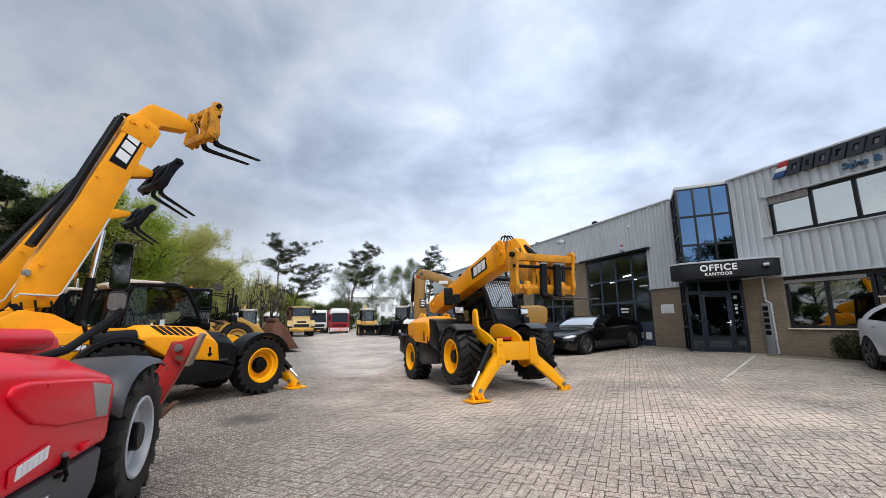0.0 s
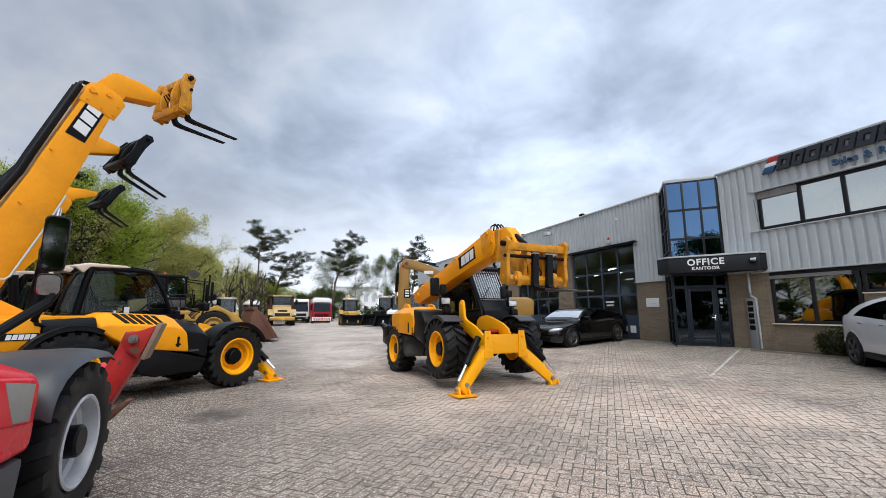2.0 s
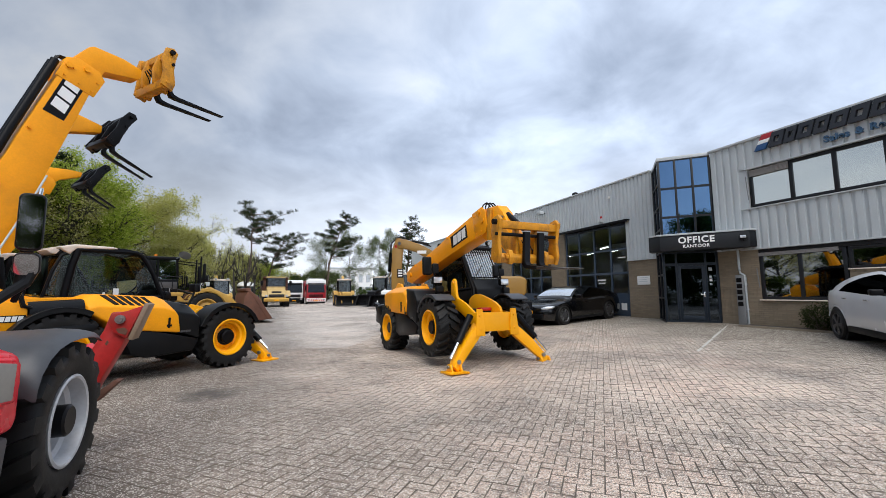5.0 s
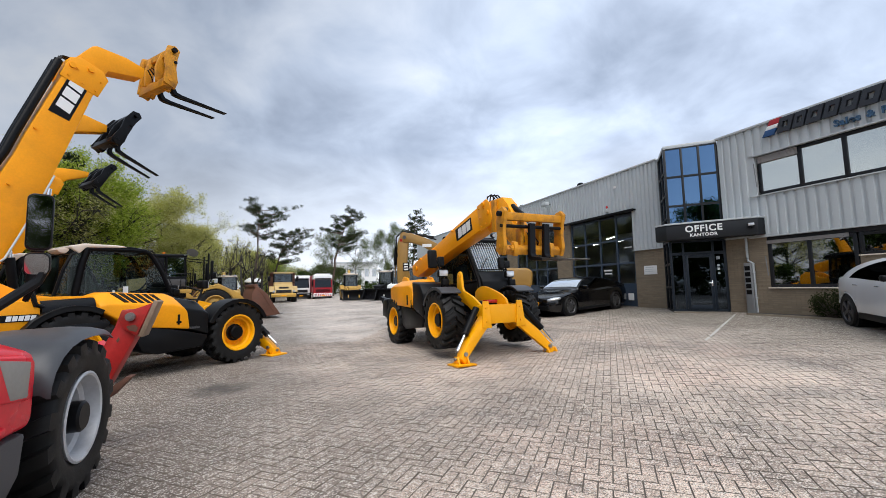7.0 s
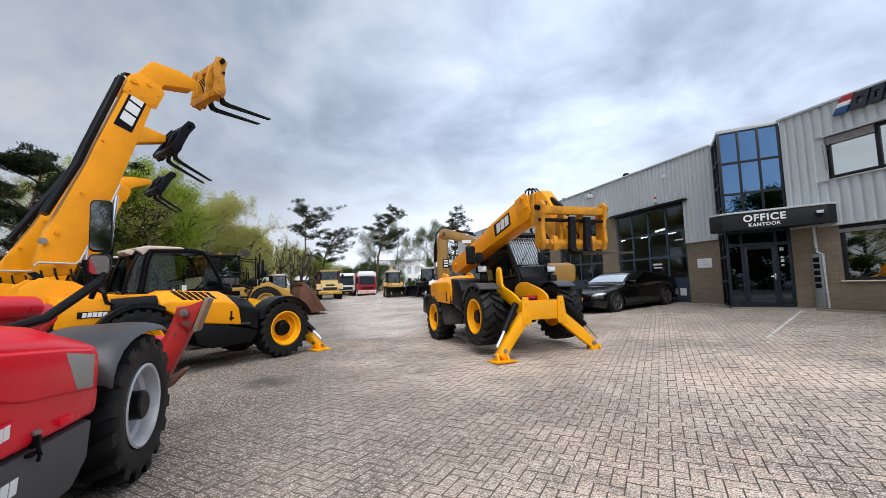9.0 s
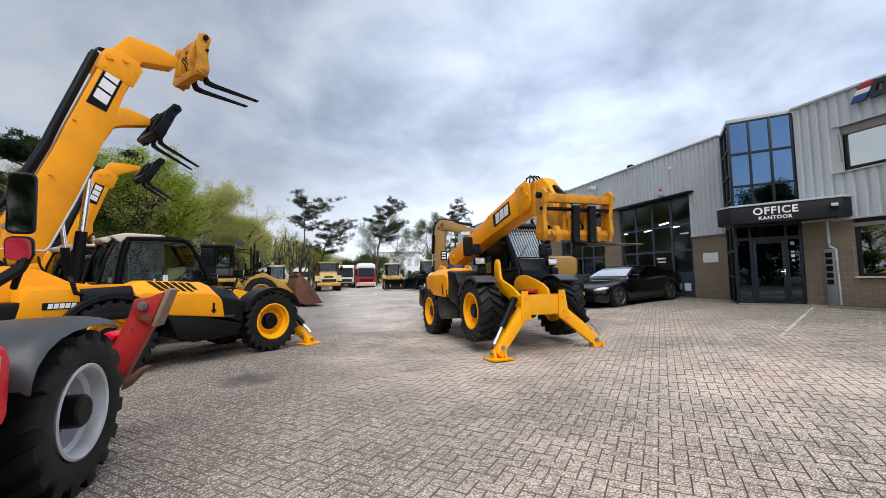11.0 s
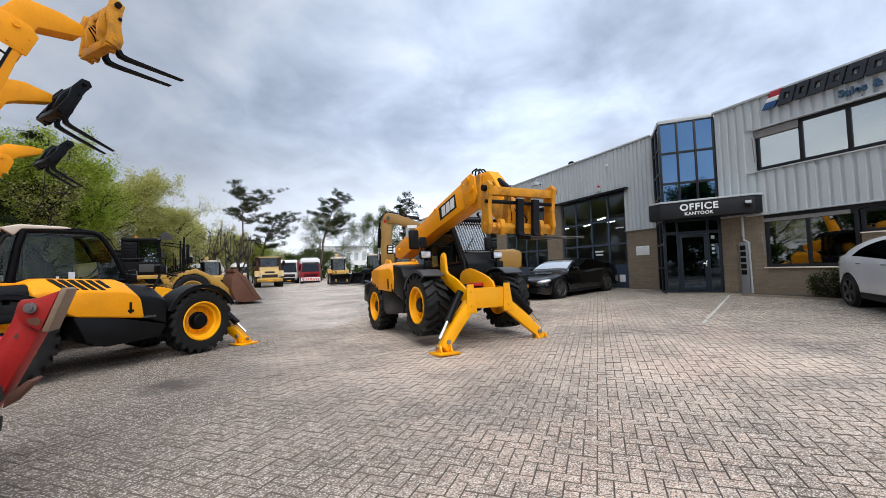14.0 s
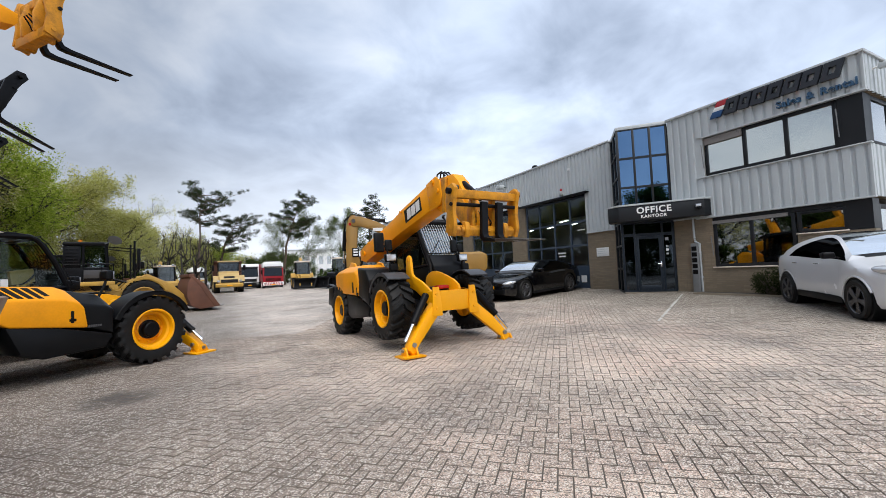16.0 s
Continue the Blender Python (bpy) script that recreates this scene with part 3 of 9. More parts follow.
box(tr, FX + 0.26, FX + DEPTH, OFF_Y - 0.09, OFF_Y + 0.2, TOP_O, TOP_O + 0.07, 0.008)
box(tr, FX - 0.09, FX + 0.25, SHED_Y, END_Y, TOP_S, TOP_S + 0.07, 0.008)
box(tr, FX - 0.085, FX + 0.04, OFF_Y - 0.08, 8.93, SILL, SILL + 0.035, 0.004)
box(tr, FX - 0.075, FX + 0.04, OFF_Y - 0.07, 8.74, WIN_T - 0.04, WIN_T, 0.004)
box(tr, FX - 0.07, FX + 0.04, OFF_Y - 0.06, BAY_Y - 0.8, CLAD_B - 0.04, CLAD_B, 0.004)
box(tr, FX - 0.06, FX + 0.04, SHED_Y + 0.02, 13.74, CLAD_B - 0.035, CLAD_B, 0.004)
box(tr, FX - 0.05, FX + 0.04, OFF_Y - 0.05, OFF_Y, CLAD_B, SILL); box(tr, FX - 0.05, FX + 0.04, OFF_Y - 0.05, OFF_Y, WIN_T, TOP_O)
tagged(part("trim", tr, CLAD_TRIM), "pale grey steel copings and cladding trims", "trim", kind="structure")
rf = bm_new()
box(rf, FX + 0.1, FX + DEPTH, OFF_Y + 0.1, SHED_Y + 0.5, TOP_O - 0.3, TOP_O - 0.1)
box(rf, FX + 0.1, FX + DEPTH, SHED_Y + 0.5, END_Y, TOP_S - 0.3, TOP_S - 0.1)
tagged(part("roof", rf, ROOF, angle=None), "flat dark bitumen roof", "roof", kind="structure")
fl = bm_new()
box(fl, FX + 0.35, FX + DEPTH, OFF_Y + 0.26, END_Y - 0.2, GB - 0.2, GB + 0.02)
box(fl, FX + 0.35, FX + DEPTH, OFF_Y + 0.26, SHED_Y + 0.4, 2.95, 3.2)
box(fl, FX + 5.0, FX + 5.15, OFF_Y + 0.26, SHED_Y + 0.4, GB, TOP_O - 0.3)
tagged(part("inner_floor", fl, INTERIOR, angle=None), "plain floors inside the building", "floor", kind="structure")

for x0, y0, z0 in ((FX + 7.6, 22.0, 4.35), (FX + 7.6, 24.3, 4.35), (FX + 7.6, 26.6, 4.35), (FX + 5.2, 20.4, 4.30), (FX + 7.6, 30.6, 4.35), (FX + 7.6, 33.4, 4.35)):
    lm = thing("strip_light", pose(x0, y0, z0, 0, 0, 70), "fluorescent strip light under the hall roof", "lamp", "hall lights")
    part("housing", box(bm_new(), -0.6, 0.6, -0.08, 0.08, 0.0, 0.06), WHITE, lm)
    gm = bpy.data.materials.get("lamp_tube")
    if gm is None:
        gm = bpy.data.materials.new("lamp_tube"); gm.use_nodes = True
        gb = gm.node_tree.nodes["Principled BSDF"]
        gb.inputs["Emission Color"].default_value, gb.inputs["Emission Strength"].default_value = (1, 0.98, 0.92, 1), 9.0
    part("tube", rod(bm_new(), (-0.55, 0, -0.02), (0.55, 0, -0.02), 0.03), gm, lm)


def window(name, m, w, h, cols, label, fw=0.07, gl=None, rows=1, parent=None, depth=0.07, blinds=0):
    """A framed window in its local x (width) and z (height), outside towards -y; cols: relative widths."""
    ob = thing(name, m, label, "window", kind="structure")
    bm = bm_new()
    tot = sum(cols)
    xs = [0.0]
    for c in cols:
        xs.append(xs[-1] + w * c / tot)
    zs = [h * k / rows for k in range(rows + 1)] if isinstance(rows, int) else [h * r for r in rows]
    for k, x in enumerate(xs):
        a = max(0, x - fw / 2) if 0 < k < len(xs) - 1 else (0 if k == 0 else w - fw)
        box(bm, a, a + fw, 0, depth, 0, h, 0.006)
    for k, z in enumerate(zs):
        a = z - fw / 2 if 0 < k < len(zs) - 1 else (0 if k == 0 else h - fw)
        for i in range(len(xs) - 1):
            x0 = xs[i] + (fw if i == 0 else fw / 2); x1 = xs[i + 1] - (fw if i == len(xs) - 2 else fw / 2)
            box(bm, x0 - 0.002, x1 + 0.002, 0.003, depth - 0.003, a, a + fw, 0.004)
    part("window_frame", bm, FRAME, ob)
    for i in range(len(xs) - 1):
        for k in range(len(zs) - 1):
            part("pane", box(bm_new(), xs[i] + 0.02, xs[i + 1] - 0.02, depth * 0.5, depth * 0.5 + 0.008, zs[k] + 0.02, zs[k + 1] - 0.02), gl or GLASS_OFFICE, ob, shadow=False, angle=None)
    return ob


def west(y, z, x=FX + 0.05):
    """Local x runs towards -y along the facade, local y into the building."""
    return Matrix.Translation((x, y, z)) @ Matrix(((0, 1, 0, 0), (-1, 0, 0, 0), (0, 0, 1, 0), (0, 0, 0, 1)))


window("window_1", west(8.70, SILL + 0.05), 3.26, WIN_T - SILL - 0.09, (1.12, 1.0, 1.06), "upper office windows in dark frames with pale blinds", 0.10, GLASS_UPPER)
window("window_2", west(8.60, 1.26), 2.12, 1.42, (1.0, 1.0), "lower office windows in dark frames reflecting the machines", 0.09)
window("window_3", west(6.44, 2.10), 1.02, 0.58, (1.0,), "shallow office window with a pale sill", 0.08)
window("window_4", pose(FX + 0.45, OFF_Y + 0.05, SILL + 0.05), 3.7, WIN_T - SILL - 0.09, (1, 1, 1), "upper windows round the corner of the offices", 0.1)
window("window_5", pose(FX + 0.45, OFF_Y + 0.05, 1.26), 3.7, 1.42, (1, 1, 1), "lower windows round the corner of the offices", 0.1)
cp = bm_new()
for z0, z1 in ((SILL + 0.04, WIN_T - 0.04), (2.09, CLAD_B - 0.04)):
    prism(cp, [(FX + 0.04, OFF_Y + 0.04), (FX + 0.44, OFF_Y + 0.04), (FX + 0.44, OFF_Y + 0.1), (FX + 0.1, OFF_Y + 0.1), (FX + 0.1, 5.43), (FX + 0.04, 5.43)], z0, z1, axis="z")
box(cp, FX + 0.05, FX + 0.1, 8.62, 9.0, 2.66, CLAD_B - 0.04)
box(cp, FX + 0.05, FX + 0.1, OFF_Y + 0.1, 8.62, 2.69, CLAD_B - 0.04)
tagged(part("corner_panel", cp, FRAME), "dark panels at the office corner", "panel", kind="structure")
sl = bm_new()
box(sl, FX - 0.03, FX + 0.12, 6.46, 8.64, 1.225, 1.26, 0.005)
box(sl, FX - 0.03, FX + 0.12, 5.40, 6.45, 2.07, 2.10, 0.005)
tagged(part("window_sill", sl, CREAM), "pale window sills along the brick wall", "sill", kind="structure")
SHUTTER = mat("dusty_grey_shutter", (0.27, 0.255, 0.245), 0.55, vary=0.1, scale=3, grain=40, bump=0.01)
BLIND = mat("pale_blind_fabric", (0.88, 0.90, 0.87), 0.85, vary=0.05, scale=1.2, grain=80, bump=0.02)
for k, (y0, y1) in enumerate(((7.55, 8.62), (6.52, 7.50), (5.45, 6.47))):
    b = bm_new()
    box(b, FX + 0.20, FX + 0.21, y0, y1, SILL + 0.10, WIN_T - 0.02)
    rod(b, (FX + 0.205, y0, SILL + 0.12), (FX + 0.205, y1, SILL + 0.12), 0.014, n=8)
    tagged(part("window_blind", b, BLIND, angle=None), "closed pale roller blind behind the upper office window", "blind", "office blinds")
# roller-blind boxes above the windows
for k, (y0, y1, z0) in enumerate(((7.58, 8.66, 5.16), (6.62, 8.6, 2.60))):
    shut = thing("roller_shutter", pose(FX, y0, z0), "rolled-up grey slatted shutter above the window", "shutter", "window shutters")
    for s in range(6 if k == 0 else 3):
        part("slat", box(bm_new(), 0.0, 0.045, 0.0, y1 - y0, s * 0.035, s * 0.035 + 0.031, 0.006, 1), SHUTTER, shut)

# bay with entrance, set at 45 degrees
BW = 1.66


def bayface(name, x0, x1, z0, z1, cols, rows, gl, label, m, fw=0.07):
    ob = thing(name, m, label, "window", kind="structure")
    bm = bm_new()
    for k in range(cols + 1):
        c = x0 + (x1 - x0) * k / cols
        box(bm, c - fw / 2, c + fw / 2, 0, 0.08, z0, z1, 0.005)
    for k in range(rows + 1):
        c = z0 + (z1 - z0) * k / rows
        box(bm, x0, x1, 0.006, 0.074, c - fw / 2, c + fw / 2)
    part("window_frame", bm, FRAME, ob)
    for i in range(cols):
        for k in range(rows):
            a, b = x0 + (x1 - x0) * i / cols, x0 + (x1 - x0) * (i + 1) / cols
            c, d = z0 + (z1 - z0) * k / rows, z0 + (z1 - z0) * (k + 1) / rows
            part("pane", box(bm_new(), a + 0.02, b - 0.02, 0.04, 0.048, c + 0.02, d - 0.02), gl, ob, angle=None)
    return ob


ROT_F = math.degrees(math.atan2(-0.724, 0.690))
FACE_F = pose(FX - 0.69 * BW, BAY_Y + 0.724 * BW, 0, 0, 0, ROT_F)     # local x from the tip back to the offices
FACE_R = pose(FX, SHED_Y, 0, 0, 0, math.degrees(math.atan2(BAY_Y + 0.724 * BW - SHED_Y, -0.69 * BW)))
RW = math.hypot(0.69 * BW, BAY_Y + 0.724 * BW - SHED_Y)
bayface("window_6", 0.035, BW - 0.035, 3.12, 6.28, 3, 3, GLASS_BLUE, "blue mirror-glass stair bay over the entrance", FACE_F)
bayface("window_7", 0.035, RW - 0.035, 0.45, 6.28, 2, 7, GLASS_DOOR, "narrow glazed return of the stair bay", FACE_R)
bt = bm_new()
prism(bt, [(FX, BAY_Y), (FX - 0.69 * BW, BAY_Y + 0.724 * BW), (FX, SHED_Y)], 6.28, 6.40, 0.01, axis="z")
tagged(part("bay_top", bt, CLAD_TRIM), "pale metal cap of the glazed bay", "trim", kind="structure")
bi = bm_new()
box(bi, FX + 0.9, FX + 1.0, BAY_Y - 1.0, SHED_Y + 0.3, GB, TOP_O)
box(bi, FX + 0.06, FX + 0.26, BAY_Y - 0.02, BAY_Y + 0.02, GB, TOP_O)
tagged(part("bay_inner_wall", bi, STAIRWELL, angle=None), "stairwell wall behind the glass bay, coloured dark for the unlit inside", "wall", kind="structure")

# entrance front with door
ent = thing("door_1", FACE_F, "dark glazed entrance door with side lights under the canopy", "door", kind="structure")
eb = bm_new()
for x in (0.03, 0.42, 1.30, BW - 0.03):
    box(eb, x - 0.035, x + 0.035, 0, 0.09, GB, 2.95, 0.005)
for z in (GB + 0.06, 2.46, 2.90):
    box(eb, 0.0, BW, 0.006, 0.084, z - 0.05, z + 0.05)
part("door_frame", eb, DOOR_BLUE, ent)
lf = bm_new()
for x0, x1, z0, z1 in ((0.46, 0.55, 0.52, 2.40), (1.17, 1.26, 0.52, 2.40), (0.55, 1.17, 0.52, 0.68), (0.55, 1.17, 2.30, 2.40)):
    box(lf, x0, x1, -0.012, 0.05, z0, z1, 0.005)
leaf = part("door_leaf", lf, DOOR_BLUE, ent)
part("pane", box(bm_new(), 0.54, 1.18, 0.015, 0.023, 0.67, 2.31), GLASS_DOOR, leaf, angle=None)
hd = bm_new()
tube(hd, [(1.215, -0.014, 1.42), (1.215, -0.07, 1.42), (1.10, -0.07, 1.42)], 0.011)
box(hd, 1.195, 1.235, -0.022, -0.010, 1.32, 1.50, 0.004)
part("door_handle", hd, CHROME, leaf, "chrome lever handle")
for x0, x1 in ((0.06, 0.39), (1.33, BW - 0.06)):
    part("side_light", box(bm_new(), x0, x1, 0.035, 0.043, GB + 0.1, 2.42), GLASS_DOOR, ent, angle=None)
part("top_light", box(bm_new(), 0.06, BW - 0.06, 0.035, 0.043, 2.50, 2.86), GLASS_DOOR, ent, angle=None)
for k, (z0, z1, w) in enumerate(((2.22, 2.33, 0.10), (1.98, 2.05, 0.08), (1.86, 1.94, 0.08), (1.73, 1.79, 0.07))):
    part("sticker", box(bm_new(), 1.43 - w / 2, 1.43 + w / 2, 0.026, 0.030, z0, z1), CLAD_TRIM if k != 2 else SIGN_WHITE, ent, "small pale sticker on the glass", angle=None)
th = bm_new()
box(th, 0.0, BW, -0.12, 0.1, GB - 0.1, GB + 0.03, 0.01)
part("threshold", th, MORTAR, ent)

# canopy
can = thing("canopy", FACE_F, "dark entrance canopy with a pale metal edge and white lettering", "canopy", kind="structure")
CAN_L, CAN_R, CAN_O, CAN_T = -0.20, BW + 0.86, 0.60, 1.05      # the front is turned a little from the bay
CAN_A = math.degrees(math.atan2(CAN_O - CAN_T, 2.36 - CAN_L - 0.1))
cb = bm_new()
prism(cb, [(CAN_L + 0.1, -CAN_O), (2.36, -CAN_T), (2.76, -0.82), (CAN_R, 0.75), (BW + 0.02, 0.02), (BW, -0.002), (0.0, -0.002), (CAN_L - 0.12, 0.25), (CAN_L - 0.22, -0.25)], 2.90, 3.42, 0.01, axis="z")
part("fascia", cb, FRAME, can)
ce = bm_new()
prism(ce, [(CAN_L + 0.08, -CAN_O - 0.03), (2.38, -CAN_T - 0.03), (2.79, -0.82), (CAN_R + 0.03, 0.75), (BW + 0.02, 0.0), (BW, -0.004), (0.0, -0.004), (CAN_L - 0.14, 0.25), (CAN_L - 0.25, -0.25)], 3.42, 3.475, 0.006, axis="z")
part("roof_edge", ce, CLAD_TRIM, can, "pale metal roof edge")
words("lettering", "OFFICE", 0.290, SIGN_WHITE, pose(0.96, -0.798 - 0.006, 3.140, 90, 0, CAN_A), can, 0.006, "white capital lettering")
words("lettering", "KANTOOR", 0.143, SIGN_WHITE, pose(0.95, -0.796 - 0.006, 2.980, 90, 0, CAN_A), can, 0.006, "smaller white capital lettering")
fl_l = thing("floodlight", FACE_F @ pose(2.19, -1.019 - 0.06, 3.20, 0, 0, CAN_A), "small black floodlight on the canopy fascia", "lamp")
part("housing", box(bm_new(), -0.09, 0.09, -0.05, 0.03, -0.07, 0.08, 0.012), BLACK_PLASTIC, fl_l)
part("lens", box(bm_new(), -0.075, 0.075, -0.058, -0.048, -0.02, 0.065, 0.004), LAMP_GLASS, fl_l)
part("bracket", box(bm_new(), -0.02, 0.02, -0.01, 0.058, -0.12, -0.06, 0.004), BLACK_PLASTIC, fl_l)

# hall gates


def gate(name, y0, y1, label):
    w = y1 - y0
    ob = thing(name, west(y1, GB, FX + 0.10), label, "door", kind="structure")
    h = 4.56 - GB
    bm = bm_new()
    fw = 0.085
    for k in range(5):
        x = w * k / 4
        a = min(max(x - fw / 2, 0), w - fw)
        box(bm, a, a + fw, 0, 0.07, 0, h, 0.005)
    zs = (0.10, 0.98, 1.92, 2.98, h - 0.09)
    for z in zs:
        box(bm, 0.0, w, 0.006, 0.064, z - fw / 2, z + fw / 2)
    part("gate_frame", bm, GATE_BLUE, ob)
    for k in range(4):
        a, b = w * k / 4 + 0.03, w * (k + 1) / 4 - 0.03
        part("panel", box(bm_new(), a, b, 0.02, 0.05, 0.1, 0.98), GATE_BLUE, ob, angle=None)
        for z0, z1 in zip(zs[1:], zs[2:]):
            part("pane", box(bm_new(), a, b, 0.030, 0.038, z0 + 0.02, z1 - 0.02), GLASS_GATE, ob, shadow=False, angle=None)
    return ob


GATES = ((13.74, 17.84), (19.04, 23.18), (24.38, 28.52), (29.72, 33.86))
for k, (a, b) in enumerate(GATES):
    gate("door_%d" % (k + 2), a, b, "tall blue-framed glazed hall gate")
    aw = bm_new()
    box(aw, FX - 0.22, FX + 0.05, a - 0.3, b + 0.12, 4.56, 4.61, 0.006)
    box(aw, FX - 0.24, FX - 0.20, a - 0.3, b + 0.12, 4.50, 4.615, 0.004)
    tagged(part("gate_hood", aw, BLACK), "dark metal drip hood over the hall gate", "hood", "gate hoods")
g_no = part("gate_plate", box(bm_new(), FX + 0.085, FX + 0.095, 13.95, 14.25, 0.72, 1.02), SIGN_WHITE)
tagged(g_no, "white plate on the lower gate panel", "plate")
g_no2 = part("gate_plate", box(bm_new(), FX + 0.085, FX + 0.095, 19.40, 19.70, 0.80, 1.10), SIGN_WHITE)
tagged(g_no2, "white plate on the lower panel of the second gate", "plate")
for k, (y0, z0, w, h) in enumerate(((15.15, 2.02, 0.50, 0.07), (15.18, 1.88, 0.42, 0.06), (13.95, 3.00, 0.42, 0.05))):
    tagged(part("gate_notice", box(bm_new(), FX + 0.122, FX + 0.127, y0, y0 + w, z0, z0 + h), SIGN_WHITE, angle=None), "narrow white notice strip on the gate glass", "notice", "gate notices")

# ---- wheels ----


def wheel(parent, name, m, r, w, rim_mat, lug=22, rim_r=0.58, lug_h=0.034, hub_r=0.14, dish=0.19, hub_out=0.125):
    """A tractor-tread wheel about the local y axis, outer face towards -y. tyre, rim, hub."""
    ob = new(name)
    ob.parent = parent
    ob.matrix_basis = m
    ob.empty_display_size = 0.1
    h = w / 2
    rr = r * rim_r
    ro = r - lug_h
    bm = bm_new()
    per = math.tau / lug
    for side in (-1, 1):
        rings = []
        for yy, lo_r, hi_r, da, wd in ((0.80, rr * 0.98, rr * 0.98, 0.0, 0.30), (0.90, rr * 1.06, rr * 1.06, 0.0, 0.30), (0.99, rr * 1.24, rr * 1.24, 0.0, 0.30), (1.0, ro * 0.84, ro * 0.84, 0.0, 0.30),
                                       (1.01, ro * 0.885, ro * 0.905, 0.0, 0.30), (0.985, ro * 0.935, r * 0.972, 0.01, 0.29), (0.90, ro * 0.975, r * 0.993, 0.025, 0.28), (0.60, ro, r, 0.075, 0.26), (0.05, ro, r, 0.22, 0.21), (0.0, ro, ro, 0.235, 0.20)):
            ring = []
            for k in range(lug):
                c = (k + (0.5 if side > 0 else 0.0)) * per + da
                for f, rad in ((-wd, lo_r), (-wd * 0.80, hi_r), (wd * 0.80, hi_r), (wd, lo_r)):
                    w2 = c + f * per
                    ring.append(bm.verts.new((rad * math.cos(w2), side * h * yy, rad * math.sin(w2))))
            rings.append(ring)
        for q0, q1 in zip(rings, rings[1:]):
            for k in range(4 * lug):
                k2 = (k + 1) % (4 * lug)
                bm.faces.new((q0[k], q0[k2], q1[k2], q1[k]))
    part("tyre", bm, RUBBER, ob, "black rubber tyre with deep tread lugs", angle=40)
    bm = bm_new()
    yd = -h + dish
    lathe(bm, [(rr * 1.02, -h * 0.86), (rr * 1.05, -h * 0.95), (rr * 1.0, -h * 0.985), (rr * 0.95, -h * 0.95), (rr * 0.925, -h * 0.80), (rr * 0.90, -h * 0.55), (rr * 0.80, -h * 0.46), (rr * 0.775, -h * 0.30), (rr * 0.75, yd + h * 0.10), (rr * 0.69, yd + h * 0.16), (rr * 0.60, yd + h * 0.10), (rr * 0.50, yd), (hub_r * 1.05, yd), (hub_r * 1.0, yd + 0.02)], 36)
    lathe(bm, [(rr * 0.9, h * 0.9), (rr * 0.85, h * 0.5), (0.02, h * 0.5)], 24)
    for f in list(bm.faces):
        if len(f.verts) > 4:
            bm.faces.remove(f)
    for k in range(8):
        a = k * math.tau / 8
        rod(bm, (hub_r * 1.6 * math.cos(a), yd + 0.01, hub_r * 1.6 * math.sin(a)), (hub_r * 1.6 * math.cos(a), yd - 0.022, hub_r * 1.6 * math.sin(a)), 0.013, n=6)
    part("rim", bm, rim_mat, ob)
    bm = bm_new()
    lathe(bm, [(hub_r * 1.25, -h + dish + 0.01), (hub_r * 1.25, -h + dish - 0.03), (hub_r, -h + dish - 0.035), (hub_r, -h + dish - hub_out + 0.015), (hub_r * 0.85, -h + dish - hub_out), (0.01, -h + dish - hub_out)], 20)
    part("hub", bm, BLACK, ob, "dark protruding wheel hub")
    return ob


def fender(parent, cx, cz, r, y0, y1, a0, a1, material=BLACK_PLASTIC, thick=0.035, lip=0.05, n=10):
    """A curved mudguard shell over a wheel: an arc in x-z with a turned-down outer lip."""
    bm = bm_new()
    prof_o, prof_i = [], []
    for k in range(n + 1):
        a = radians(a0 + (a1 - a0) * k / n)
        prof_o.append((cx + (r + thick) * math.cos(a), cz + (r + thick) * math.sin(a)))
        prof_i.append((cx + r * math.cos(a), cz + r * math.sin(a)))
    prism(bm, prof_o + prof_i[::-1], y0, y1, 0.008, 1)
    ye = y0 if abs(y0) > abs(y1) else y1
    inn = [(cx + (r - lip) * math.cos(radians(a0 + (a1 - a0) * k / n)), cz + (r - lip) * math.sin(radians(a0 + (a1 - a0) * k / n))) for k in range(n + 1)]
    prism(bm, prof_o + inn[::-1], ye, ye + (0.03 if ye < 0 else -0.03), 0.006, 1)
    return part("fender", bm, material, parent, "dark plastic mudguard")


def letter_plate(parent, m, w, h, back=BLACK, front=SIGN_WHITE, cells=3):
    """A dark decal with plain pale blocks on it."""
    part("decal", box(bm_new(), -w / 2, w / 2, -0.003, 0.0, -h / 2, h / 2), back, parent, "dark name decal", m=m, angle=None)
    x = -w * 0.36
    sl = 0.12 * h
    cw = w * 0.80 / cells
    for k in range(cells):
        a = x + k * cw
        part("decal_block", prism(bm_new(), [(a, -h * 0.36), (a + cw * 0.82, -h * 0.36), (a + cw * 0.82 + sl, h * 0.36), (a + sl, h * 0.36)], -0.007, -0.003), front, parent, "pale block on the decal", m=m, angle=None)


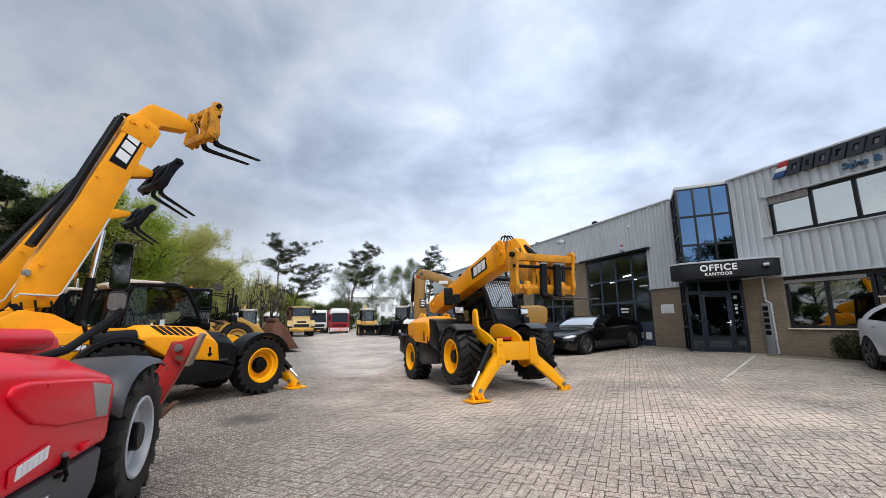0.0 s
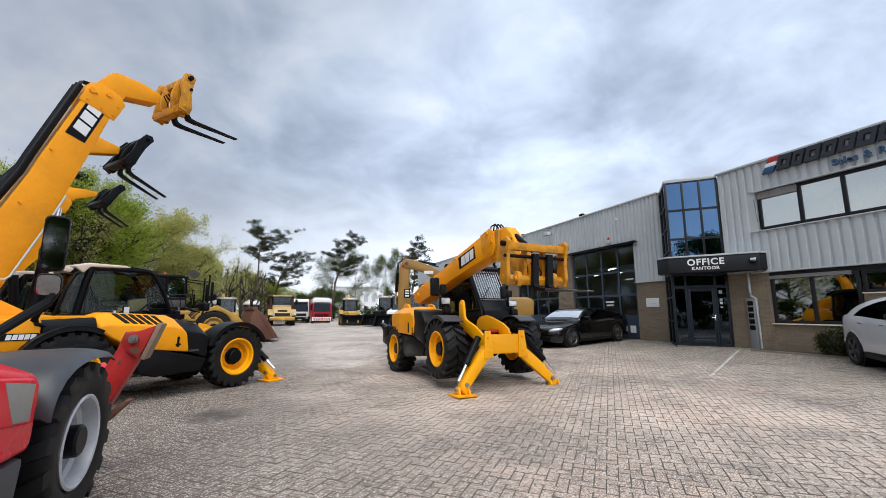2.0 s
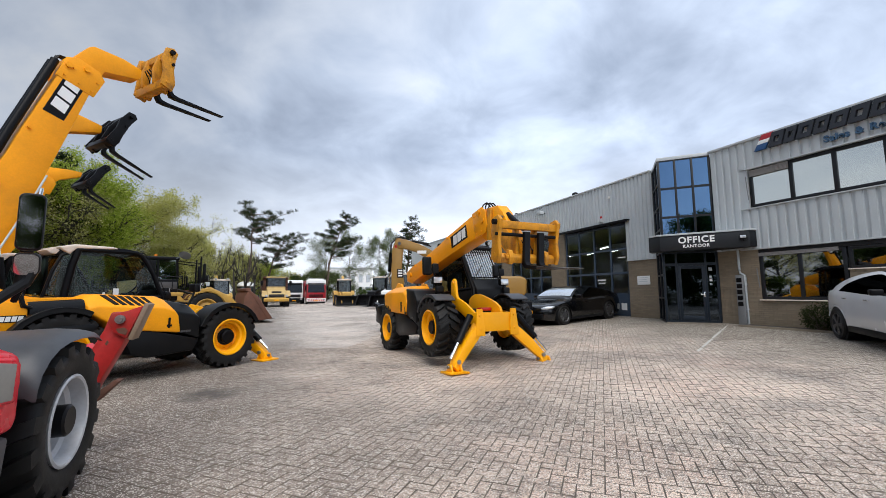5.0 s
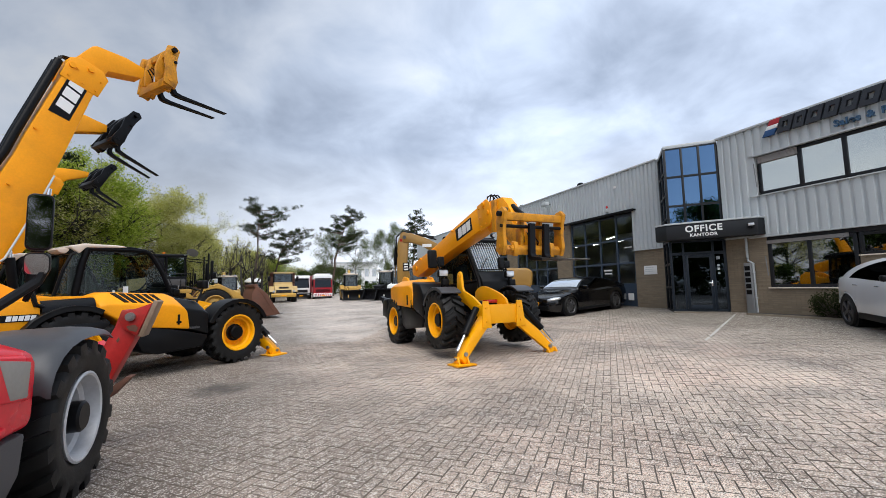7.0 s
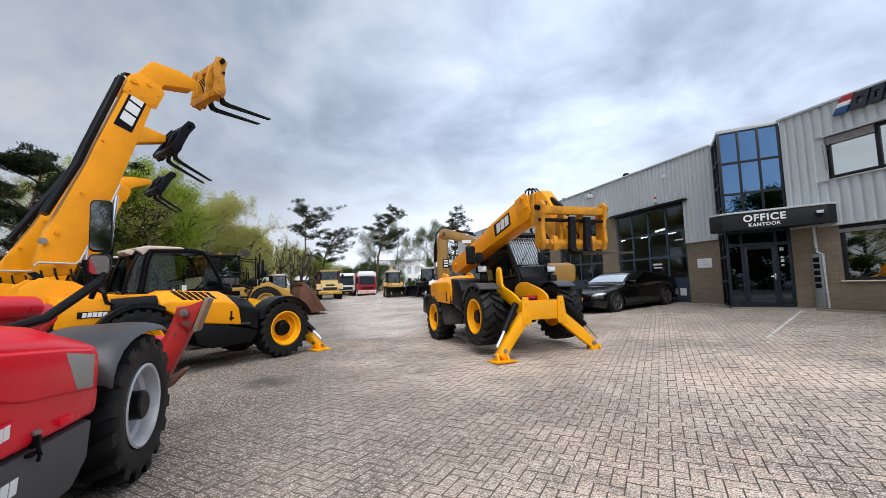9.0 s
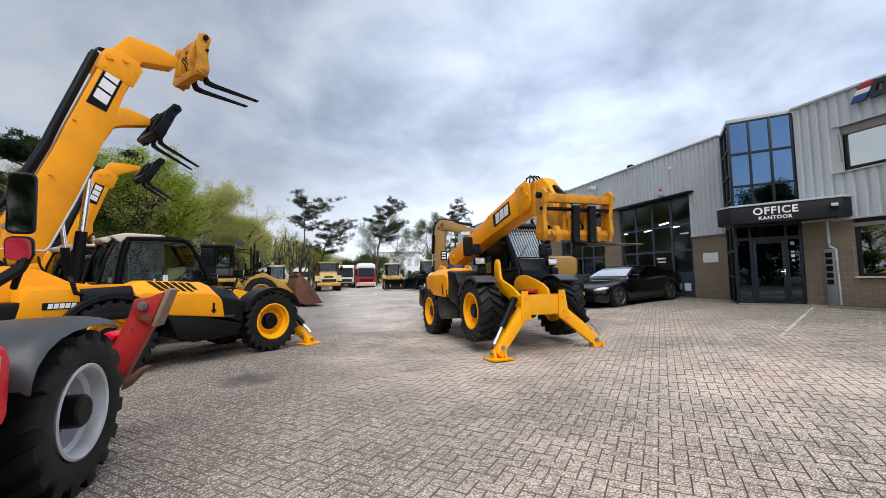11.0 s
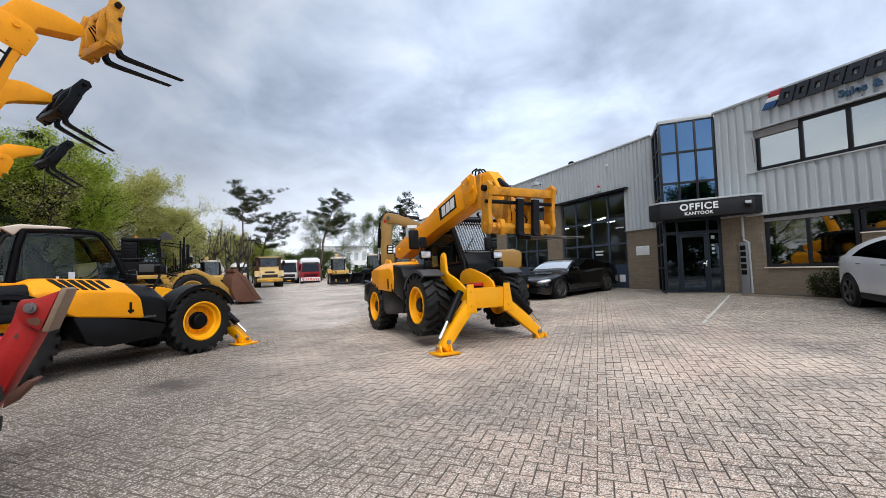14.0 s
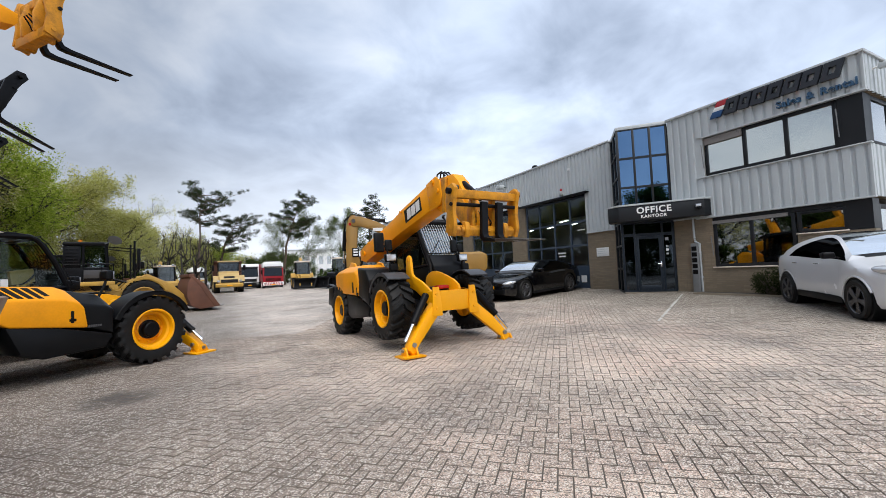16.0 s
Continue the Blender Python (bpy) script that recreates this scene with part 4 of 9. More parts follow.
def carriage(parent, m, yellow, dark, fork_mat, width=1.22, height=0.95, spread=0.42, fork_len=1.15, fork_x=0.05, wide=True, drop=0.0, fork_y=None):
    """Fork carriage: local x forward, z up, origin at the pivot low at the back."""
    ob = new("fork_carriage")
    ob.parent = parent
    ob.matrix_basis = m
    ob.empty_display_size = 0.1
    ob["label"] = "fork carriage with two tines"
    hw = width / 2
    fr = bm_new()
    for s in (-1, 1):
        prism(fr, [(-0.10, -0.06), (0.12, -0.14), (0.17, 0.02), (0.13, height * 0.45), (0.15, height * 0.78), (0.19, height + 0.02), (0.10, height + 0.10), (-0.04, height + 0.06), (-0.10, height * 0.72), (-0.06, height * 0.4)], s * hw - 0.035, s * hw + 0.035, 0.01)
    box(fr, -0.02, 0.13, -hw, hw, height - 0.13, height + 0.01, 0.014)
    prism(fr, [(-0.08, -0.12), (0.09, -0.12), (0.11, -0.02), (0.05, 0.05), (-0.08, 0.05)], -hw, hw, 0.012)
    for y in (-0.21, 0.21):
        prism(fr, [(-0.10, 0.03), (0.05, 0.0), (0.05, height - 0.02), (-0.03, height - 0.02), (-0.12, height * 0.5)], y - 0.035, y + 0.035, 0.01)
    rod(fr, (0.02, -hw - 0.05, 0.02), (0.02, hw + 0.05, 0.02), 0.035)
    for y in (-0.45, 0.0, 0.42):
        rod(fr, (0.09, y - 0.06, -0.02), (0.09, y + 0.06, -0.02), 0.05, n=10)
    part("frame", fr, yellow, ob)
    for y in (-hw * 0.62, hw * 0.62):
        br = bm_new()
        prism(br, [(0.0, -0.13), (0.13, -0.15), (0.16, -0.02), (0.13, 0.10), (0.04, 0.12)], y - 0.045, y + 0.045, 0.012)
        rod(br, (0.09, y - 0.075, 0.02), (0.09, y + 0.075, 0.02), 0.03, n=10)
        part("bracket", br, yellow, ob)
    for y in (-0.13, 0.0, 0.12):
        hb = bm_new()
        tube(hb, [(-0.12, y * 0.6, height * 0.5), (-0.02, y, height * 0.35), (0.04, y * 1.3, 0.12), (-0.04, y * 1.5, 0.0)], 0.014, 6)
        part("hose", hb, BLACK, ob, "thin black hydraulic hose")
    pin = bm_new()
    rod(pin, (0.10, -hw - 0.06, height * 0.62), (0.10, hw + 0.06, height * 0.62), 0.032)
    rod(pin, (0.06, -hw - 0.10, height - 0.02), (0.06, -hw + 0.04, height - 0.02), 0.05)
    rod(pin, (0.06, hw - 0.04, height - 0.02), (0.06, hw + 0.10, height - 0.02), 0.05)
    part("shaft", pin, dark, ob, "dark carrier shaft")
    for y in fork_y or ((-spread / 2 - 0.1, spread / 2 - 0.1) if wide else (-spread / 2, spread / 2)):
        fk = bm_new()
        if drop:
            part("shank", prism(bm_new(), [(0.125, height * 0.72), (0.195, height * 0.72), (0.205, -0.06 - drop), (0.245, -0.118 - drop), (0.52, -0.143 - drop), (0.52, -0.20 - drop), (0.20, -0.19 - drop), (0.125, -0.13 - drop)], y - 0.064, y + 0.064, 0.008, 1), BLACK, ob, "black fork shank")
            prism(fk, [(0.518, -0.146 - drop), (fork_len + 0.2, -0.16 - drop), (fork_len + 0.2, -0.18 - drop), (0.518, -0.197 - drop)], y - 0.06, y + 0.06, 0.006, 1)
            part("fork_tine", fk, FORK_STEEL, ob, "bare scuffed steel fork tine")
            continue
        prism(fk, [(0.13, height * 0.72), (0.19, height * 0.72), (0.20, -0.06 - drop), (0.24, -0.12 - drop), (0.34, -0.14 - drop), (fork_len + 0.2, -0.16 - drop), (fork_len + 0.2, -0.18 - drop), (0.30, -0.205 - drop), (0.18, -0.19 - drop), (0.13, -0.10 - drop)], y - 0.06, y + 0.06, 0.008, 1)
        part("fork_tine", fk, fork_mat, ob, "dark steel fork tine")
    return ob


def telehandler(name, m, label, p):
    """Telescopic handler: x forward, y left, origin on the ground between the axles. p: what sets this one apart."""
    Y = p.get("paint", YELLOW)
    ob = thing(name, m, label, "telehandler", "telehandlers")
    AX = 1.375
    R = p.get("radius", 0.62)
    # chassis
    bm = bm_new()
    prism(bm, [(-2.25, 0.62), (-1.9, 0.50), (1.7, 0.50), (1.9, 0.62), (1.75, 0.95), (0.6, 1.0), (-1.5, 1.0), (-2.25, 1.0)], -0.36, 0.36, 0.03)
    for x in (-AX, AX):
        rod(bm, (x, -0.80, R), (x, 0.80, R), 0.13, n=14)
        box(bm, x - 0.2, x + 0.2, -0.25, 0.25, R - 0.2, R + 0.2, 0.06)
    part("chassis", bm, BLACK, ob, "dark chassis with axles")
    tower = [(-2.75, 1.05), (-2.6, 0.78), (-1.75, 0.80), (-1.35, 1.05), (-1.2, 1.46), (-1.9, 1.60), (-2.15, 1.84), (-2.45, 1.90), (-2.72, 1.72)] if p.get("big") else [(-2.75, 1.05), (-2.6, 0.78), (-1.75, 0.80), (-1.35, 1.05), (-1.25, 1.44), (-1.75, 1.52), (-2.1, 1.72), (-2.5, 1.78), (-2.72, 1.62)]
    for s in (-1, 1):
        pl = bm_new()
        prism(pl, tower, s * 0.40 - 0.03, s * 0.40 + 0.03, 0.015)
        part("boom_tower", pl, Y, ob, "yellow side plate carrying the boom")
    rs = bm_new()
    prism(rs, [(-2.45, 0.98), (-1.75, 0.98), (-1.76, 1.42), (-2.35, 1.44)], -1.02, -0.44, 0.03)
    if not p.get("big"):
        part("rear_cover", rs, Y, ob)
        part("deck_side", box(bm_new(), -2.42, -0.92, -0.66, -0.46, 0.95, 1.475, 0.02), Y, ob)
    cw = bm_new()
    prism(cw, [(-2.9, 0.75), (-2.3, 0.65), (-2.3, 1.25), (-2.8, 1.25)], -1.0, 1.0, 0.06, 3)
    part("counterweight", cw, BLACK, ob)
    if not p.get("big"):
        letter_plate(ob, pose(-1.98, -1.026, 1.18), 0.40, 0.10, BLACK, SIGN_WHITE, 5)
    # engine cover
    hd = bm_new()
    big = p.get("big", False)
    low = [(-1.54, 1.36), (-1.46, 1.04), (0.06, 0.90), (0.12, 1.18), (0.06, 1.36), (-0.12, 1.45), (-1.34, 1.52), (-1.52, 1.48)] if big else [(-1.08, 1.22), (-0.60, 0.92), (0.34, 0.80), (0.29, 1.12), (0.22, 1.21), (0.04, 1.27), (-0.95, 1.33), (-1.10, 1.30)]
    high = [(-1.54, 1.40), (-1.46, 1.04), (0.06, 0.90), (0.12, 1.24), (0.06, 1.52), (-0.12, 1.60), (-1.34, 1.66), (-1.52, 1.60)] if big else [(-1.08, 1.24), (-0.60, 0.92), (0.34, 0.80), (0.25, 1.28), (0.15, 1.41), (0.0, 1.48), (-0.95, 1.53), (-1.10, 1.47)]
    t = bmesh.new()
    rings = [[t.verts.new((a_, y_, b_)) for a_, b_ in pr] for y_, pr in ((-1.15, low), (-0.88, high), (-0.48, high))]
    for q0, q1 in zip(rings, rings[1:]):
        for k in range(8):
            t.faces.new((q0[k], q0[(k + 1) % 8], q1[(k + 1) % 8], q1[k]))
    t.faces.new(rings[0]); t.faces.new(list(reversed(rings[-1])))
    bmesh.ops.recalc_face_normals(t, faces=t.faces)
    bmesh.ops.bevel(t, geom=[e for e in t.edges if e.calc_face_angle(0) > 0.3], offset=0.028, segments=3, affect="EDGES", profile=0.5)
    merge(hd, t)
    hood = part("engine_cover", hd, Y, ob, "rounded yellow engine cover")
    for k in range(0 if big else 6):
        vt = bm_new()
        x = -0.86 + k * 0.118
        z0, z1 = 1.345 - 0.012 * k, 1.50 - 0.008 * k
        q = [vt.verts.new(v) for v in ((x + 0.12, -1.105, z0), (x + 0.188, -1.105, z0 - 0.004), (x + 0.062, -0.905, z1 - 0.004), (x - 0.012, -0.905, z1))]
        q2 = [vt.verts.new(v.co + Vector((0, -0.012, 0.016))) for v in q]
        vt.faces.new(q); vt.faces.new(list(reversed(q2)))
        for i_ in range(4):
            vt.faces.new((q[i_], q2[i_], q2[(i_ + 1) % 4], q[(i_ + 1) % 4]))
        part("vent", vt, BLACK, hood, "dark vent slot")
    lt = bm_new()
    lx = 0.0 if big else 0.09
    box(lt, lx + 0.015, lx + 0.055, -1.16, -1.135, 0.90, 1.09, 0.008)
    box(lt, lx - 0.005, lx + 0.085, -1.158, -1.135, 0.925, 0.965, 0.006)
    part("latch", lt, BLACK, hood, "small black latch")
    bk = bm_new()
    if big:
        prism(bk, [(0.06, 0.905), (0.70, 0.66), (0.74, 1.20), (0.56, 1.44), (0.08, 1.52), (0.13, 1.24)], -1.135, -0.46, 0.035, 3)
    else:
        t = bmesh.new()
        n0 = [(0.335, 0.802), (0.70, 0.66), (0.71, 1.06), (0.60, 1.12), (0.20, 1.20), (0.28, 1.11)]
        n1 = [(0.335, 0.802), (0.70, 0.66), (0.73, 1.16), (0.60, 1.31), (0.12, 1.42), (0.24, 1.27)]
        rings = [[t.verts.new((a_, y_, b_)) for a_, b_ in pr] for y_, pr in ((-1.138, n0), (-0.87, n1), (-0.46, n1))]
        for q0, q1 in zip(rings, rings[1:]):
            for k in range(6):
                t.faces.new((q0[k], q0[(k + 1) % 6], q1[(k + 1) % 6], q1[k]))
        t.faces.new(rings[0]); t.faces.new(list(reversed(rings[-1])))
        bmesh.ops.recalc_face_normals(t, faces=t.faces)
        bmesh.ops.bevel(t, geom=[e for e in t.edges if e.calc_face_angle(0) > 0.3], offset=0.03, segments=3, affect="EDGES", profile=0.5)
        merge(bk, t)
    part("cover_nose", bk, BLACK_PLASTIC, ob, "black front part of the engine cover")
    sl = bm_new()
    prism(sl, [(-0.78, 0.965), (-0.1, 0.892), (0.71, 0.655), (0.60, 0.44), (-0.5, 0.40), (-0.72, 0.50)] if big else [(-0.64, 0.93), (-0.1, 0.862), (0.71, 0.655), (0.60, 0.44), (-0.2, 0.40), (-0.46, 0.50)], -1.13, -0.42, 0.03, 2)
    part("side_skirt", sl, BLACK_PLASTIC, ob, "black lower side skirt")
    letter_plate(ob, pose(0.42, -1.136, 0.82), 0.24, 0.05, BLACK_PLASTIC, GREY_PLASTIC, 6)
    if big:
        part("model_bars", box(bm_new(), -0.26, -0.18, -1.158, -1.150, 0.98, 1.22), BLACK, hood, "dark upright decal", angle=None)
    ex = bm_new()
    rod(ex, (-1.74, -0.86, 1.25), (-0.98, -0.86, 1.29), 0.165, n=24)
    tube(ex, [(-1.72, -0.98, 1.32), (-1.82, -1.02, 1.36), (-1.86, -1.02, 1.52), (-1.88, -0.98, 1.60)], 0.035, 8)
    if not big:
        part("air_duct", ex, BLACK_PLASTIC, ob, "fat black intake duct")
    sb = bm_new()
    prism(sb, [(-1.9, 0.92), (-1.0, 0.92), (-0.92, 1.02), (-1.05, 1.06), (-1.9, 1.03)], -1.14, -0.60, 0.03)
    if not big:
        part("step_box", sb, BLACK_PLASTIC, ob)
    # wheels and mudguards
    for i, (x, s) in enumerate(((AX, -1), (AX, 1), (-AX, -1), (-AX, 1))):
        wm = pose(x, s * 0.93, R, 0, (17 * i) % 31, 0 if s < 0 else 180)
        wheel(ob, "wheel", wm, R, 0.46 if p.get("big") else 0.40, p.get("rim", YELLOW_NEW), lug=19 if p.get("big") else 22, lug_h=0.055 if p.get("big") else 0.045)
        ye = 1.10 if p.get("big") and x < 0 else 1.16
        y0, y1 = (-ye, -0.70) if s < 0 else (0.70, ye)
        # the big handler's front mudguards: greyer colour stands in for mirrored sky
        fender(ob, x, R, R + 0.06, y0, y1, (52 if p.get("big") else 24) if x > 0 else 60, (150 if p.get("big") else 158) if x > 0 else 165, GREY_FENDER if p.get("big") and x > 0 else BLACK_PLASTIC, lip=0.03 if p.get("big") else 0.05)
    # cab on the left
    cab = new("cab"); cab.parent = ob; cab.empty_display_size = 0.1
    cab["label"] = p.get("cab_label", "black-framed cab with large windows")
    y0, y1 = 0.24, 1.08
    cf, ct, zt, zs = (0.95, 0.44, 2.46, 1.70) if big else (0.72, 0.22, 2.36, 1.48)     # front base, front top, height, screen base
    fr = bm_new()
    for y in (y0, y1):
        if big:
            tube(fr, [(cf + 0.03, y, 0.95), (cf, y, 1.45), (ct + 0.03, y, zt - 0.16), (ct - 0.03, y, zt - 0.06), (ct - 0.14, y, zt), (-0.85, y, zt), (-0.98, y, zt - 0.12), (-1.10, y, 1.50), (-1.10, y, 0.85)], 0.058, 8)
            tube(fr, [(-0.76, y, zt), (-0.84, y, 1.48), (-0.84, y, 0.85)], 0.05, 6)
        else:
            tube(fr, [(cf, y, 0.95), (cf - 0.03, y, 1.46), (0.50, y, 1.92), (0.33, y, 2.21), (0.26, y, 2.30), (0.16, y, 2.355), (0.0, y, zt), (-0.85, y, zt - 0.02)], 0.043, 8)
            tube(fr, [(-0.79, y, zt - 0.02), (-0.86, y, 2.05), (-0.94, y, 1.48), (-0.94, y, 0.85)], 0.062, 8)
            tube(fr, [(-0.85, y, zt - 0.04), (-1.02, y, zt - 0.14), (-1.12, y, 1.95), (-1.23, y, 1.48), (-1.20, y, 0.95)], 0.028, 6)
        tube(fr, [(-1.10, y, 1.46), (cf, y, 1.46)], 0.04, 6)
    for x, z in ((cf, 1.45), (ct - 0.04, zt - 0.04), (-0.92, zt - 0.04), (-1.10, 1.46)):
        tube(fr, [(x, y0, z), (x, y1, z)], 0.04, 6)
    part("frame", fr, BLACK, cab)
    lo = bm_new()
    prism(lo, [(-1.12, 0.62), (cf - 0.15, 0.62), (cf + 0.07, 0.95), (cf + 0.02, 1.44), (-1.12, 1.44)], y0 - 0.01, y1 + 0.01, 0.02)
    part("lower_body", lo, BLACK, cab)
    rf = bm_new()
    prism(rf, [(-0.92, zt - 0.12), (-0.82, zt + 0.0), (-0.30, zt + 0.025), (-0.16, zt + 0.045), (-0.26, zt + 0.075), (-0.85, zt + 0.075), (-1.08, zt + 0.005)] if not big else [(-1.02, zt - 0.05), (-0.98, zt + 0.01), (-0.30, zt + 0.04), (-0.16, zt + 0.06), (-0.26, zt + 0.10), (-0.85, zt + 0.115), (-1.08, zt + 0.06), (-1.26, zt - 0.07), (-1.22, zt - 0.10)], y0 - 0.05, y1 + 0.05, 0.022, 3)
    part("roof", rf, p.get("roof", CREAM), cab, p.get("roof_label", "cream roof panel"))
    if not big:
        part("rear_lamp_bar", prism(bm_new(), [(-1.23, zt - 0.06), (-1.12, zt - 0.015), (-1.04, zt - 0.05), (-1.10, zt - 0.13), (-1.18, zt - 0.11)], y0 + 0.0, y0 + 0.42, 0.015, 2), p.get("roof", CREAM), cab, "cream rear edge of the roof")
        part("roof_rear", prism(bm_new(), [(-1.08, zt - 0.13), (-1.05, zt - 0.03), (-0.80, zt + 0.0), (-0.86, zt - 0.10)], y0 + 0.02, y1 - 0.02, 0.012, 2), BLACK, cab)
    vz = bm_new()
    prism(vz, [(-0.22, zt + 0.04), (ct - 0.14, zt), (ct, zt - 0.08), (ct + 0.04, zt - 0.06), (ct - 0.12, zt + 0.06), (-0.24, zt + 0.10)] if big else [(-0.22, zt + 0.02), (0.0, zt + 0.0), (0.18, zt - 0.03), (0.25, zt - 0.07), (0.27, zt - 0.04), (0.18, zt + 0.025), (0.0, zt + 0.055), (-0.24, zt + 0.07)], y0 - 0.03, y1 + 0.03, 0.015, 2)
    part("roof_visor", vz, BLACK, cab, "black front roof edge")
    def pane(q, gl=GLASS_CAB):
        t = bm_new()
        vs = [t.verts.new(v) for v in q]
        t.faces.new(vs)
        bmesh.ops.solidify(t, geom=list(t.faces), thickness=0.006)
        part("pane", t, gl, cab, angle=None, shadow=False)
    for y in (y0, y1):
        if big:
            pane([(cf - 0.02, y, 1.48), (ct - 0.01, y, zt - 0.10), (-0.74, y, zt - 0.03), (-0.82, y, 1.48)])
            pane([(-0.84, y, 1.48), (-0.78, y, zt - 0.03), (-0.95, y, zt - 0.12), (-1.08, y, 1.50)])
        else:
            pane([(cf - 0.05, y, 1.48), (0.48, y, 1.92), (0.24, y, 2.29), (0.0, y, zt - 0.03), (-0.78, y, zt - 0.05), (-0.92, y, 1.48)])
            pane([(-0.94, y, 1.48), (-0.82, y, zt - 0.05), (-1.01, y, zt - 0.15), (-1.11, y, 1.95), (-1.22, y, 1.50)])
    xs_ = cf + (ct - cf) * (zs - 1.45) / (zt - 0.10 - 1.45)
    pane([(xs_ + 0.01, y0, zs), (xs_ + 0.01, y1, zs), (ct + 0.01, y1, zt - 0.09), (ct + 0.01, y0, zt - 0.09)], GLASS_FRONT if big else GLASS_CAB)
    pane([(-1.10, y0, 1.50), (-1.10, y1, 1.50), (-0.98, y1, zt - 0.13), (-0.98, y0, zt - 0.13)])
    if big:
        fp = bm_new()
        prism(fp, [(0.78, 0.95), (1.08, 0.98), (1.08, 1.42), (xs_ + 0.07, zs - 0.01), (xs_ - 0.06, zs - 0.01)], y0 + 0.01, y1 + 0.06, 0.03, 3)
        part("front_panel", fp, BLACK_PLASTIC, cab, "black panel below the windscreen")
    if not big:
        pc = bm_new()
        t = bmesh.new(); box(t, -0.16, 0.16, -0.05, 0.05, 0.0, 0.24, 0.01)
        merge(pc, t, pose(0.22, 0.62, 1.56, 0, -8, 0))
        part("document_box", pc, PALE_YELLOW, cab, "pale yellow document box behind the glass")
        for k, (gx_, gw_) in enumerate(((-0.20, 0.045), (-0.37, 0.02))):
            part("sticker", box(bm_new(), gx_, gx_ + gw_ * 2, y0 - 0.012, y0 - 0.006, 1.50, 1.50 + gw_ * 3), SIGN_WHITE, cab, "small white sticker on the glass", angle=None)
    st = bm_new()
    box(st, -0.75, -0.25, 0.42, 0.90, 1.30, 1.46, 0.05, 3)
    box(st, -0.85, -0.70, 0.44, 0.88, 1.42, 2.05, 0.05, 3)
    part("seat", st, BLACK_PLASTIC, cab, "dark operator seat")
    sw = bm_new()
    ring = [(0.30 + 0.17 * math.cos(a) * 0.5, 0.66 + 0.19 * math.sin(a), 1.68 + 0.17 * math.cos(a) * 0.8) for a in [k * math.tau / 16 for k in range(17)]]
    tube(sw, ring, 0.016, 6)
    tube(sw, [(0.62, 0.66, 1.35), (0.30, 0.66, 1.68)], 0.03, 6)
    part("steering_wheel", sw, BLACK_PLASTIC, cab)
    ds = bm_new()
    prism(ds, [(0.50, 1.40), (0.92, 1.40), (0.92, 1.56), (0.60, 1.62)], 0.30, 1.02, 0.03)
    part("dashboard", ds, BLACK_PLASTIC, cab)
    if p.get("screen_guard"):
        for k in range(9):
            y = y0 + 0.02 + (y1 - y0 - 0.04) * k / 8
            part("guard_bar", tube(bm_new(), [(cf + 0.06, y, 1.50), (0.60, y, 1.93), (0.42, y, 2.24), (0.30, y, 2.36)], 0.008, 6), BLACK, cab, "black guard bar over the windscreen")
        for x, z in ((cf + 0.055, 1.52), (0.60, 1.94), (0.42, 2.25), (0.30, 2.37)):
            part("guard_rail", tube(bm_new(), [(x, y0, z), (x, y1, z)], 0.012, 6), BLACK, cab)
    if p.get("guard"):
        for k in range(12):
            gb = bm_new()
            y = y0 + 0.05 + (y1 - y0 - 0.10) * k / 11
            tube(gb, [(xs_ + 0.08, y, zs), (0.51, y, 2.40), (0.36, y, 2.56)], 0.009, 6)
            part("guard_bar", gb, CLAD_TRIM, cab, "pale guard bar over the windscreen")
        for x, z in ((xs_ + 0.07, zs + 0.02), (0.50, 2.40)):
            part("guard_rail", tube(bm_new(), [(x + 0.012, y0, z), (x + 0.012, y1, z)], 0.014, 6), BLACK, cab)
        lb = bm_new()
        prism(lb, [(0.10, 2.50), (0.44, 2.44), (0.50, 2.52), (0.40, 2.62), (0.12, 2.62)], y0 - 0.02, y1 + 0.02, 0.025, 2)
        bar_ = part("light_bar", lb, BLACK, cab, "black roof visor")
        for yc in (0.46, 0.86):
            part("slot", box(bm_new(), 0.455, 0.475, yc - 0.15, yc + 0.15, 2.545, 2.57, 0.004), GREY_PLASTIC, bar_)
        for yc in (0.28, 1.04):
            wlp = bm_new(); rod(wlp, (0.40, yc, 2.68), (0.50, yc, 2.66), 0.06, n=12); box(wlp, 0.40, 0.44, yc - 0.02, yc + 0.02, 2.60, 2.66)
            wl2 = part("work_lamp", wlp, BLACK, cab); part("lens", rod(bm_new(), (0.50, yc, 2.66), (0.508, yc, 2.658), 0.05, n=12), LAMP_GLASS, wl2)
        wl_ = bm_new()
        tube(wl_, [(xs_ + 0.06, 0.35, zs + 0.01), (0.75, 0.62, 2.02)], 0.012, 5)
        part("wiper", wl_, BLACK, cab)
    # boom: outer section in the centre plane, tapered jib and telescopes
    bp = p["boom"]
    boom = new("boom"); boom.parent = ob; boom.empty_display_size = 0.1; boom["label"] = p.get("boom_label", "yellow telescopic boom")
    a, b = Vector(bp["root"]), Vector(bp["end"])
    d = (b - a).normalized(); nn = Vector((-d.y, d.x))
    L = (b - a).length
    hw = bp.get("hw", 0.20)

    def P(s, t):
        q = a + d * s + nn * t
        return (q.x, q.y)
    h0, h1 = bp.get("h0", 0.62), bp.get("h1", 0.50)
    bo = bm_new()
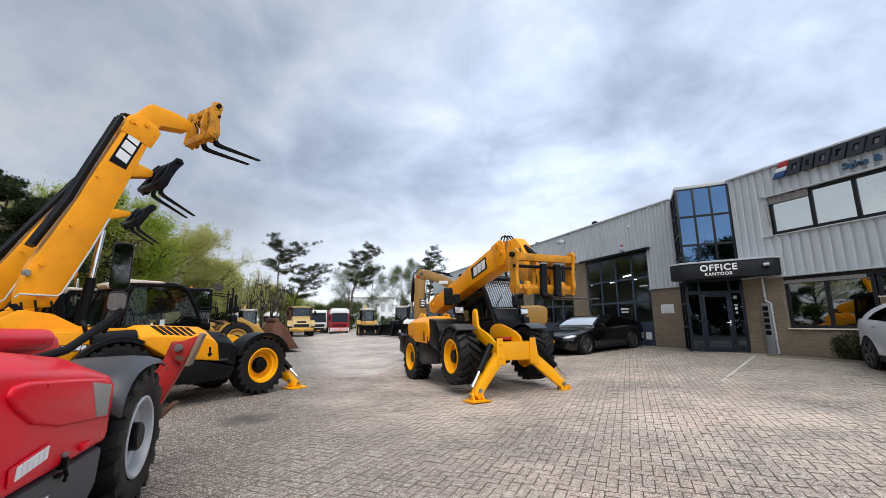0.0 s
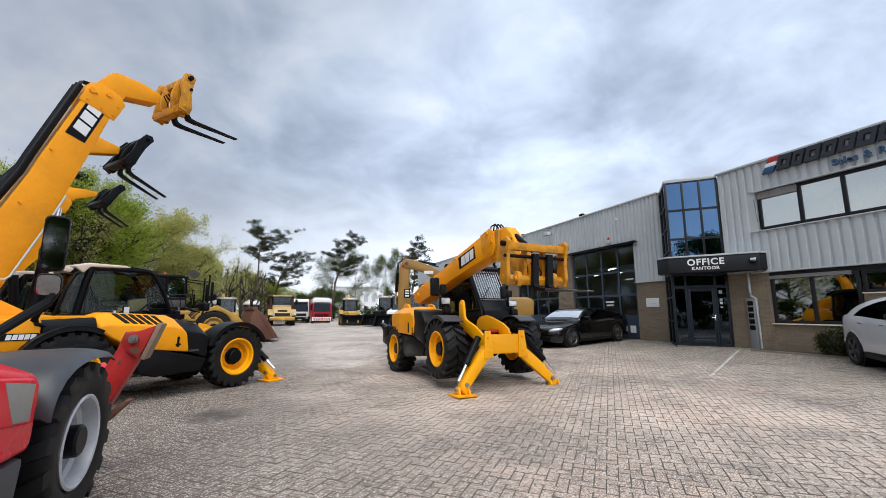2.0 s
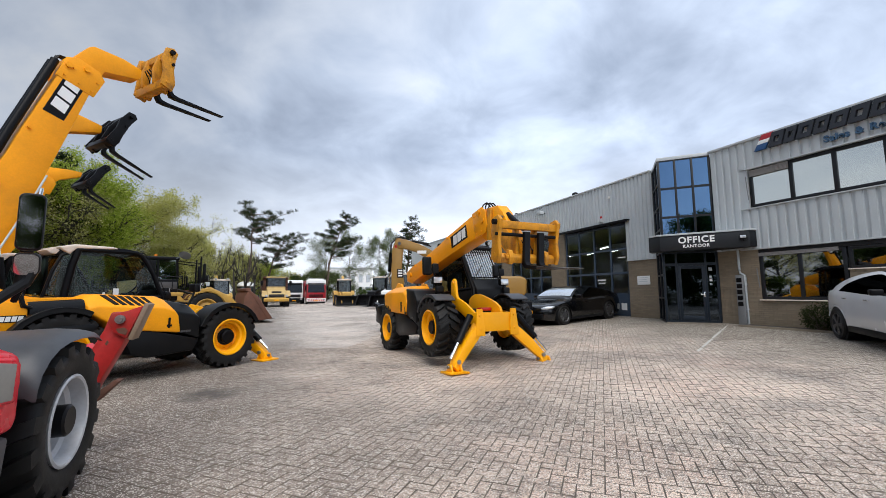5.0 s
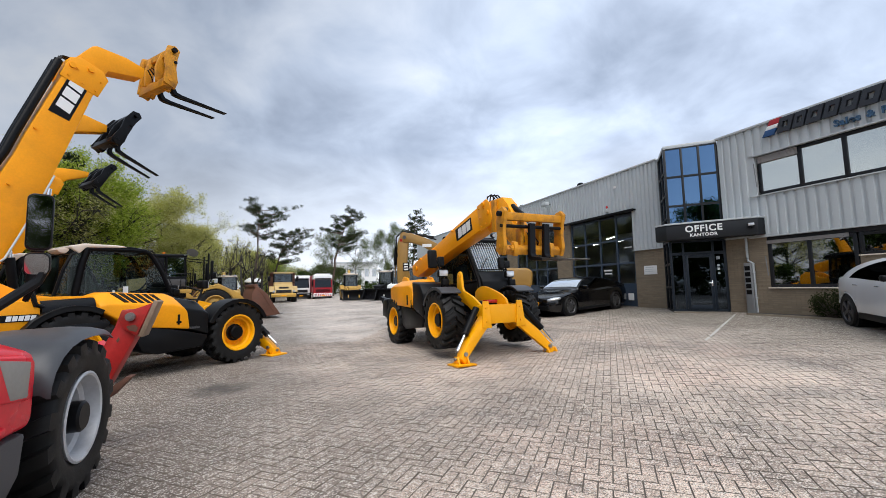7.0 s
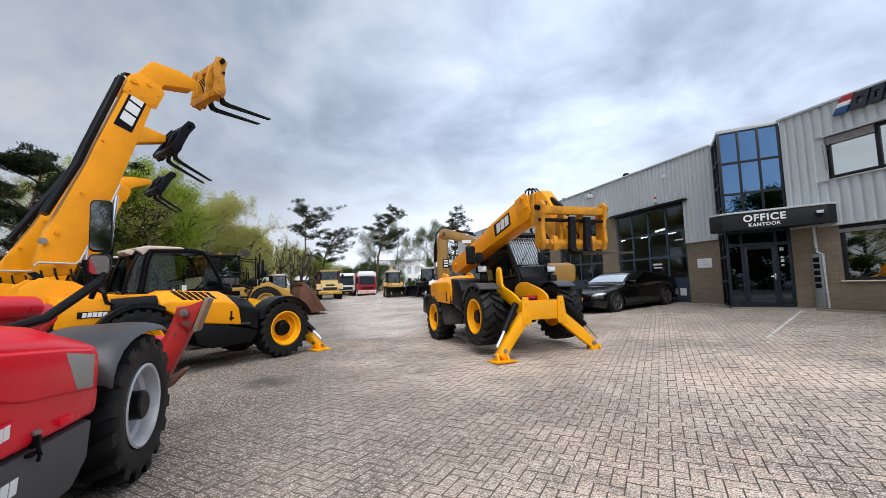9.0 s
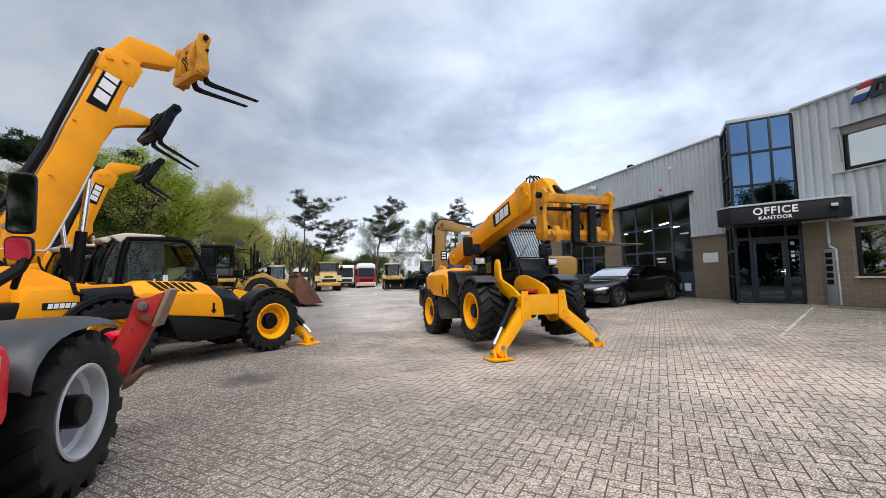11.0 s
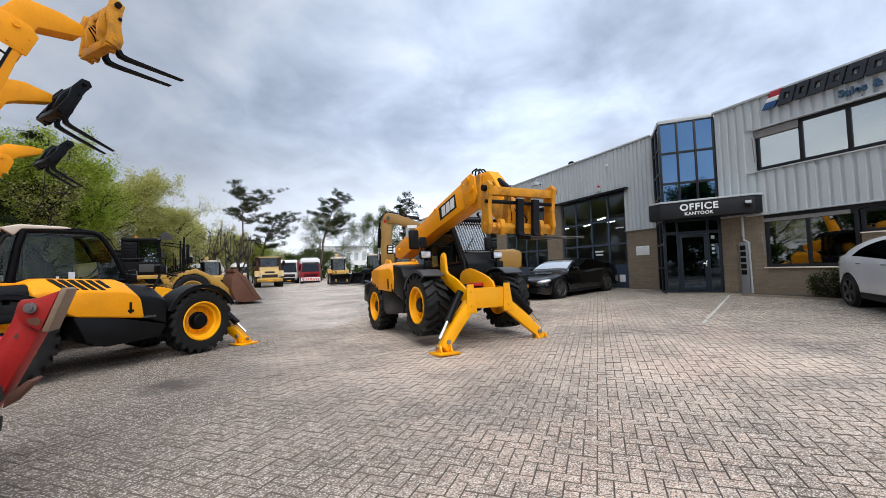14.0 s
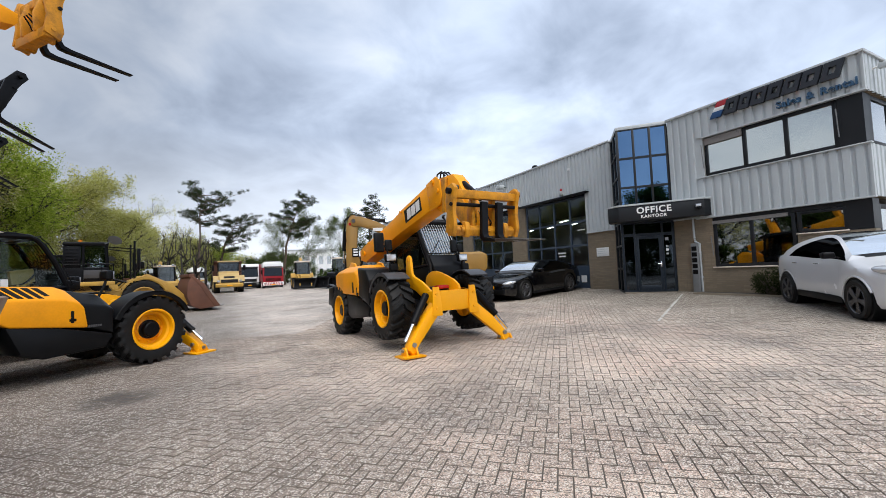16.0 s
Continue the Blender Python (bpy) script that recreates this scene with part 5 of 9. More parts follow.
    prism(bo, bp.get("flank") or [P(-0.25, -0.10), P(0.1, -h0 * 0.50), P(L * 0.55, -h0 * 0.42), P(L - 0.15, -h1 * 0.5), P(L, -h1 * 0.46), P(L, h1 * 0.48), P(L - 0.25, h1 * 0.56), P(L * 0.62, h1 * 0.52), P(L * 0.50, h0 * 0.42), P(L * 0.30, h0 * 0.38), P(0.15, h0 * 0.40), P(-0.22, 0.16)], -hw, hw, 0.018)
    part("outer_boom", bo, Y, boom)
    for s in (-1, 1):
        cheek = bm_new()
        prism(cheek, [P(L - 0.38, -h1 * 0.52), P(L + 0.02, -h1 * 0.56), P(L + 0.13, -h1 * 0.30), P(L + 0.13, h1 * 0.36), P(L + 0.02, h1 * 0.60), P(L - 0.38, h1 * 0.60)], s * hw - 0.012, s * hw + 0.020, 0.01)
        for bs, bt__ in ((-0.30, -0.38), (-0.30, 0.0), (-0.30, 0.42), (-0.10, -0.40), (-0.10, 0.30)):
            q = P(L + bs, h1 * bt__)
            rod(cheek, (q[0], s * (hw + 0.015), q[1]), (q[0], s * (hw + 0.034), q[1]), 0.018, n=6)
        part("boom_collar", cheek, Y, boom)
    for s, t, r_ in ((0.12, 0.0, 0.07), (L - 0.10, h1 * 0.45, 0.05), (L + 0.02, 0.0, 0.05), (L * 0.62, h1 * 0.42, 0.025), (L * 0.35, 0.15, 0.022), (0.55, h0 * 0.30, 0.03)):
        q = P(s, t)
        part("pin", rod(bm_new(), (q[0], -hw - 0.045, q[1]), (q[0], hw + 0.045, q[1]), r_, n=12), Y, boom)
    if bp.get("hose"):
        hs = bm_new()
        o0, o1 = bp["hose"]
        line = bp.get("hose_line") or [P(o0, h0 * 0.5 + 0.06), P(o1, h1 * 0.55 + 0.06)]
        for y in (-hw * 0.55, hw * 0.15):
            tube(hs, [(q[0], y, q[1]) for q in line], 0.062, 12)
        part("hose_guide", hs, BLACK, boom, "black hose tubes along the boom")
    if bp.get("rail"):
        rl = bm_new()
        tube(rl, [(-2.54, -hw - 0.06, 1.97), (-2.50, -hw - 0.07, 2.03), (-2.04, -hw - 0.07, 2.02), (-1.98, -hw - 0.07, 2.08), (-1.68, -hw - 0.05, 2.86), (-1.46, -hw - 0.03, 3.50)], 0.016, 8)
        part("pipe", rl, CLAD_TRIM, boom, "pale steel pipe along the boom foot")
        for k, (hx0, hz0) in enumerate(((-2.30, 1.94), (-2.10, 1.93), (-2.46, 1.90))):
            hl_ = bm_new()
            tube(hl_, [(hx0, -hw - 0.06, hz0), (hx0 + 0.02, -hw - 0.10, hz0 - 0.14), (hx0 + 0.10, -hw - 0.08, hz0 - 0.30), (hx0 + 0.22, -hw - 0.02, hz0 - 0.44)], 0.018, 6)
            part("hose", hl_, BLACK, boom, "black hydraulic hose")
        bt_ = bm_new()
        rod(bt_, (-2.45, -hw - 0.05, 2.38), (-2.45, -hw, 2.38), 0.055, n=14); rod(bt_, (-2.45, -hw - 0.075, 2.38), (-2.45, -hw, 2.38), 0.03, n=6)
        part("bolt", bt_, STEEL, boom, "worn steel pivot bolt")
        dk = bm_new()
        prism(dk, [(-2.62, 1.86), (-2.52, 1.88), (-2.05, 1.42), (-2.14, 1.38)], -hw - 0.12, -hw - 0.04, 0.01)
        part("hose_bracket", dk, BLACK, boom)
    if bp.get("lift"):
        (x0, z0), (s1, t1) = bp["lift"]
        q = P(s1, t1)
        e0, e1 = Vector((x0, 0, z0)), Vector((q[0], 0, q[1]))
        md = e0.lerp(e1, 0.55)
        cy = bm_new(); rod(cy, e0, md, 0.085, n=14); part("lift_cylinder", cy, BLACK, boom)
        ro_ = bm_new(); rod(ro_, md, e1, 0.05, n=12); part("lift_rod", ro_, CHROME, boom, "bright chromed lift rod")
    jb = bm_new()
    j = bp["jib"]
    jw = bp.get("jib_hw", hw - 0.03)
    prism(jb, j, -jw, jw, 0.014)
    jib = part("jib", jb, Y, boom, "cranked yellow boom head")
    if p.get("big"):
        for s in (-1, 1):
            q_ = [local_t(*v) for v in ((2.52, 2.52), (2.95, 2.10), (3.12, 2.12), (3.14, 2.30), (2.66, 2.86))]
            part("cheek_plate", prism(bm_new(), q_, s * (jw + 0.004), s * (jw + 0.03), 0.006), YELLOW_WORN, jib, "worn yellow cheek plate")
            q_ = [local_t(*v) for v in ((2.12, 2.60), (2.24, 2.58), (2.28, 3.24), (2.14, 3.26))]
            part("wear_plate", prism(bm_new(), q_, s * (jw + 0.002), s * (hw - 0.005), 0.006), YELLOW_WORN, jib)
        for (u_, z_), r_ in (((3.05, 2.21), 0.055), ((2.60, 2.98), 0.05), ((2.34, 2.80), 0.035)):
            q_ = local_t(u_, z_)
            part("pin", rod(bm_new(), (q_[0], -jw - 0.06, q_[1]), (q_[0], jw + 0.06, q_[1]), r_, n=14), FORK_STEEL, jib, "dark steel pin")
        e0_, e1_ = Vector((*local_t(2.62, 3.06), 0)), Vector((*local_t(3.12, 2.70), 0))
        part("tilt_cylinder", rod(bm_new(), (e0_.x, 0.0, e0_.y), (e1_.x, 0.0, e1_.y), 0.055, n=12), BLACK, jib, "black tilt cylinder")
    hs = bm_new()
    e = P(L - 0.05, h1 * 0.6)
    for k, y in enumerate((-0.08, 0.0, 0.08)):
        tube(hs, [(e[0] - 0.10, y, e[1] - 0.04), (e[0] - 0.04, y, e[1] + 0.09 + 0.02 * k), (e[0] + 0.12, y, e[1] + 0.10), (e[0] + 0.24, y, e[1] - 0.02)], 0.016, 6)
    part("hose_loop", hs, BLACK, boom, "black hose loops over the boom head")
    # decal on the right flank
    ls, lt_, lw, lh = bp.get("decal", (L - 0.85, 0.0, 0.62, 0.24))
    q = P(ls, lt_)
    letter_plate(boom, pose(q[0], -hw - 0.001, q[1]) @ pose(0, 0, 0, 0, -math.degrees(math.atan2(d.y, d.x)), 0), lw, lh)
    cpos = bp["carriage"]
    carriage(boom, pose(cpos[0], 0, cpos[1], 0, cpos[2], 0), bp.get("carriage_paint", Y), BLACK, bp.get("fork_paint", BLACK), width=bp.get("cw", 1.2), fork_len=bp.get("fork_len", 1.15), height=bp.get("ch", 0.85), spread=bp.get("spread", 0.42), drop=bp.get("drop", 0.0), fork_y=bp.get("fork_y"))
    # stabilisers
    if p.get("stabs", True):
        fz = p.get("foot_z", 0.0)
        hdst = bm_new()
        up_z = 0.0 if big else -0.45
        prism(hdst, [(0.98, 1.10), (1.02, 1.56 + up_z), (1.07, 1.63 + up_z), (1.14, 1.655 + up_z), (1.20, 1.62 + up_z), (1.225, 1.55 + up_z), (1.25, 1.27 + up_z * 0.5), (1.31, 1.20 + up_z * 0.4), (1.44, 1.15 + up_z * 0.3), (1.66, 1.06), (1.90, 0.92), (2.02, 0.84), (2.10, 0.80), (2.10, 0.46), (1.88, 0.60), (1.62, 0.77), (1.36, 0.90), (1.12, 0.99)], -0.39, -0.33, 0.012)
        rod(hdst, (1.13, -0.405, 1.55 + up_z), (1.13, -0.31, 1.55 + up_z), 0.035, n=12)
        prism(hdst, [(0.86, 0.74), (0.82, 1.10), (0.86, 1.20), (0.98, 1.27), (1.12, 1.30), (1.28, 1.295), (1.43, 1.26), (1.70, 1.17), (1.94, 1.075), (2.10, 0.97), (2.14, 0.88), (2.14, 0.46), (1.7, 0.62), (1.2, 0.74)], 0.16, 0.22, 0.014)
        prism(hdst, [(1.15, 0.86), (1.6, 0.92), (1.98, 0.82), (1.98, 0.76), (1.15, 0.78)], -0.34, 0.34, 0.01)
        part("front_frame", hdst, YELLOW_NEW, ob, "fresh yellow front frame plates")
        bmx = bm_new()
        box(bmx, 1.96, 2.22, -0.46, 0.46, 0.48, 0.86, 0.02)
        beam = part("stabiliser_beam", bmx, YELLOW_NEW, ob)
        for s in (-1, 1):
            bl = bm_new()
            prism(bl, [(s * 0.30, 0.40), (s * 0.52, 0.40), (s * 0.50, 0.62), (s * 0.47, 0.93), (s * 0.34, 0.93), (s * 0.31, 0.62)], 2.215, 2.250, 0.008, axis="x")
            for z in (0.53, 0.80):
                rod(bl, (2.245, s * 0.41, z), (2.275, s * 0.41, z), 0.026, n=8)
            part("end_plate", bl, YELLOW_NEW, beam)
        rd = bm_new()
        box(rd, 1.72, 1.90, -0.16, 0.10, 0.90, 0.97, 0.015)
        part("red_lug", rd, RED_LENS, beam, "small red block")
        for s in (-1, 1):
            leg = new("stabiliser"); leg.parent = ob; leg.empty_display_size = 0.1
            leg["label"] = "yellow stabiliser leg set down on its foot"
            A, B = Vector((2.12, s * 0.40, 0.56)), Vector((2.30, s * 1.05, fz + 0.13))
            lg = bm_new()
            dv = (B - A).normalized()
            t = bmesh.new()
            pr = [(-0.05, -0.12), (0.95, -0.07), (1.06, -0.10), (1.06, 0.04), (0.95, 0.08), (0.5, 0.12), (-0.05, 0.10)]
            ln = (B - A).length
            prism(t, [(u * ln, v) for u, v in pr], -0.085, 0.085, 0.012)
            xa = dv; za = Vector((0.0, 0.0, 1.0)); ya = za.cross(xa).normalized(); za = xa.cross(ya)
            rot = Matrix((xa, ya, za)).transposed().to_4x4()
            merge(lg, t, Matrix.Translation(A) @ rot)
            part("arm", lg, YELLOW_NEW, leg)
            ft = bm_new()
            prism(ft, [(B.x - 0.20, fz), (B.x + 0.22, fz), (B.x + 0.24, fz + 0.035), (B.x - 0.22, fz + 0.035)], B.y - 0.20, B.y + 0.20, 0.006)
            for yy in (-0.10, 0.10):
                prism(ft, [(B.x - 0.13, fz + 0.03), (B.x + 0.13, fz + 0.03), (B.x + 0.06, fz + 0.17), (B.x - 0.06, fz + 0.17)], B.y + yy - 0.015, B.y + yy + 0.015, 0.005)
            part("foot_pin", rod(bm_new(), (B.x, B.y - 0.15, fz + 0.12), (B.x, B.y + 0.15, fz + 0.12), 0.032, n=10), STEEL, leg, "steel foot pin")
            for u_ in (0.05, 0.92):
                q_ = A.lerp(B, u_)
                part("pivot_pin", rod(bm_new(), (q_.x - 0.12, q_.y, q_.z + 0.02), (q_.x + 0.12, q_.y, q_.z + 0.02), 0.04, n=12), STEEL, leg, "greasy steel pivot pin")
            part("foot", ft, YELLOW_NEW, leg, "yellow foot plate on the paving")
            cy = bm_new()
            c0, c1 = Vector((2.12, s * 0.56, 0.80)), Vector((2.31, s * 1.13, fz + 0.27))
            md = c0.lerp(c1, 0.58)
            rod(cy, c0, md, 0.068, n=14); rod(cy, md, md + (c1 - c0).normalized() * 0.05, 0.07, n=14)
            part("cylinder", cy, BLACK, leg)
            rr_ = bm_new(); rod(rr_, md, c1, 0.03, n=10)
            part("piston_rod", rr_, CHROME, leg, "bright piston rod")
    # lamps and mirrors
    for s, x, z, yy in ((-1, 0.78, 1.56, -0.66), (1, 1.06, 1.50, 0.98)):
        lp = bm_new()
        tube(lp, [(x - 0.1, yy * 0.95, z - 0.40), (x + 0.02, yy, z - 0.12), (x + 0.06, yy, z + 0.02)], 0.022, 6)
        box(lp, x + 0.00, x + 0.12, yy - 0.12, yy + 0.12, z, z + 0.17, 0.03, 3)
        lamp = part("headlamp", lp, BLACK_PLASTIC, ob)
        part("lens", box(bm_new(), x + 0.115, x + 0.13, yy - 0.105, yy + 0.105, z + 0.02, z + 0.15, 0.005), LAMP_GLASS, lamp, "clear headlamp lens")
        if p.get("guard"):
            mr_ = bm_new()
            k_ = 1.0 if s < 0 else 0.7
            tube(mr_, [(x - 0.02, yy, z + 0.1), (x - 0.02, yy - 0.04, z + 0.30), (x - 0.02, yy - 0.14 * k_, z + 0.42)], 0.02, 6)
            box(mr_, x - 0.10, x + 0.0, yy - 0.30 * k_, yy - 0.08 * k_, z + 0.22, z + 0.22 + 0.42 * k_, 0.035, 3)
            box(mr_, x - 0.09, x + 0.0, yy - 0.06, yy + 0.10, z + 0.25, z + 0.25 + 0.24 * k_, 0.03, 3)
            box(mr_, x - 0.02, x + 0.10, yy - 0.02, yy + 0.16, z - 0.20, z - 0.04, 0.03, 3)
            mo = part("mirror", mr_, BLACK_PLASTIC, ob)
            part("mirror_glass", box(bm_new(), x - 0.106, x - 0.098, yy - 0.28 * k_, yy - 0.10 * k_, z + 0.25, z + 0.19 + 0.42 * k_), MIRROR, mo, angle=None)
    return ob


def local_t(u, z, tilt=4.2):
    """From level coordinates of the tilted handler to its own."""
    c, s = math.cos(radians(tilt)), math.sin(radians(tilt))
    x = u + 1.375
    return (x * c + z * s - 1.375, -x * s + z * c)


TILT = 4.2
M_T = pose(4.68, 11.44, 0.0, 0, 0, -86.0) @ pose(0, 0, 0, 0, -TILT, 0) @ pose(1.375, 0, 0)
telehandler("telehandler", M_T, "yellow telescopic handler raised on front stabilisers, boom lowered ahead", dict(
    radius=0.60, big=True, paint=YELLOW, guard=True, roof=BLACK, roof_label="black roof", foot_z=-0.245,
    boom=dict(root=local_t(-2.2, 2.02), end=local_t(2.0, 3.02), h0=0.52, h1=0.51, hw=0.19,
              jib=[local_t(*q) for q in ((1.72, 2.80), (1.95, 2.62), (2.30, 2.62), (2.95, 2.08), (3.12, 2.12), (3.16, 2.32), (2.62, 3.10), (2.44, 3.27), (2.0, 3.28), (1.8, 3.14))],
              carriage=(*local_t(3.13, 2.17), 12.0 - TILT), drop=0.03, fork_y=(-0.09, 0.23), jib_hw=0.12, carriage_paint=YELLOW_WORN, fork_paint=FORK_STEEL, fork_len=0.98, cw=1.3, ch=0.62, decal=(3.22, 0.04, 0.80, 0.30))))

M2_H = 40.0
M2_C = Vector((-1.88, 10.30, 0.0))
hx, hy = math.cos(radians(M2_H)), math.sin(radians(M2_H))


def row_place(off, along):
    return pose(M2_C.x - hy * off + hx * along, M2_C.y + hx * off + hy * along, 0, 0, 0, M2_H)


BOOM2 = dict(rail=True, root=(-2.28, 1.95), end=(-1.06, 5.55), h0=0.66, h1=0.52, hw=0.19, hose=(0.6, 3.75), lift=((-1.62, 1.25), (1.55, -0.34)),
             flank=[(-2.46, 1.80), (-2.06, 1.84), (-1.98, 2.05), (-1.66, 2.88), (-1.31, 4.02), (-0.95, 5.26), (-0.88, 5.50), (-1.36, 5.66), (-1.43, 5.32), (-1.83, 4.14), (-1.94, 3.78), (-2.40, 2.55), (-2.49, 2.06)],
             hose_line=[(-1.47, 5.58), (-1.93, 4.15), (-2.04, 3.78), (-2.42, 2.85)],
             jib=[(-1.32, 5.62), (-0.92, 5.34), (-0.78, 5.68), (-0.22, 5.80), (-0.18, 5.86), (-0.18, 6.02), (-0.50, 6.09), (-0.96, 6.09), (-1.04, 6.04)],
             carriage=(0.10, 5.80, 0.0), carriage_paint=YELLOW_WORN, fork_paint=BLACK, fork_len=1.14, cw=1.0, ch=0.68, spread=0.46, decal=(3.16, 0.05, 0.84, 0.30))
telehandler("telehandler", row_place(0, 0), "yellow telescopic handler with raised boom and cream cab roof", dict(boom=BOOM2, screen_guard=True))
BOOM3 = dict(rail=True, root=(-2.28, 1.95), end=(-0.66, 5.12), h0=0.64, h1=0.50, hw=0.19, hose=(0.6, 3.3), lift=((-0.9, 1.1), (1.7, -0.36)),
             jib=[(-0.98, 5.15), (-0.60, 4.85), (-0.42, 4.96), (-0.26, 5.30), (-0.09, 5.39), (0.46, 5.55), (0.47, 5.73), (0.0, 5.84), (-0.30, 5.80), (-0.75, 5.58)],
             carriage=(0.52, 5.33, 24.0), carriage_paint=BLACK, fork_paint=BLACK, fork_len=1.05, cw=1.05, ch=0.84, decal=(2.6, 0.02, 0.70, 0.28))
telehandler("telehandler", row_place(3.15, 0.0), "yellow telescopic handler with raised boom and black fork carriage", dict(boom=BOOM3, roof=CREAM))
BOOM4 = dict(root=(-1.65, 1.85), end=(-0.70, 5.00), h0=0.60, h1=0.48, hw=0.19, hose=(0.6, 2.7), lift=((-0.9, 1.1), (1.3, -0.30)),
             flank=[(-2.40, 1.80), (-1.90, 1.75), (-1.29, 2.69), (-1.15, 2.94), (-1.03, 3.09), (-1.04, 3.36), (-0.62, 4.70), (-0.49, 4.76), (-0.49, 4.98), (-0.98, 5.10), (-1.11, 4.15), (-1.42, 3.58), (-1.69, 2.74), (-2.46, 2.00)],
             jib=[(-0.80, 5.02), (-0.71, 5.29), (-0.63, 5.43), (-0.16, 5.48), (0.19, 5.47), (0.16, 5.31), (-0.34, 5.11), (-0.49, 4.96)],
             carriage=(0.27, 5.12, 30.0), carriage_paint=BLACK, fork_paint=BLACK, fork_len=0.85, cw=1.0, ch=0.72, decal=(2.56, 0.09, 0.66, 0.26))
telehandler("telehandler", row_place(7.4, 1.5), "yellow telescopic handler further back in the row, boom raised", dict(boom=BOOM4, roof=CREAM))

# ---- red handler, nearest in the row ----
RH = 91.0
SCUFFED = mat("scuffed_bare_plate", (0.24, 0.165, 0.11), 0.6, vary=0.25, scale=6, grain=50, bump=0.05, dirt=0.5, dirt_color=(0.16, 0.07, 0.05))
RHUB = Vector((-0.64, 4.61, 0.0))


def red_handler():
    m = Matrix.Translation(RHUB) @ pose(0, 0, 0, 0, 0, RH) @ pose(0, 1.12, 0)      # origin: front axle, on the ground
    ob = thing("red_telehandler", m, "red telescopic handler with silver rims and a folded stabiliser", "telehandler", "telehandlers")
    R = 0.58
    for x in (0.0, -2.9):
        for s in (-1, 1):
            wheel(ob, "wheel", pose(x, s * 0.885, R, 0, 12 if s < 0 else 50, 0 if s < 0 else 180), R, 0.49, SILVER_RIM, lug=16, rim_r=0.55, hub_r=0.115, dish=0.21, lug_h=0.048, hub_out=0.20)
    for s in (-1, 1):
        bm = bm_new()
        y0, y1 = (-1.17, -0.62) if s < 0 else (0.62, 1.17)
        arc = [(-0.69, 0.93), (-0.68, 1.0), (-0.64, 1.08), (-0.55, 1.16), (-0.43, 1.215), (-0.28, 1.245), (-0.10, 1.255), (0.10, 1.25), (0.24, 1.23), (0.34, 1.195)]
        ring = []
        for k, (fx, fz) in enumerate(arc):
            ring.append([bm.verts.new((fx, s * yy, fz - dz)) for yy, dz in ((0.62, 0.0), (0.95, -0.01), (1.08, 0.0), (1.145, 0.02), (1.175, 0.065), (1.155, 0.065), (1.12, 0.04), (0.95, 0.035), (0.62, 0.04))])
        for q0, q1 in zip(ring, ring[1:]):
            for k in range(9):
                bm.faces.new((q0[k], q0[(k + 1) % 9], q1[(k + 1) % 9], q1[k]))
        bm.faces.new(ring[0]); bm.faces.new(list(reversed(ring[-1])))
        bmesh.ops.recalc_face_normals(bm, faces=bm.faces)
        part("fender", bm, GREY_FENDER, ob, "dark grey moulded mudguard", angle=60)
        fender(ob, -2.9, R, R + 0.06, y0, y1, 30, 150)
    bm = bm_new()
    box(bm, -3.3, 0.7, -0.45, 0.45, 0.45, 0.90, 0.04)
    for x in (0.0, -2.9):
        rod(bm, (x, -0.8, R), (x, 0.8, R), 0.13)
    part("chassis", bm, BLACK, ob)
    hd = bm_new()
    t = bmesh.new()
    outer = [(-3.6, 0.78), (-0.80, 0.735), (-0.765, 0.80), (-0.76, 1.08), (-0.80, 1.17), (-1.2, 1.24), (-2.0, 1.33), (-3.6, 1.38)]
    inner = [(-3.6, 0.78), (-0.80, 0.735), (-0.765, 0.80), (-0.76, 1.12), (-0.82, 1.23), (-1.2, 1.34), (-2.0, 1.44), (-3.6, 1.50)]
    rings = [[t.verts.new((a_, y_, b_)) for a_, b_ in pr] for y_, pr in ((-1.13, outer), (-0.98, inner), (-0.45, inner))]
    for q0, q1 in zip(rings, rings[1:]):
        for k in range(8):
            t.faces.new((q0[k], q0[(k + 1) % 8], q1[(k + 1) % 8], q1[k]))
    t.faces.new(rings[0]); t.faces.new(list(reversed(rings[-1])))
    bmesh.ops.recalc_face_normals(t, faces=t.faces)
    bmesh.ops.bevel(t, geom=[e for e in t.edges if e.calc_face_angle(0) > 0.25], offset=0.04, segments=4, affect="EDGES", profile=0.5)
    merge(hd, t)
    hood = part("engine_cover", hd, RED, ob, "rounded red engine cover with faded gloss", angle=50)
    rd = bm_new()
    prism(rd, [(-2.01, 1.22), (-1.93, 1.15), (-1.78, 1.06), (-1.5, 0.985), (-1.16, 0.945), (-0.86, 0.905), (-0.825, 1.0), (-0.835, 1.13), (-0.90, 1.165), (-1.25, 1.21), (-1.85, 1.27), (-1.98, 1.265)], -1.152, -1.10, 0.018, 3)
    part("cover_bulge", rd, RED, hood)
    gl = bm_new()
    prism(gl, [(-1.07, 0.945), (-0.90, 0.925), (-0.885, 1.13), (-1.20, 1.185)], -1.156, -1.10, 0.010)
    part("side_panel", gl, CLOUDED, hood, "clouded grey side panel")
    lp = bm_new()
    prism(lp, [(-3.6, 0.36), (-1.0, 0.36), (-0.84, 0.48), (-0.80, 0.715), (-3.6, 0.765)], -1.12, -0.45, 0.03, 2)
    part("lower_panel", lp, GREY_PLASTIC, ob, "dark grey lower panel")
    lt = bm_new()
    box(lt, -1.405, -1.375, -1.160, -1.11, 0.735, 0.80, 0.008)
    box(lt, -1.43, -1.35, -1.145, -1.11, 0.70, 0.715, 0.004)
    tube(lt, [(-1.39, -1.150, 0.74), (-1.39, -1.160, 0.70), (-1.385, -1.150, 0.67)], 0.011, 6)
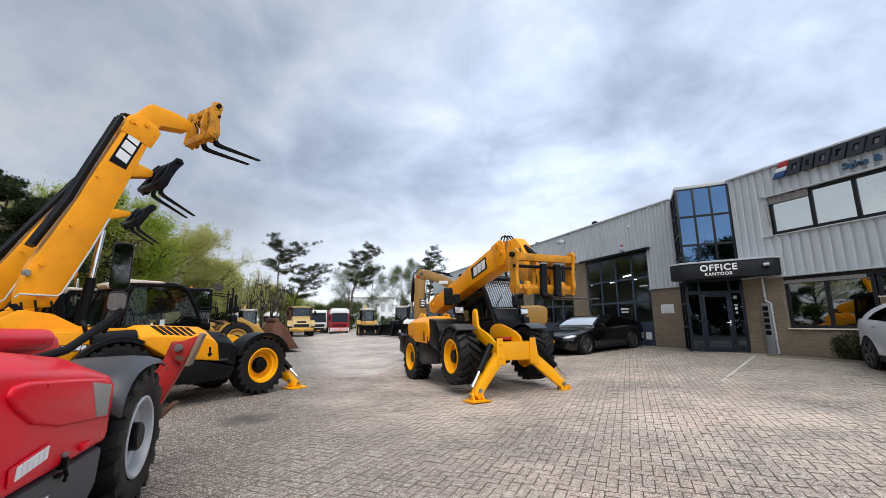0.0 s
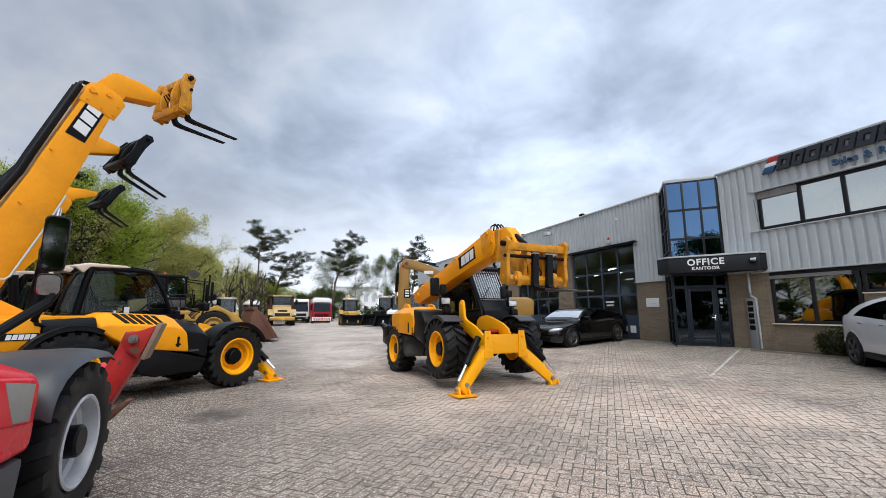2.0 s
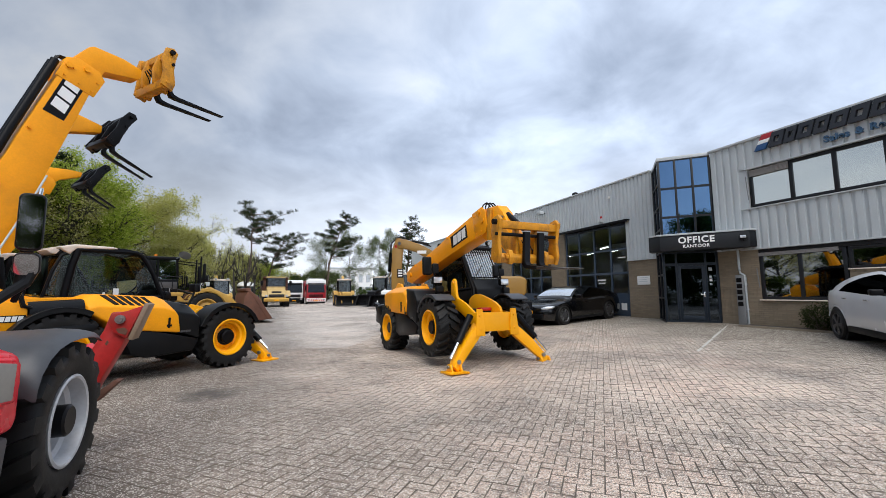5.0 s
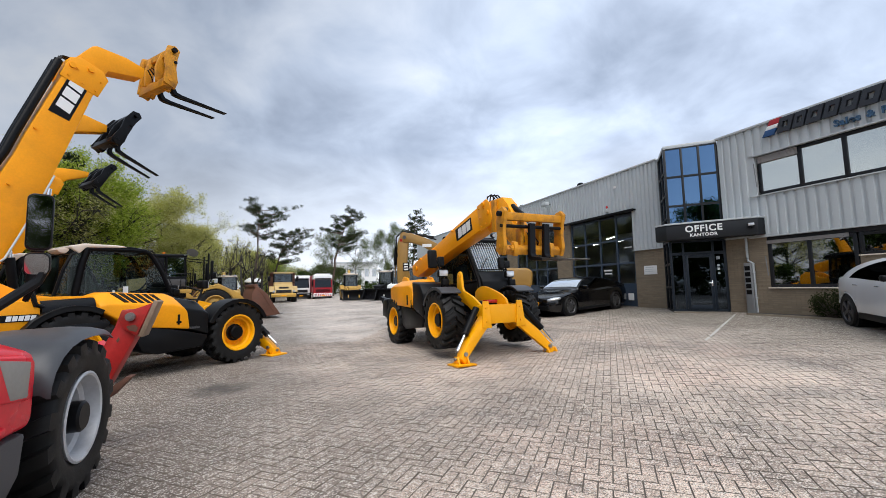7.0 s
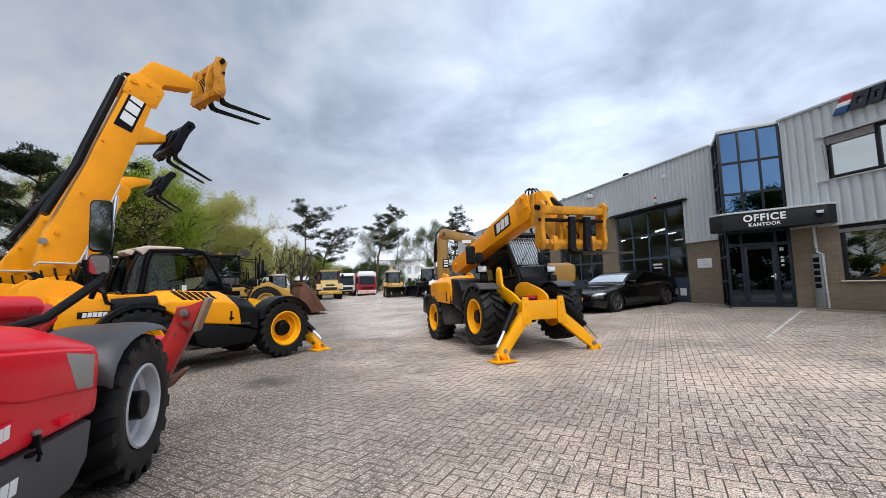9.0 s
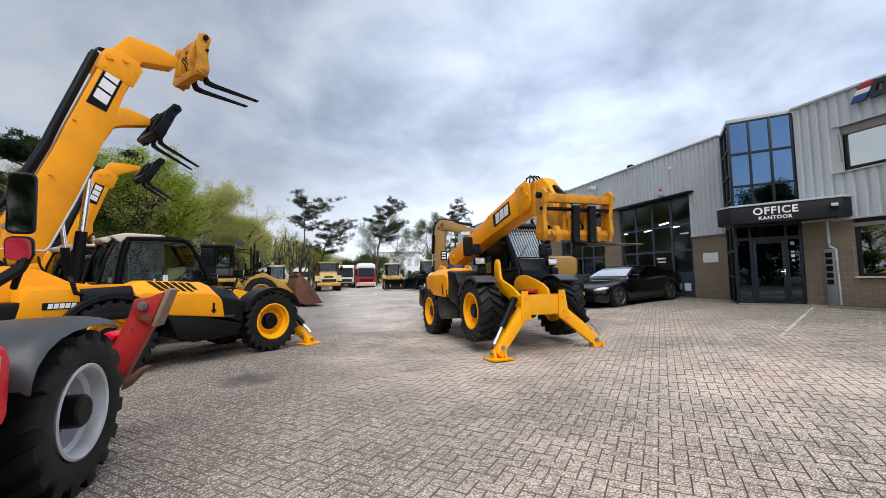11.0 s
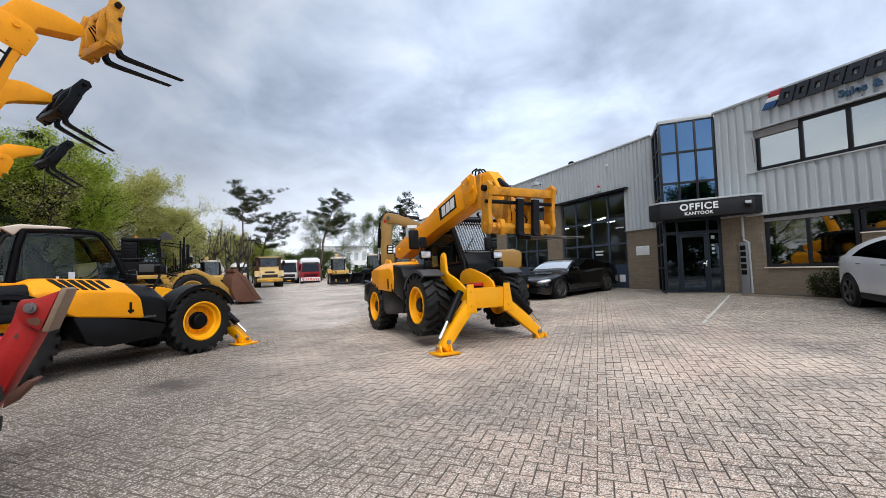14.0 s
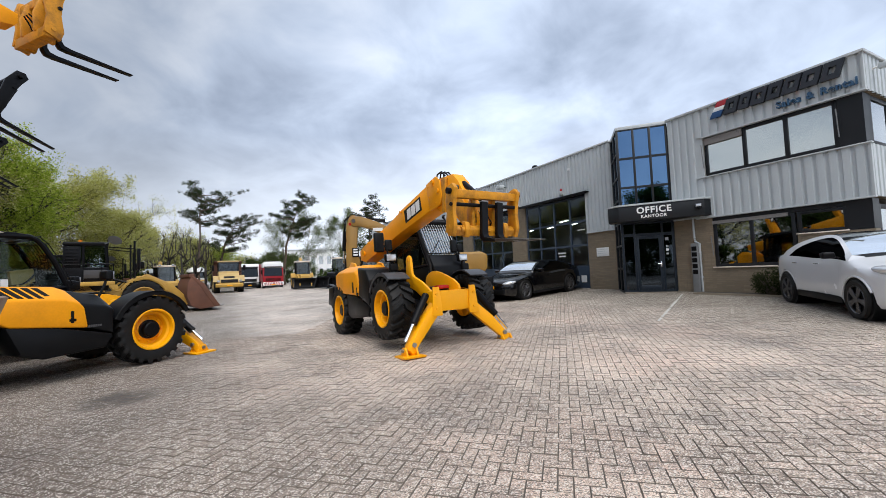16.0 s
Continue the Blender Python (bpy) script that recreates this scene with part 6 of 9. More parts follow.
    lt_ = part("latch", lt, BLACK, hood, "black rubber bonnet latch")
    part("latch_plate", box(bm_new(), -1.415, -1.365, -1.150, -1.125, 0.80, 0.825, 0.006), STEEL, lt_, "steel latch plate")
    hk = bm_new()
    box(hk, -1.20, -1.08, -1.150, -1.12, 0.78, 0.815, 0.008)
    part("tow_lug", hk, RED, hood, "small red lug")
    letter_plate(ob, pose(-1.73, -1.136, 0.865, 0, -6, 0), 0.34, 0.085, RED, SIGN_WHITE, 6)
    letter_plate(ob, pose(-1.62, -1.124, 0.60), 0.30, 0.10, GREY_PLASTIC, SIGN_WHITE, 4)
    bo = bm_new()
    rod(bo, (-3.4, -0.40, 1.50), (-0.15, -0.40, 1.42), 0.085, n=16)
    part("boom_tube", bo, RED, ob, "faded red boom side tube")
    tb = bm_new()
    prism(tb, [(-3.5, 1.20), (0.10, 1.15), (0.35, 1.30), (0.25, 1.44), (-3.5, 1.50)], -0.34, 0.05, 0.03)
    part("boom", tb, RED, ob)
    # stabiliser leg swung up sideways, ahead of the front wheel
    leg = bm_new()
    U = 0.90
    prism(leg, [(-0.62, 0.34), (-0.80, 0.34), (-0.97, 0.60), (-1.17, 1.04), (-1.21, 1.16), (-1.19, 1.33), (-1.06, 1.35), (-1.01, 1.18), (-0.90, 0.94), (-0.72, 0.58), (-0.56, 0.40)], 0.0, 0.20, 0.018, axis="x")
    st = part("stabiliser_leg", leg, RED_WORN, ob, "worn red stabiliser leg folded up", m=pose(U, 0, 0))
    ft = bm_new()
    prism(ft, [(-1.215, 1.085), (-1.255, 1.075), (-1.375, 1.42), (-1.335, 1.435)], -0.045, 0.17, 0.006, axis="x")
    part("foot_plate", ft, SCUFFED, st, "scuffed bare edge of the foot plate")
    for x_ in (-0.045, 0.145):
        hp = prism(bm_new(), [(-1.07, 1.33), (-1.05, 1.25), (-1.10, 1.16), (-1.205, 1.09), (-1.325, 1.41), (-1.20, 1.36)], x_, x_ + 0.022, 0.005, axis="x")
        part("head_plate", hp, RED_WORN, st, "worn red cheek plate of the folded foot")
    part("lug_hole", prism(bm_new(), [(-1.12, 1.19), (-1.14, 1.15), (-1.20, 1.13), (-1.215, 1.17), (-1.19, 1.20)], -0.049, -0.044, axis="x"), RUST, st, "rusty gap in the cheek plate", angle=None)
    part("lug_hole", prism(bm_new(), [(-1.03, 1.05), (-1.045, 1.03), (-1.06, 1.06), (-1.05, 1.085)], -0.004, 0.001, axis="x"), RUST, st, "rusty hole in the leg", angle=None)
    bk_ = bm_new()
    prism(bk_, [(-0.80, 1.0), (-0.84, 0.89), (-0.92, 1.0), (-0.87, 1.05)], -0.02, 0.20, 0.01, axis="x")
    part("bracket", bk_, RED, st, "red bracket on the leg")
    lw_ = bm_new()
    prism(lw_, [(-0.98, 0.50), (-1.02, 0.52), (-1.17, 0.69), (-1.13, 0.70), (-1.0, 0.60)], -0.02, 0.14, 0.006, axis="x")
    part("lower_plate", lw_, RUST, st, "rusty lower plate end")
    bt = bm_new()
    rod(bt, (-0.070, -1.15, 1.28), (-0.04, -1.15, 1.28), 0.042, n=18)
    rod(bt, (-0.085, -1.15, 1.28), (-0.06, -1.15, 1.28), 0.024, n=6)
    part("bolt", bt, STEEL, st, "steel pivot bolt")
    ms = bm_new()
    tube(ms, [(-0.95, -0.62, 1.28), (-0.72, -0.80, 1.36), (-0.52, -1.00, 1.60), (-0.50, -1.03, 1.70)], 0.032, 8)
    tube(ms, [(-0.46, -0.98, 1.62), (-0.40, -0.92, 1.55), (-0.36, -0.88, 1.48)], 0.02, 6)
    mo = part("mirror_stalk", ms, BLACK_PLASTIC, ob, "black mirror stalk")
    for z0, z1 in ((1.645, 1.79), (1.81, 2.19)):
        hh = (z1 - z0) / 2
        mm_ = pose(-0.55, -1.005, (z0 + z1) / 2, 0, (-1.5 if hh > 0.1 else -13), 17)
        mb = bm_new()
        hw_ = 0.066
        rr_ = min(hh, hw_) * 0.55
        rim_ = [(sx * (hw_ - rr_) + rr_ * math.cos(a), sz * (hh - rr_) + rr_ * math.sin(a)) for sx, sz, q0 in ((1, 1, 0), (-1, 1, 90), (-1, -1, 180), (1, -1, 270)) for a in [radians(q0 + 18 * j) for j in range(6)]]
        prism(mb, rim_, 0.0, 0.05, 0.012, 2, axis="x")
        mm = part("mirror", mb, BLACK_PLASTIC, mo, m=mm_)
        part("mirror_glass", prism(bm_new(), [(u * 0.87, v * 0.93) for u, v in rim_], -0.004, 0.002, axis="x"), MIRROR, mm, angle=None)
    return ob


red_handler()

# ---- cars ----
RIM_GREY = mat("grey_alloy", (0.11, 0.11, 0.115), 0.3, metal=0.8, vary=0.08, scale=6, grain=40, bump=0.0)


def smooth_interp(x, xs, ys):
    """Monotone-ish smooth interpolation through control points."""
    i = int(np.clip(np.searchsorted(xs, x) - 1, 0, len(xs) - 2))
    t = (x - xs[i]) / (xs[i + 1] - xs[i])
    t = min(max(t, 0.0), 1.0)
    def slope(k):
        if k <= 0 or k >= len(xs) - 1:
            return 0.0 if k <= 0 else (ys[-1] - ys[-2]) / (xs[-1] - xs[-2])
        return 0.5 * ((ys[k + 1] - ys[k]) / (xs[k + 1] - xs[k]) + (ys[k] - ys[k - 1]) / (xs[k] - xs[k - 1]))
    d = xs[i + 1] - xs[i]
    h00, h10, h01, h11 = 2 * t**3 - 3 * t**2 + 1, t**3 - 2 * t**2 + t, -2 * t**3 + 3 * t**2, t**3 - t**2
    return h00 * ys[i] + h10 * d * slope(i) + h01 * ys[i + 1] + h11 * d * slope(i + 1)


def car(name, m, label, paint, q):
    """A car: x forward, origin on the ground at the middle. q: side outline and sizes."""
    ob = thing(name, m, label, "car", "parked cars")
    L, W, WB, R = q["length"], q["width"], q["wheelbase"], q["wheel"]
    x0, x1 = q.get("tail", -L / 2), L / 2
    axf, axr = q["front_axle"], q["front_axle"] - WB
    tx, tz = zip(*q["top"])
    bx, bz = zip(*q["belt"])
    wx, ww = zip(*q["plan"])
    gx0, gx1, gt0, gt1 = q["glass"]       # base rear, base front, top rear, top front
    n = 84
    rows = []
    for k in range(n + 1):
        x = x0 + (x1 - x0) * k / n
        top = smooth_interp(x, tx, tz); belt = min(smooth_interp(x, bx, bz), top - 0.012)
        hw = W / 2 * smooth_interp(x, wx, ww)
        sill = q["sill"]
        if x > x1 - 0.35:
            sill += 0.10 * ((x - x1 + 0.35) / 0.35) ** 2
        if x < x0 + 0.5:
            sill += 0.16 * ((x0 + 0.5 - x) / 0.5) ** 2
        arch = 0.0
        for ax in (axf, axr):
            dx = abs(x - ax)
            if dx < R + 0.075:
                arch = max(arch, R - 0.02 + math.sqrt((R + 0.075) ** 2 - dx * dx))
        b0 = max(sill, arch)
        b0 = min(b0, belt - 0.10)
        th = max(top - belt, 0.0)
        hw_t = hw - min(0.30, 0.50 * th) - 0.02
        zm = b0 + (belt - b0) * 0.45
        ring = [(hw * 0.93, b0), (hw * 0.985, b0 + (belt - b0) * 0.12), (hw, zm), (hw * 0.985, b0 + (belt - b0) * 0.85), (hw * 0.955, belt)]
        if th > 0.16:
            # the window's upper edge, on the straight side between belt and roof rail
            f = 1.0
            if q.get("light_top"):
                f = min(1.0, max(0.06, (smooth_interp(x, *zip(*q["light_top"])) - belt - 0.02) / max(top - 0.09 - belt, 0.01)))
            ring += [(hw * 0.945, belt + 0.02), (hw * 0.945 + (hw_t + 0.03 - hw * 0.945) * f, belt + 0.02 + (top - 0.09 - belt) * f), (hw_t * 0.955, top - 0.022), (hw_t * 0.5, top - 0.002), (0.0, top)]
        else:
            ring += [(hw * 0.93, belt + th * 0.25), (hw * 0.86, belt + th * 0.55), (hw * 0.70, belt + th * 0.82), (hw * 0.4, belt + th * 0.96), (0.0, top)]
        rows.append((x, ring, th))
    body, glz = bmesh.new(), bmesh.new()

    def skin(bm, face_ok):
        for s in (-1, 1):
            vs = [[bm.verts.new((x, s * y, z)) for y, z in ring] for x, ring, _ in rows]
            for i in range(n):
                for j in range(9):
                    if face_ok(i, j):
                        bm.faces.new((vs[i][j], vs[i + 1][j], vs[i + 1][j + 1], vs[i][j + 1]))
        bmesh.ops.delete(bm, geom=[v for v in bm.verts if not v.link_faces], context="VERTS")

    def is_glass(i, j):
        xm = (rows[i][0] + rows[i + 1][0]) / 2
        if rows[i][2] < 0.16 or rows[i + 1][2] < 0.16:
            return False
        if j == 5:
            pill = any(abs(xm - p) < 0.045 for p in q["pillars"])
            f0 = gx0 + q.get("c_post", 0.50); f1 = gx1 - q.get("a_post", 0.16)
            return f0 < xm < f1 and not pill
        if j in (7, 8):
            return xm > gt1 or xm < gt0
        return False
    def is_screen(i, j):
        return j in (7, 8) and (rows[i][0] + rows[i + 1][0]) / 2 > gt1
    def is_roof(i, j):
        xm = (rows[i][0] + rows[i + 1][0]) / 2
        return bool(q.get("dark_roof")) and j in (7, 8) and gt0 + 0.1 < xm < gt1 and not is_glass(i, j)
    def is_cowl(i, j):
        xm = (rows[i][0] + rows[i + 1][0]) / 2
        return j >= 7 and gx1 - 0.10 < xm < gx1 + 0.03 and not is_glass(i, j)
    skin(body, lambda i, j: not is_glass(i, j) and not is_roof(i, j) and not is_cowl(i, j))
    cwl = bmesh.new()
    skin(cwl, is_cowl)
    part("cowl", cwl, BLACK_PLASTIC, ob, "black wiper cowl", angle=30)
    if q.get("dark_roof"):
        rfb = bmesh.new()
        skin(rfb, is_roof)
        part("roof_panel", rfb, CAR_BLACK, ob, "glossy black glass roof panel", angle=30)
    skin(glz, lambda i, j: is_glass(i, j) and not is_screen(i, j))
    scr = bmesh.new()
    skin(scr, lambda i, j: is_glass(i, j) and is_screen(i, j))
    for k in (0, n):
        x, ring, _ = rows[k]
        pts = [(x, y, z) for y, z in ring] + [(x, -y, z) for y, z in reversed(ring[:-1])]
        body.faces.new([body.verts.new(p) for p in pts])
    part("body", body, paint, ob, q.get("body_label", ""), angle=32)
    part("side_glazing", glz, GLASS_CAR, ob, "dark tinted side windows", angle=30)
    part("windscreen", scr, GLASS_SCREEN, ob, "bright reflecting windscreen", angle=30)
    tub = bm_new()
    box(tub, x0 + 0.25, x1 - 0.25, -W / 2 + 0.20, W / 2 - 0.20, q["sill"] + 0.02, q["sill"] + 0.36, 0.03)
    for ax in (axf, axr):
        rod(tub, (ax, -W / 2 + 0.06, R), (ax, W / 2 - 0.06, R), R + 0.07, n=28)
    part("underbody", tub, BLACK_PLASTIC, ob)
    ins = bm_new()
    for xx in (-0.2, -1.05):
        for yy in (-0.38, 0.38):
            box(ins, xx - 0.10, xx + 0.05, yy - 0.24, yy + 0.24, 0.55, q["height"] - 0.32, 0.05, 2)
    part("seats", ins, BLACK_PLASTIC, ob)
    # wheels
    for ax in (axf, axr):
        for s in (-1, 1):
            wo = new("wheel"); wo.parent = ob; wo.matrix_basis = pose(ax, s * (W / 2 - 0.13), R, 0, 9, 0 if s < 0 else 180); wo.empty_display_size = 0.1
            b = bm_new()
            lathe(b, [(R * 0.70, -0.115), (R * 0.76, -0.128), (R * 0.93, -0.128), (R * 0.985, -0.10), (R, -0.06), (R, 0.09), (R * 0.93, 0.12), (R * 0.70, 0.115)], 36)
            for f in list(b.faces):
                if len(f.verts) > 4:
                    b.faces.remove(f)
            part("tyre", b, RUBBER, wo)
            b = bm_new()
            lathe(b, [(R * 0.71, -0.118), (R * 0.70, -0.125), (R * 0.66, -0.110), (R * 0.63, -0.02), (R * 0.60, 0.08)], 36)
            for f in list(b.faces):
                if len(f.verts) > 4:
                    b.faces.remove(f)
            ns = 5 if q.get("spokes", 5) == 5 else 10
            for k in range(ns):
                a = k * math.tau / ns
                for da in ((-0.13, 0.13) if ns == 5 else (0.0,)):
                    t = bmesh.new()
                    box(t, R * 0.12, R * 0.68, -0.118, -0.085, -0.028, 0.028, 0.006, 1)
                    merge(b, t, pose(0, 0, 0, 0, math.degrees(a + da), 0))
            rod(b, (0, -0.122, 0), (0, -0.07, 0), R * 0.17, n=16)
            part("rim", b, q["rim"], wo, q.get("rim_label", ""))
            b = bm_new()
            rod(b, (0, -0.070, 0), (0, -0.045, 0), R * 0.52, n=24)
            part("brake_disc", b, STEEL, wo)
    if q.get("flare"):
        for ax in (axf, axr):
            for s in (-1, 1):
                fl_ = bm_new()
                yf = s * (W / 2 - 0.045)
                tube(fl_, [(ax + (R + 0.085) * math.cos(a_), yf + s * 0.012 * math.sin(a_), R - 0.02 + (R + 0.085) * math.sin(a_)) for a_ in [radians(24 + 132 * k / 20) for k in range(21)]], 0.022, 8)
                part("wheel_arch", fl_, paint, ob, "flared wheel arch lip")
    # lamps, mirrors, handles, grille, plate
    for s in (-1, 1):
        zb = q["lamp_z"]
        hl = bm_new()
        xa = x1 - 0.22
        t = bmesh.new(); bmesh.ops.create_uvsphere(t, u_segments=20, v_segments=12, radius=1.0)
        merge(hl, t, pose(xa - 0.06, s * W * 0.385, zb + 0.065, 0, 8, -s * 38) @ Matrix.Diagonal((0.27, 0.13, q.get("lamp_h", 0.085), 1)))
        part("headlight", hl, LAMP_GLASS, ob, "clear headlight")
        tl = bm_new()
        box(tl, x0 + 0.03, x0 + 0.16, s * W * 0.10 if s > 0 else -W * 0.30, s * W * 0.30 if s > 0 else -W * 0.10, q["tail_z"], q["tail_z"] + 0.09, 0.02)
        part("tail_light", tl, RED_LENS, ob, "red tail light")
        mr_ = bm_new()
        xm_, zm_ = q["mirror"]
        tube(mr_, [(xm_, s * W * 0.44, zm_ - 0.02), (xm_, s * (W / 2 + 0.06), zm_ + 0.02)], 0.02, 6)
        t = bmesh.new(); box(t, xm_ - 0.05, xm_ + 0.09, -0.11, 0.11, -0.055, 0.075, 0.035, 3)
        merge(mr_, t, pose(0, s * (W / 2 + 0.12), zm_ + 0.04))
        part("mirror", mr_, q.get("mirror_paint", paint), ob)
        for xh in q["handles"]:
            hb = bm_new()
            box(hb, xh - 0.10, xh + 0.10, s * (W / 2 - 0.012) - 0.018, s * (W / 2 - 0.012) + 0.018, q["handle_z"] - 0.012, q["handle_z"] + 0.012, 0.008)
            part("handle", hb, q.get("handle_paint", paint), ob)
        sk = bm_new()
        box(sk, axr + R + 0.1, axf - R - 0.1, s * (W / 2 - 0.045) - 0.02, s * (W / 2 - 0.045) + 0.02, q["sill"] - 0.02, q["sill"] + q.get("trim_h", 0.09), 0.015)
        part("sill_trim", sk, BLACK_PLASTIC, ob)
    gr = bm_new()
    box(gr, x1 - 0.10, x1 + 0.006, -W * 0.36, W * 0.36, 0.28, 0.46, 0.02)
    part("grille", gr, BLACK_PLASTIC, ob, "dark lower grille")
    pl = bm_new()
    box(pl, x1 + 0.004, x1 + 0.016, -0.26, 0.26, 0.47, 0.58, 0.004)
    part("plate", pl, SIGN_WHITE if not q.get("yellow_plate", True) else YELLOW_NEW, ob, "plain number plate")
    return ob


car("saloon_car", pose(12.08, 14.40, ground_z(12.08), 0.5, 2.2, 193.5), "black low sports saloon parked nose out at the hall gate", CAR_BLACK, dict(
    length=5.02, width=1.93, height=1.42, wheelbase=2.95, wheel=0.355, front_axle=1.55, sill=0.19, spokes=10, rim=RIM_GREY, rim_label="dark multi-spoke rim",
    top=((-2.51, 0.93), (-2.42, 1.00), (-2.0, 1.10), (-1.45, 1.24), (-0.8, 1.375), (-0.2, 1.42), (0.25, 1.39), (0.7, 1.22), (1.15, 0.98), (1.6, 0.90), (2.1, 0.80), (2.4, 0.70), (2.51, 0.58)),
    belt=((-2.51, 0.78), (-2.2, 0.92), (-1.4, 0.95), (0.0, 0.93), (1.1, 0.90), (1.7, 0.80), (2.3, 0.66), (2.51, 0.50)),
    plan=((-2.51, 0.78), (-2.3, 0.90), (-1.6, 1.0), (-0.5, 0.975), (0.5, 0.97), (1.5, 0.99), (2.1, 0.92), (2.4, 0.78), (2.51, 0.62)),
    glass=(-1.95, 1.15, -0.75, 0.35), pillars=(), c_post=0.30, lamp_z=0.60, lamp_h=0.07, tail_z=0.86, mirror=(0.72, 0.98), handles=(0.02, -0.95), handle_z=0.80))
car("suv_car", pose(12.84, 4.60, ground_z(12.84), 1.6, 1.6, 223.5) @ Matrix.Diagonal((0.93, 0.93, 0.93, 1)), "silver coupe-roofed off-road car parked beside the office", CAR_SILVER, dict(
    length=4.93, tail=-2.28, width=1.98, height=1.69, wheelbase=2.82, wheel=0.385, front_axle=1.52, sill=0.27, trim_h=0.13, spokes=5, rim=RIM_GREY, rim_label="dark five-spoke rim", handle_paint=CHROME, mirror_paint=BLACK,
    top=((-2.28, 0.96), (-2.22, 1.10), (-1.98, 1.20), (-1.6, 1.31), (-0.95, 1.55), (-0.3, 1.67), (0.25, 1.69), (0.62, 1.62), (0.95, 1.46), (1.36, 1.22), (1.6, 1.14), (2.0, 1.06), (2.3, 0.94), (2.465, 0.78)),
    belt=((-2.28, 0.92), (-2.1, 1.10), (-1.4, 1.19), (0.0, 1.15), (1.1, 1.12), (1.7, 1.01), (2.3, 0.84), (2.465, 0.64)),
    plan=((-2.28, 0.60), (-2.2, 0.76), (-2.0, 0.88), (-1.4, 1.0), (-0.5, 0.975), (0.5, 0.97), (1.5, 0.99), (2.05, 0.93), (2.35, 0.80), (2.465, 0.66)),
    light_top=((-2.28, 1.10), (-1.12, 1.21), (-0.92, 1.36), (-0.5, 1.51), (-0.1, 1.58), (0.3, 1.61), (0.75, 1.56), (1.0, 1.43), (1.22, 1.15), (2.4, 0.9)),
    glass=(-1.10, 1.34, -1.35, 0.46), pillars=(), a_post=0.11, c_post=0.0, dark_roof=True, flare=True, lamp_z=0.90, tail_z=0.92, mirror=(0.98, 1.20), handles=(0.24, -0.74), handle_z=1.05))

# ---- machines further back in the yard ----


def cab_box(parent, x0, x1, y0, y1, z0, z1, zw, material, roof_mat, lean=0.12, pane_glass=None):
    """A machine cab: corner posts, glazing, lower body, roof; zw: height of the window base."""
    cab = new("cab"); cab.parent = parent; cab.empty_display_size = 0.1
    cab["label"] = "glazed cab with dark posts"
    b = bm_new()
    box(b, x0, x1, y0, y1, z0, zw, 0.03)
    part("lower_body", b, material, cab)
    for x, dx in ((x0 + 0.04, 0.05), (x1 - 0.04, -lean)):
        for y in (y0 + 0.04, y1 - 0.04):
            part("post", tube(bm_new(), [(x, y, zw), (x + dx, y, z1)], 0.065, 6), BLACK, cab)
    part("post", tube(bm_new(), [((x0 + x1) / 2 - 0.1, y0 + 0.04, zw), ((x0 + x1) / 2 - 0.1, y0 + 0.04, z1)], 0.05, 6), BLACK, cab)
    b = bm_new()
    box(b, x0 + 0.0, x1 - lean + 0.06, y0 - 0.04, y1 + 0.04, z1, z1 + 0.16, 0.05)
    part("roof", b, roof_mat, cab)
    for q in ([(x1 - 0.04, y0 + 0.06, zw), (x1 - 0.04, y1 - 0.06, zw), (x1 - 0.04 - lean, y1 - 0.06, z1), (x1 - 0.04 - lean, y0 + 0.06, z1)],
              [(x0 + 0.06, y0 + 0.04, zw), (x1 - 0.06, y0 + 0.04, zw), (x1 - 0.06 - lean, y0 + 0.04, z1), (x0 + 0.1, y0 + 0.04, z1)],
              [(x0 + 0.06, y1 - 0.04, zw), (x1 - 0.06, y1 - 0.04, zw), (x1 - 0.06 - lean, y1 - 0.04, z1), (x0 + 0.1, y1 - 0.04, z1)],
              [(x0 + 0.04, y0 + 0.06, zw), (x0 + 0.04, y1 - 0.06, zw), (x0 + 0.09, y1 - 0.06, z1), (x0 + 0.09, y0 + 0.06, z1)]):
        t = bm_new(); t.faces.new([t.verts.new(v) for v in q]); bmesh.ops.solidify(t, geom=list(t.faces), thickness=0.006)
        part("pane", t, pane_glass or GLASS_MACHINE, cab, angle=None, shadow=False)
    b = bm_new()
    box(b, x0 + 0.25, x0 + 0.75, (y0 + y1) / 2 - 0.25, (y0 + y1) / 2 + 0.25, z0, zw + 0.05, 0.04)
    box(b, x0 + 0.22, x0 + 0.36, (y0 + y1) / 2 - 0.25, (y0 + y1) / 2 + 0.25, zw, zw + 0.6, 0.04)
    part("seat", b, BLACK_PLASTIC, cab)
    return cab


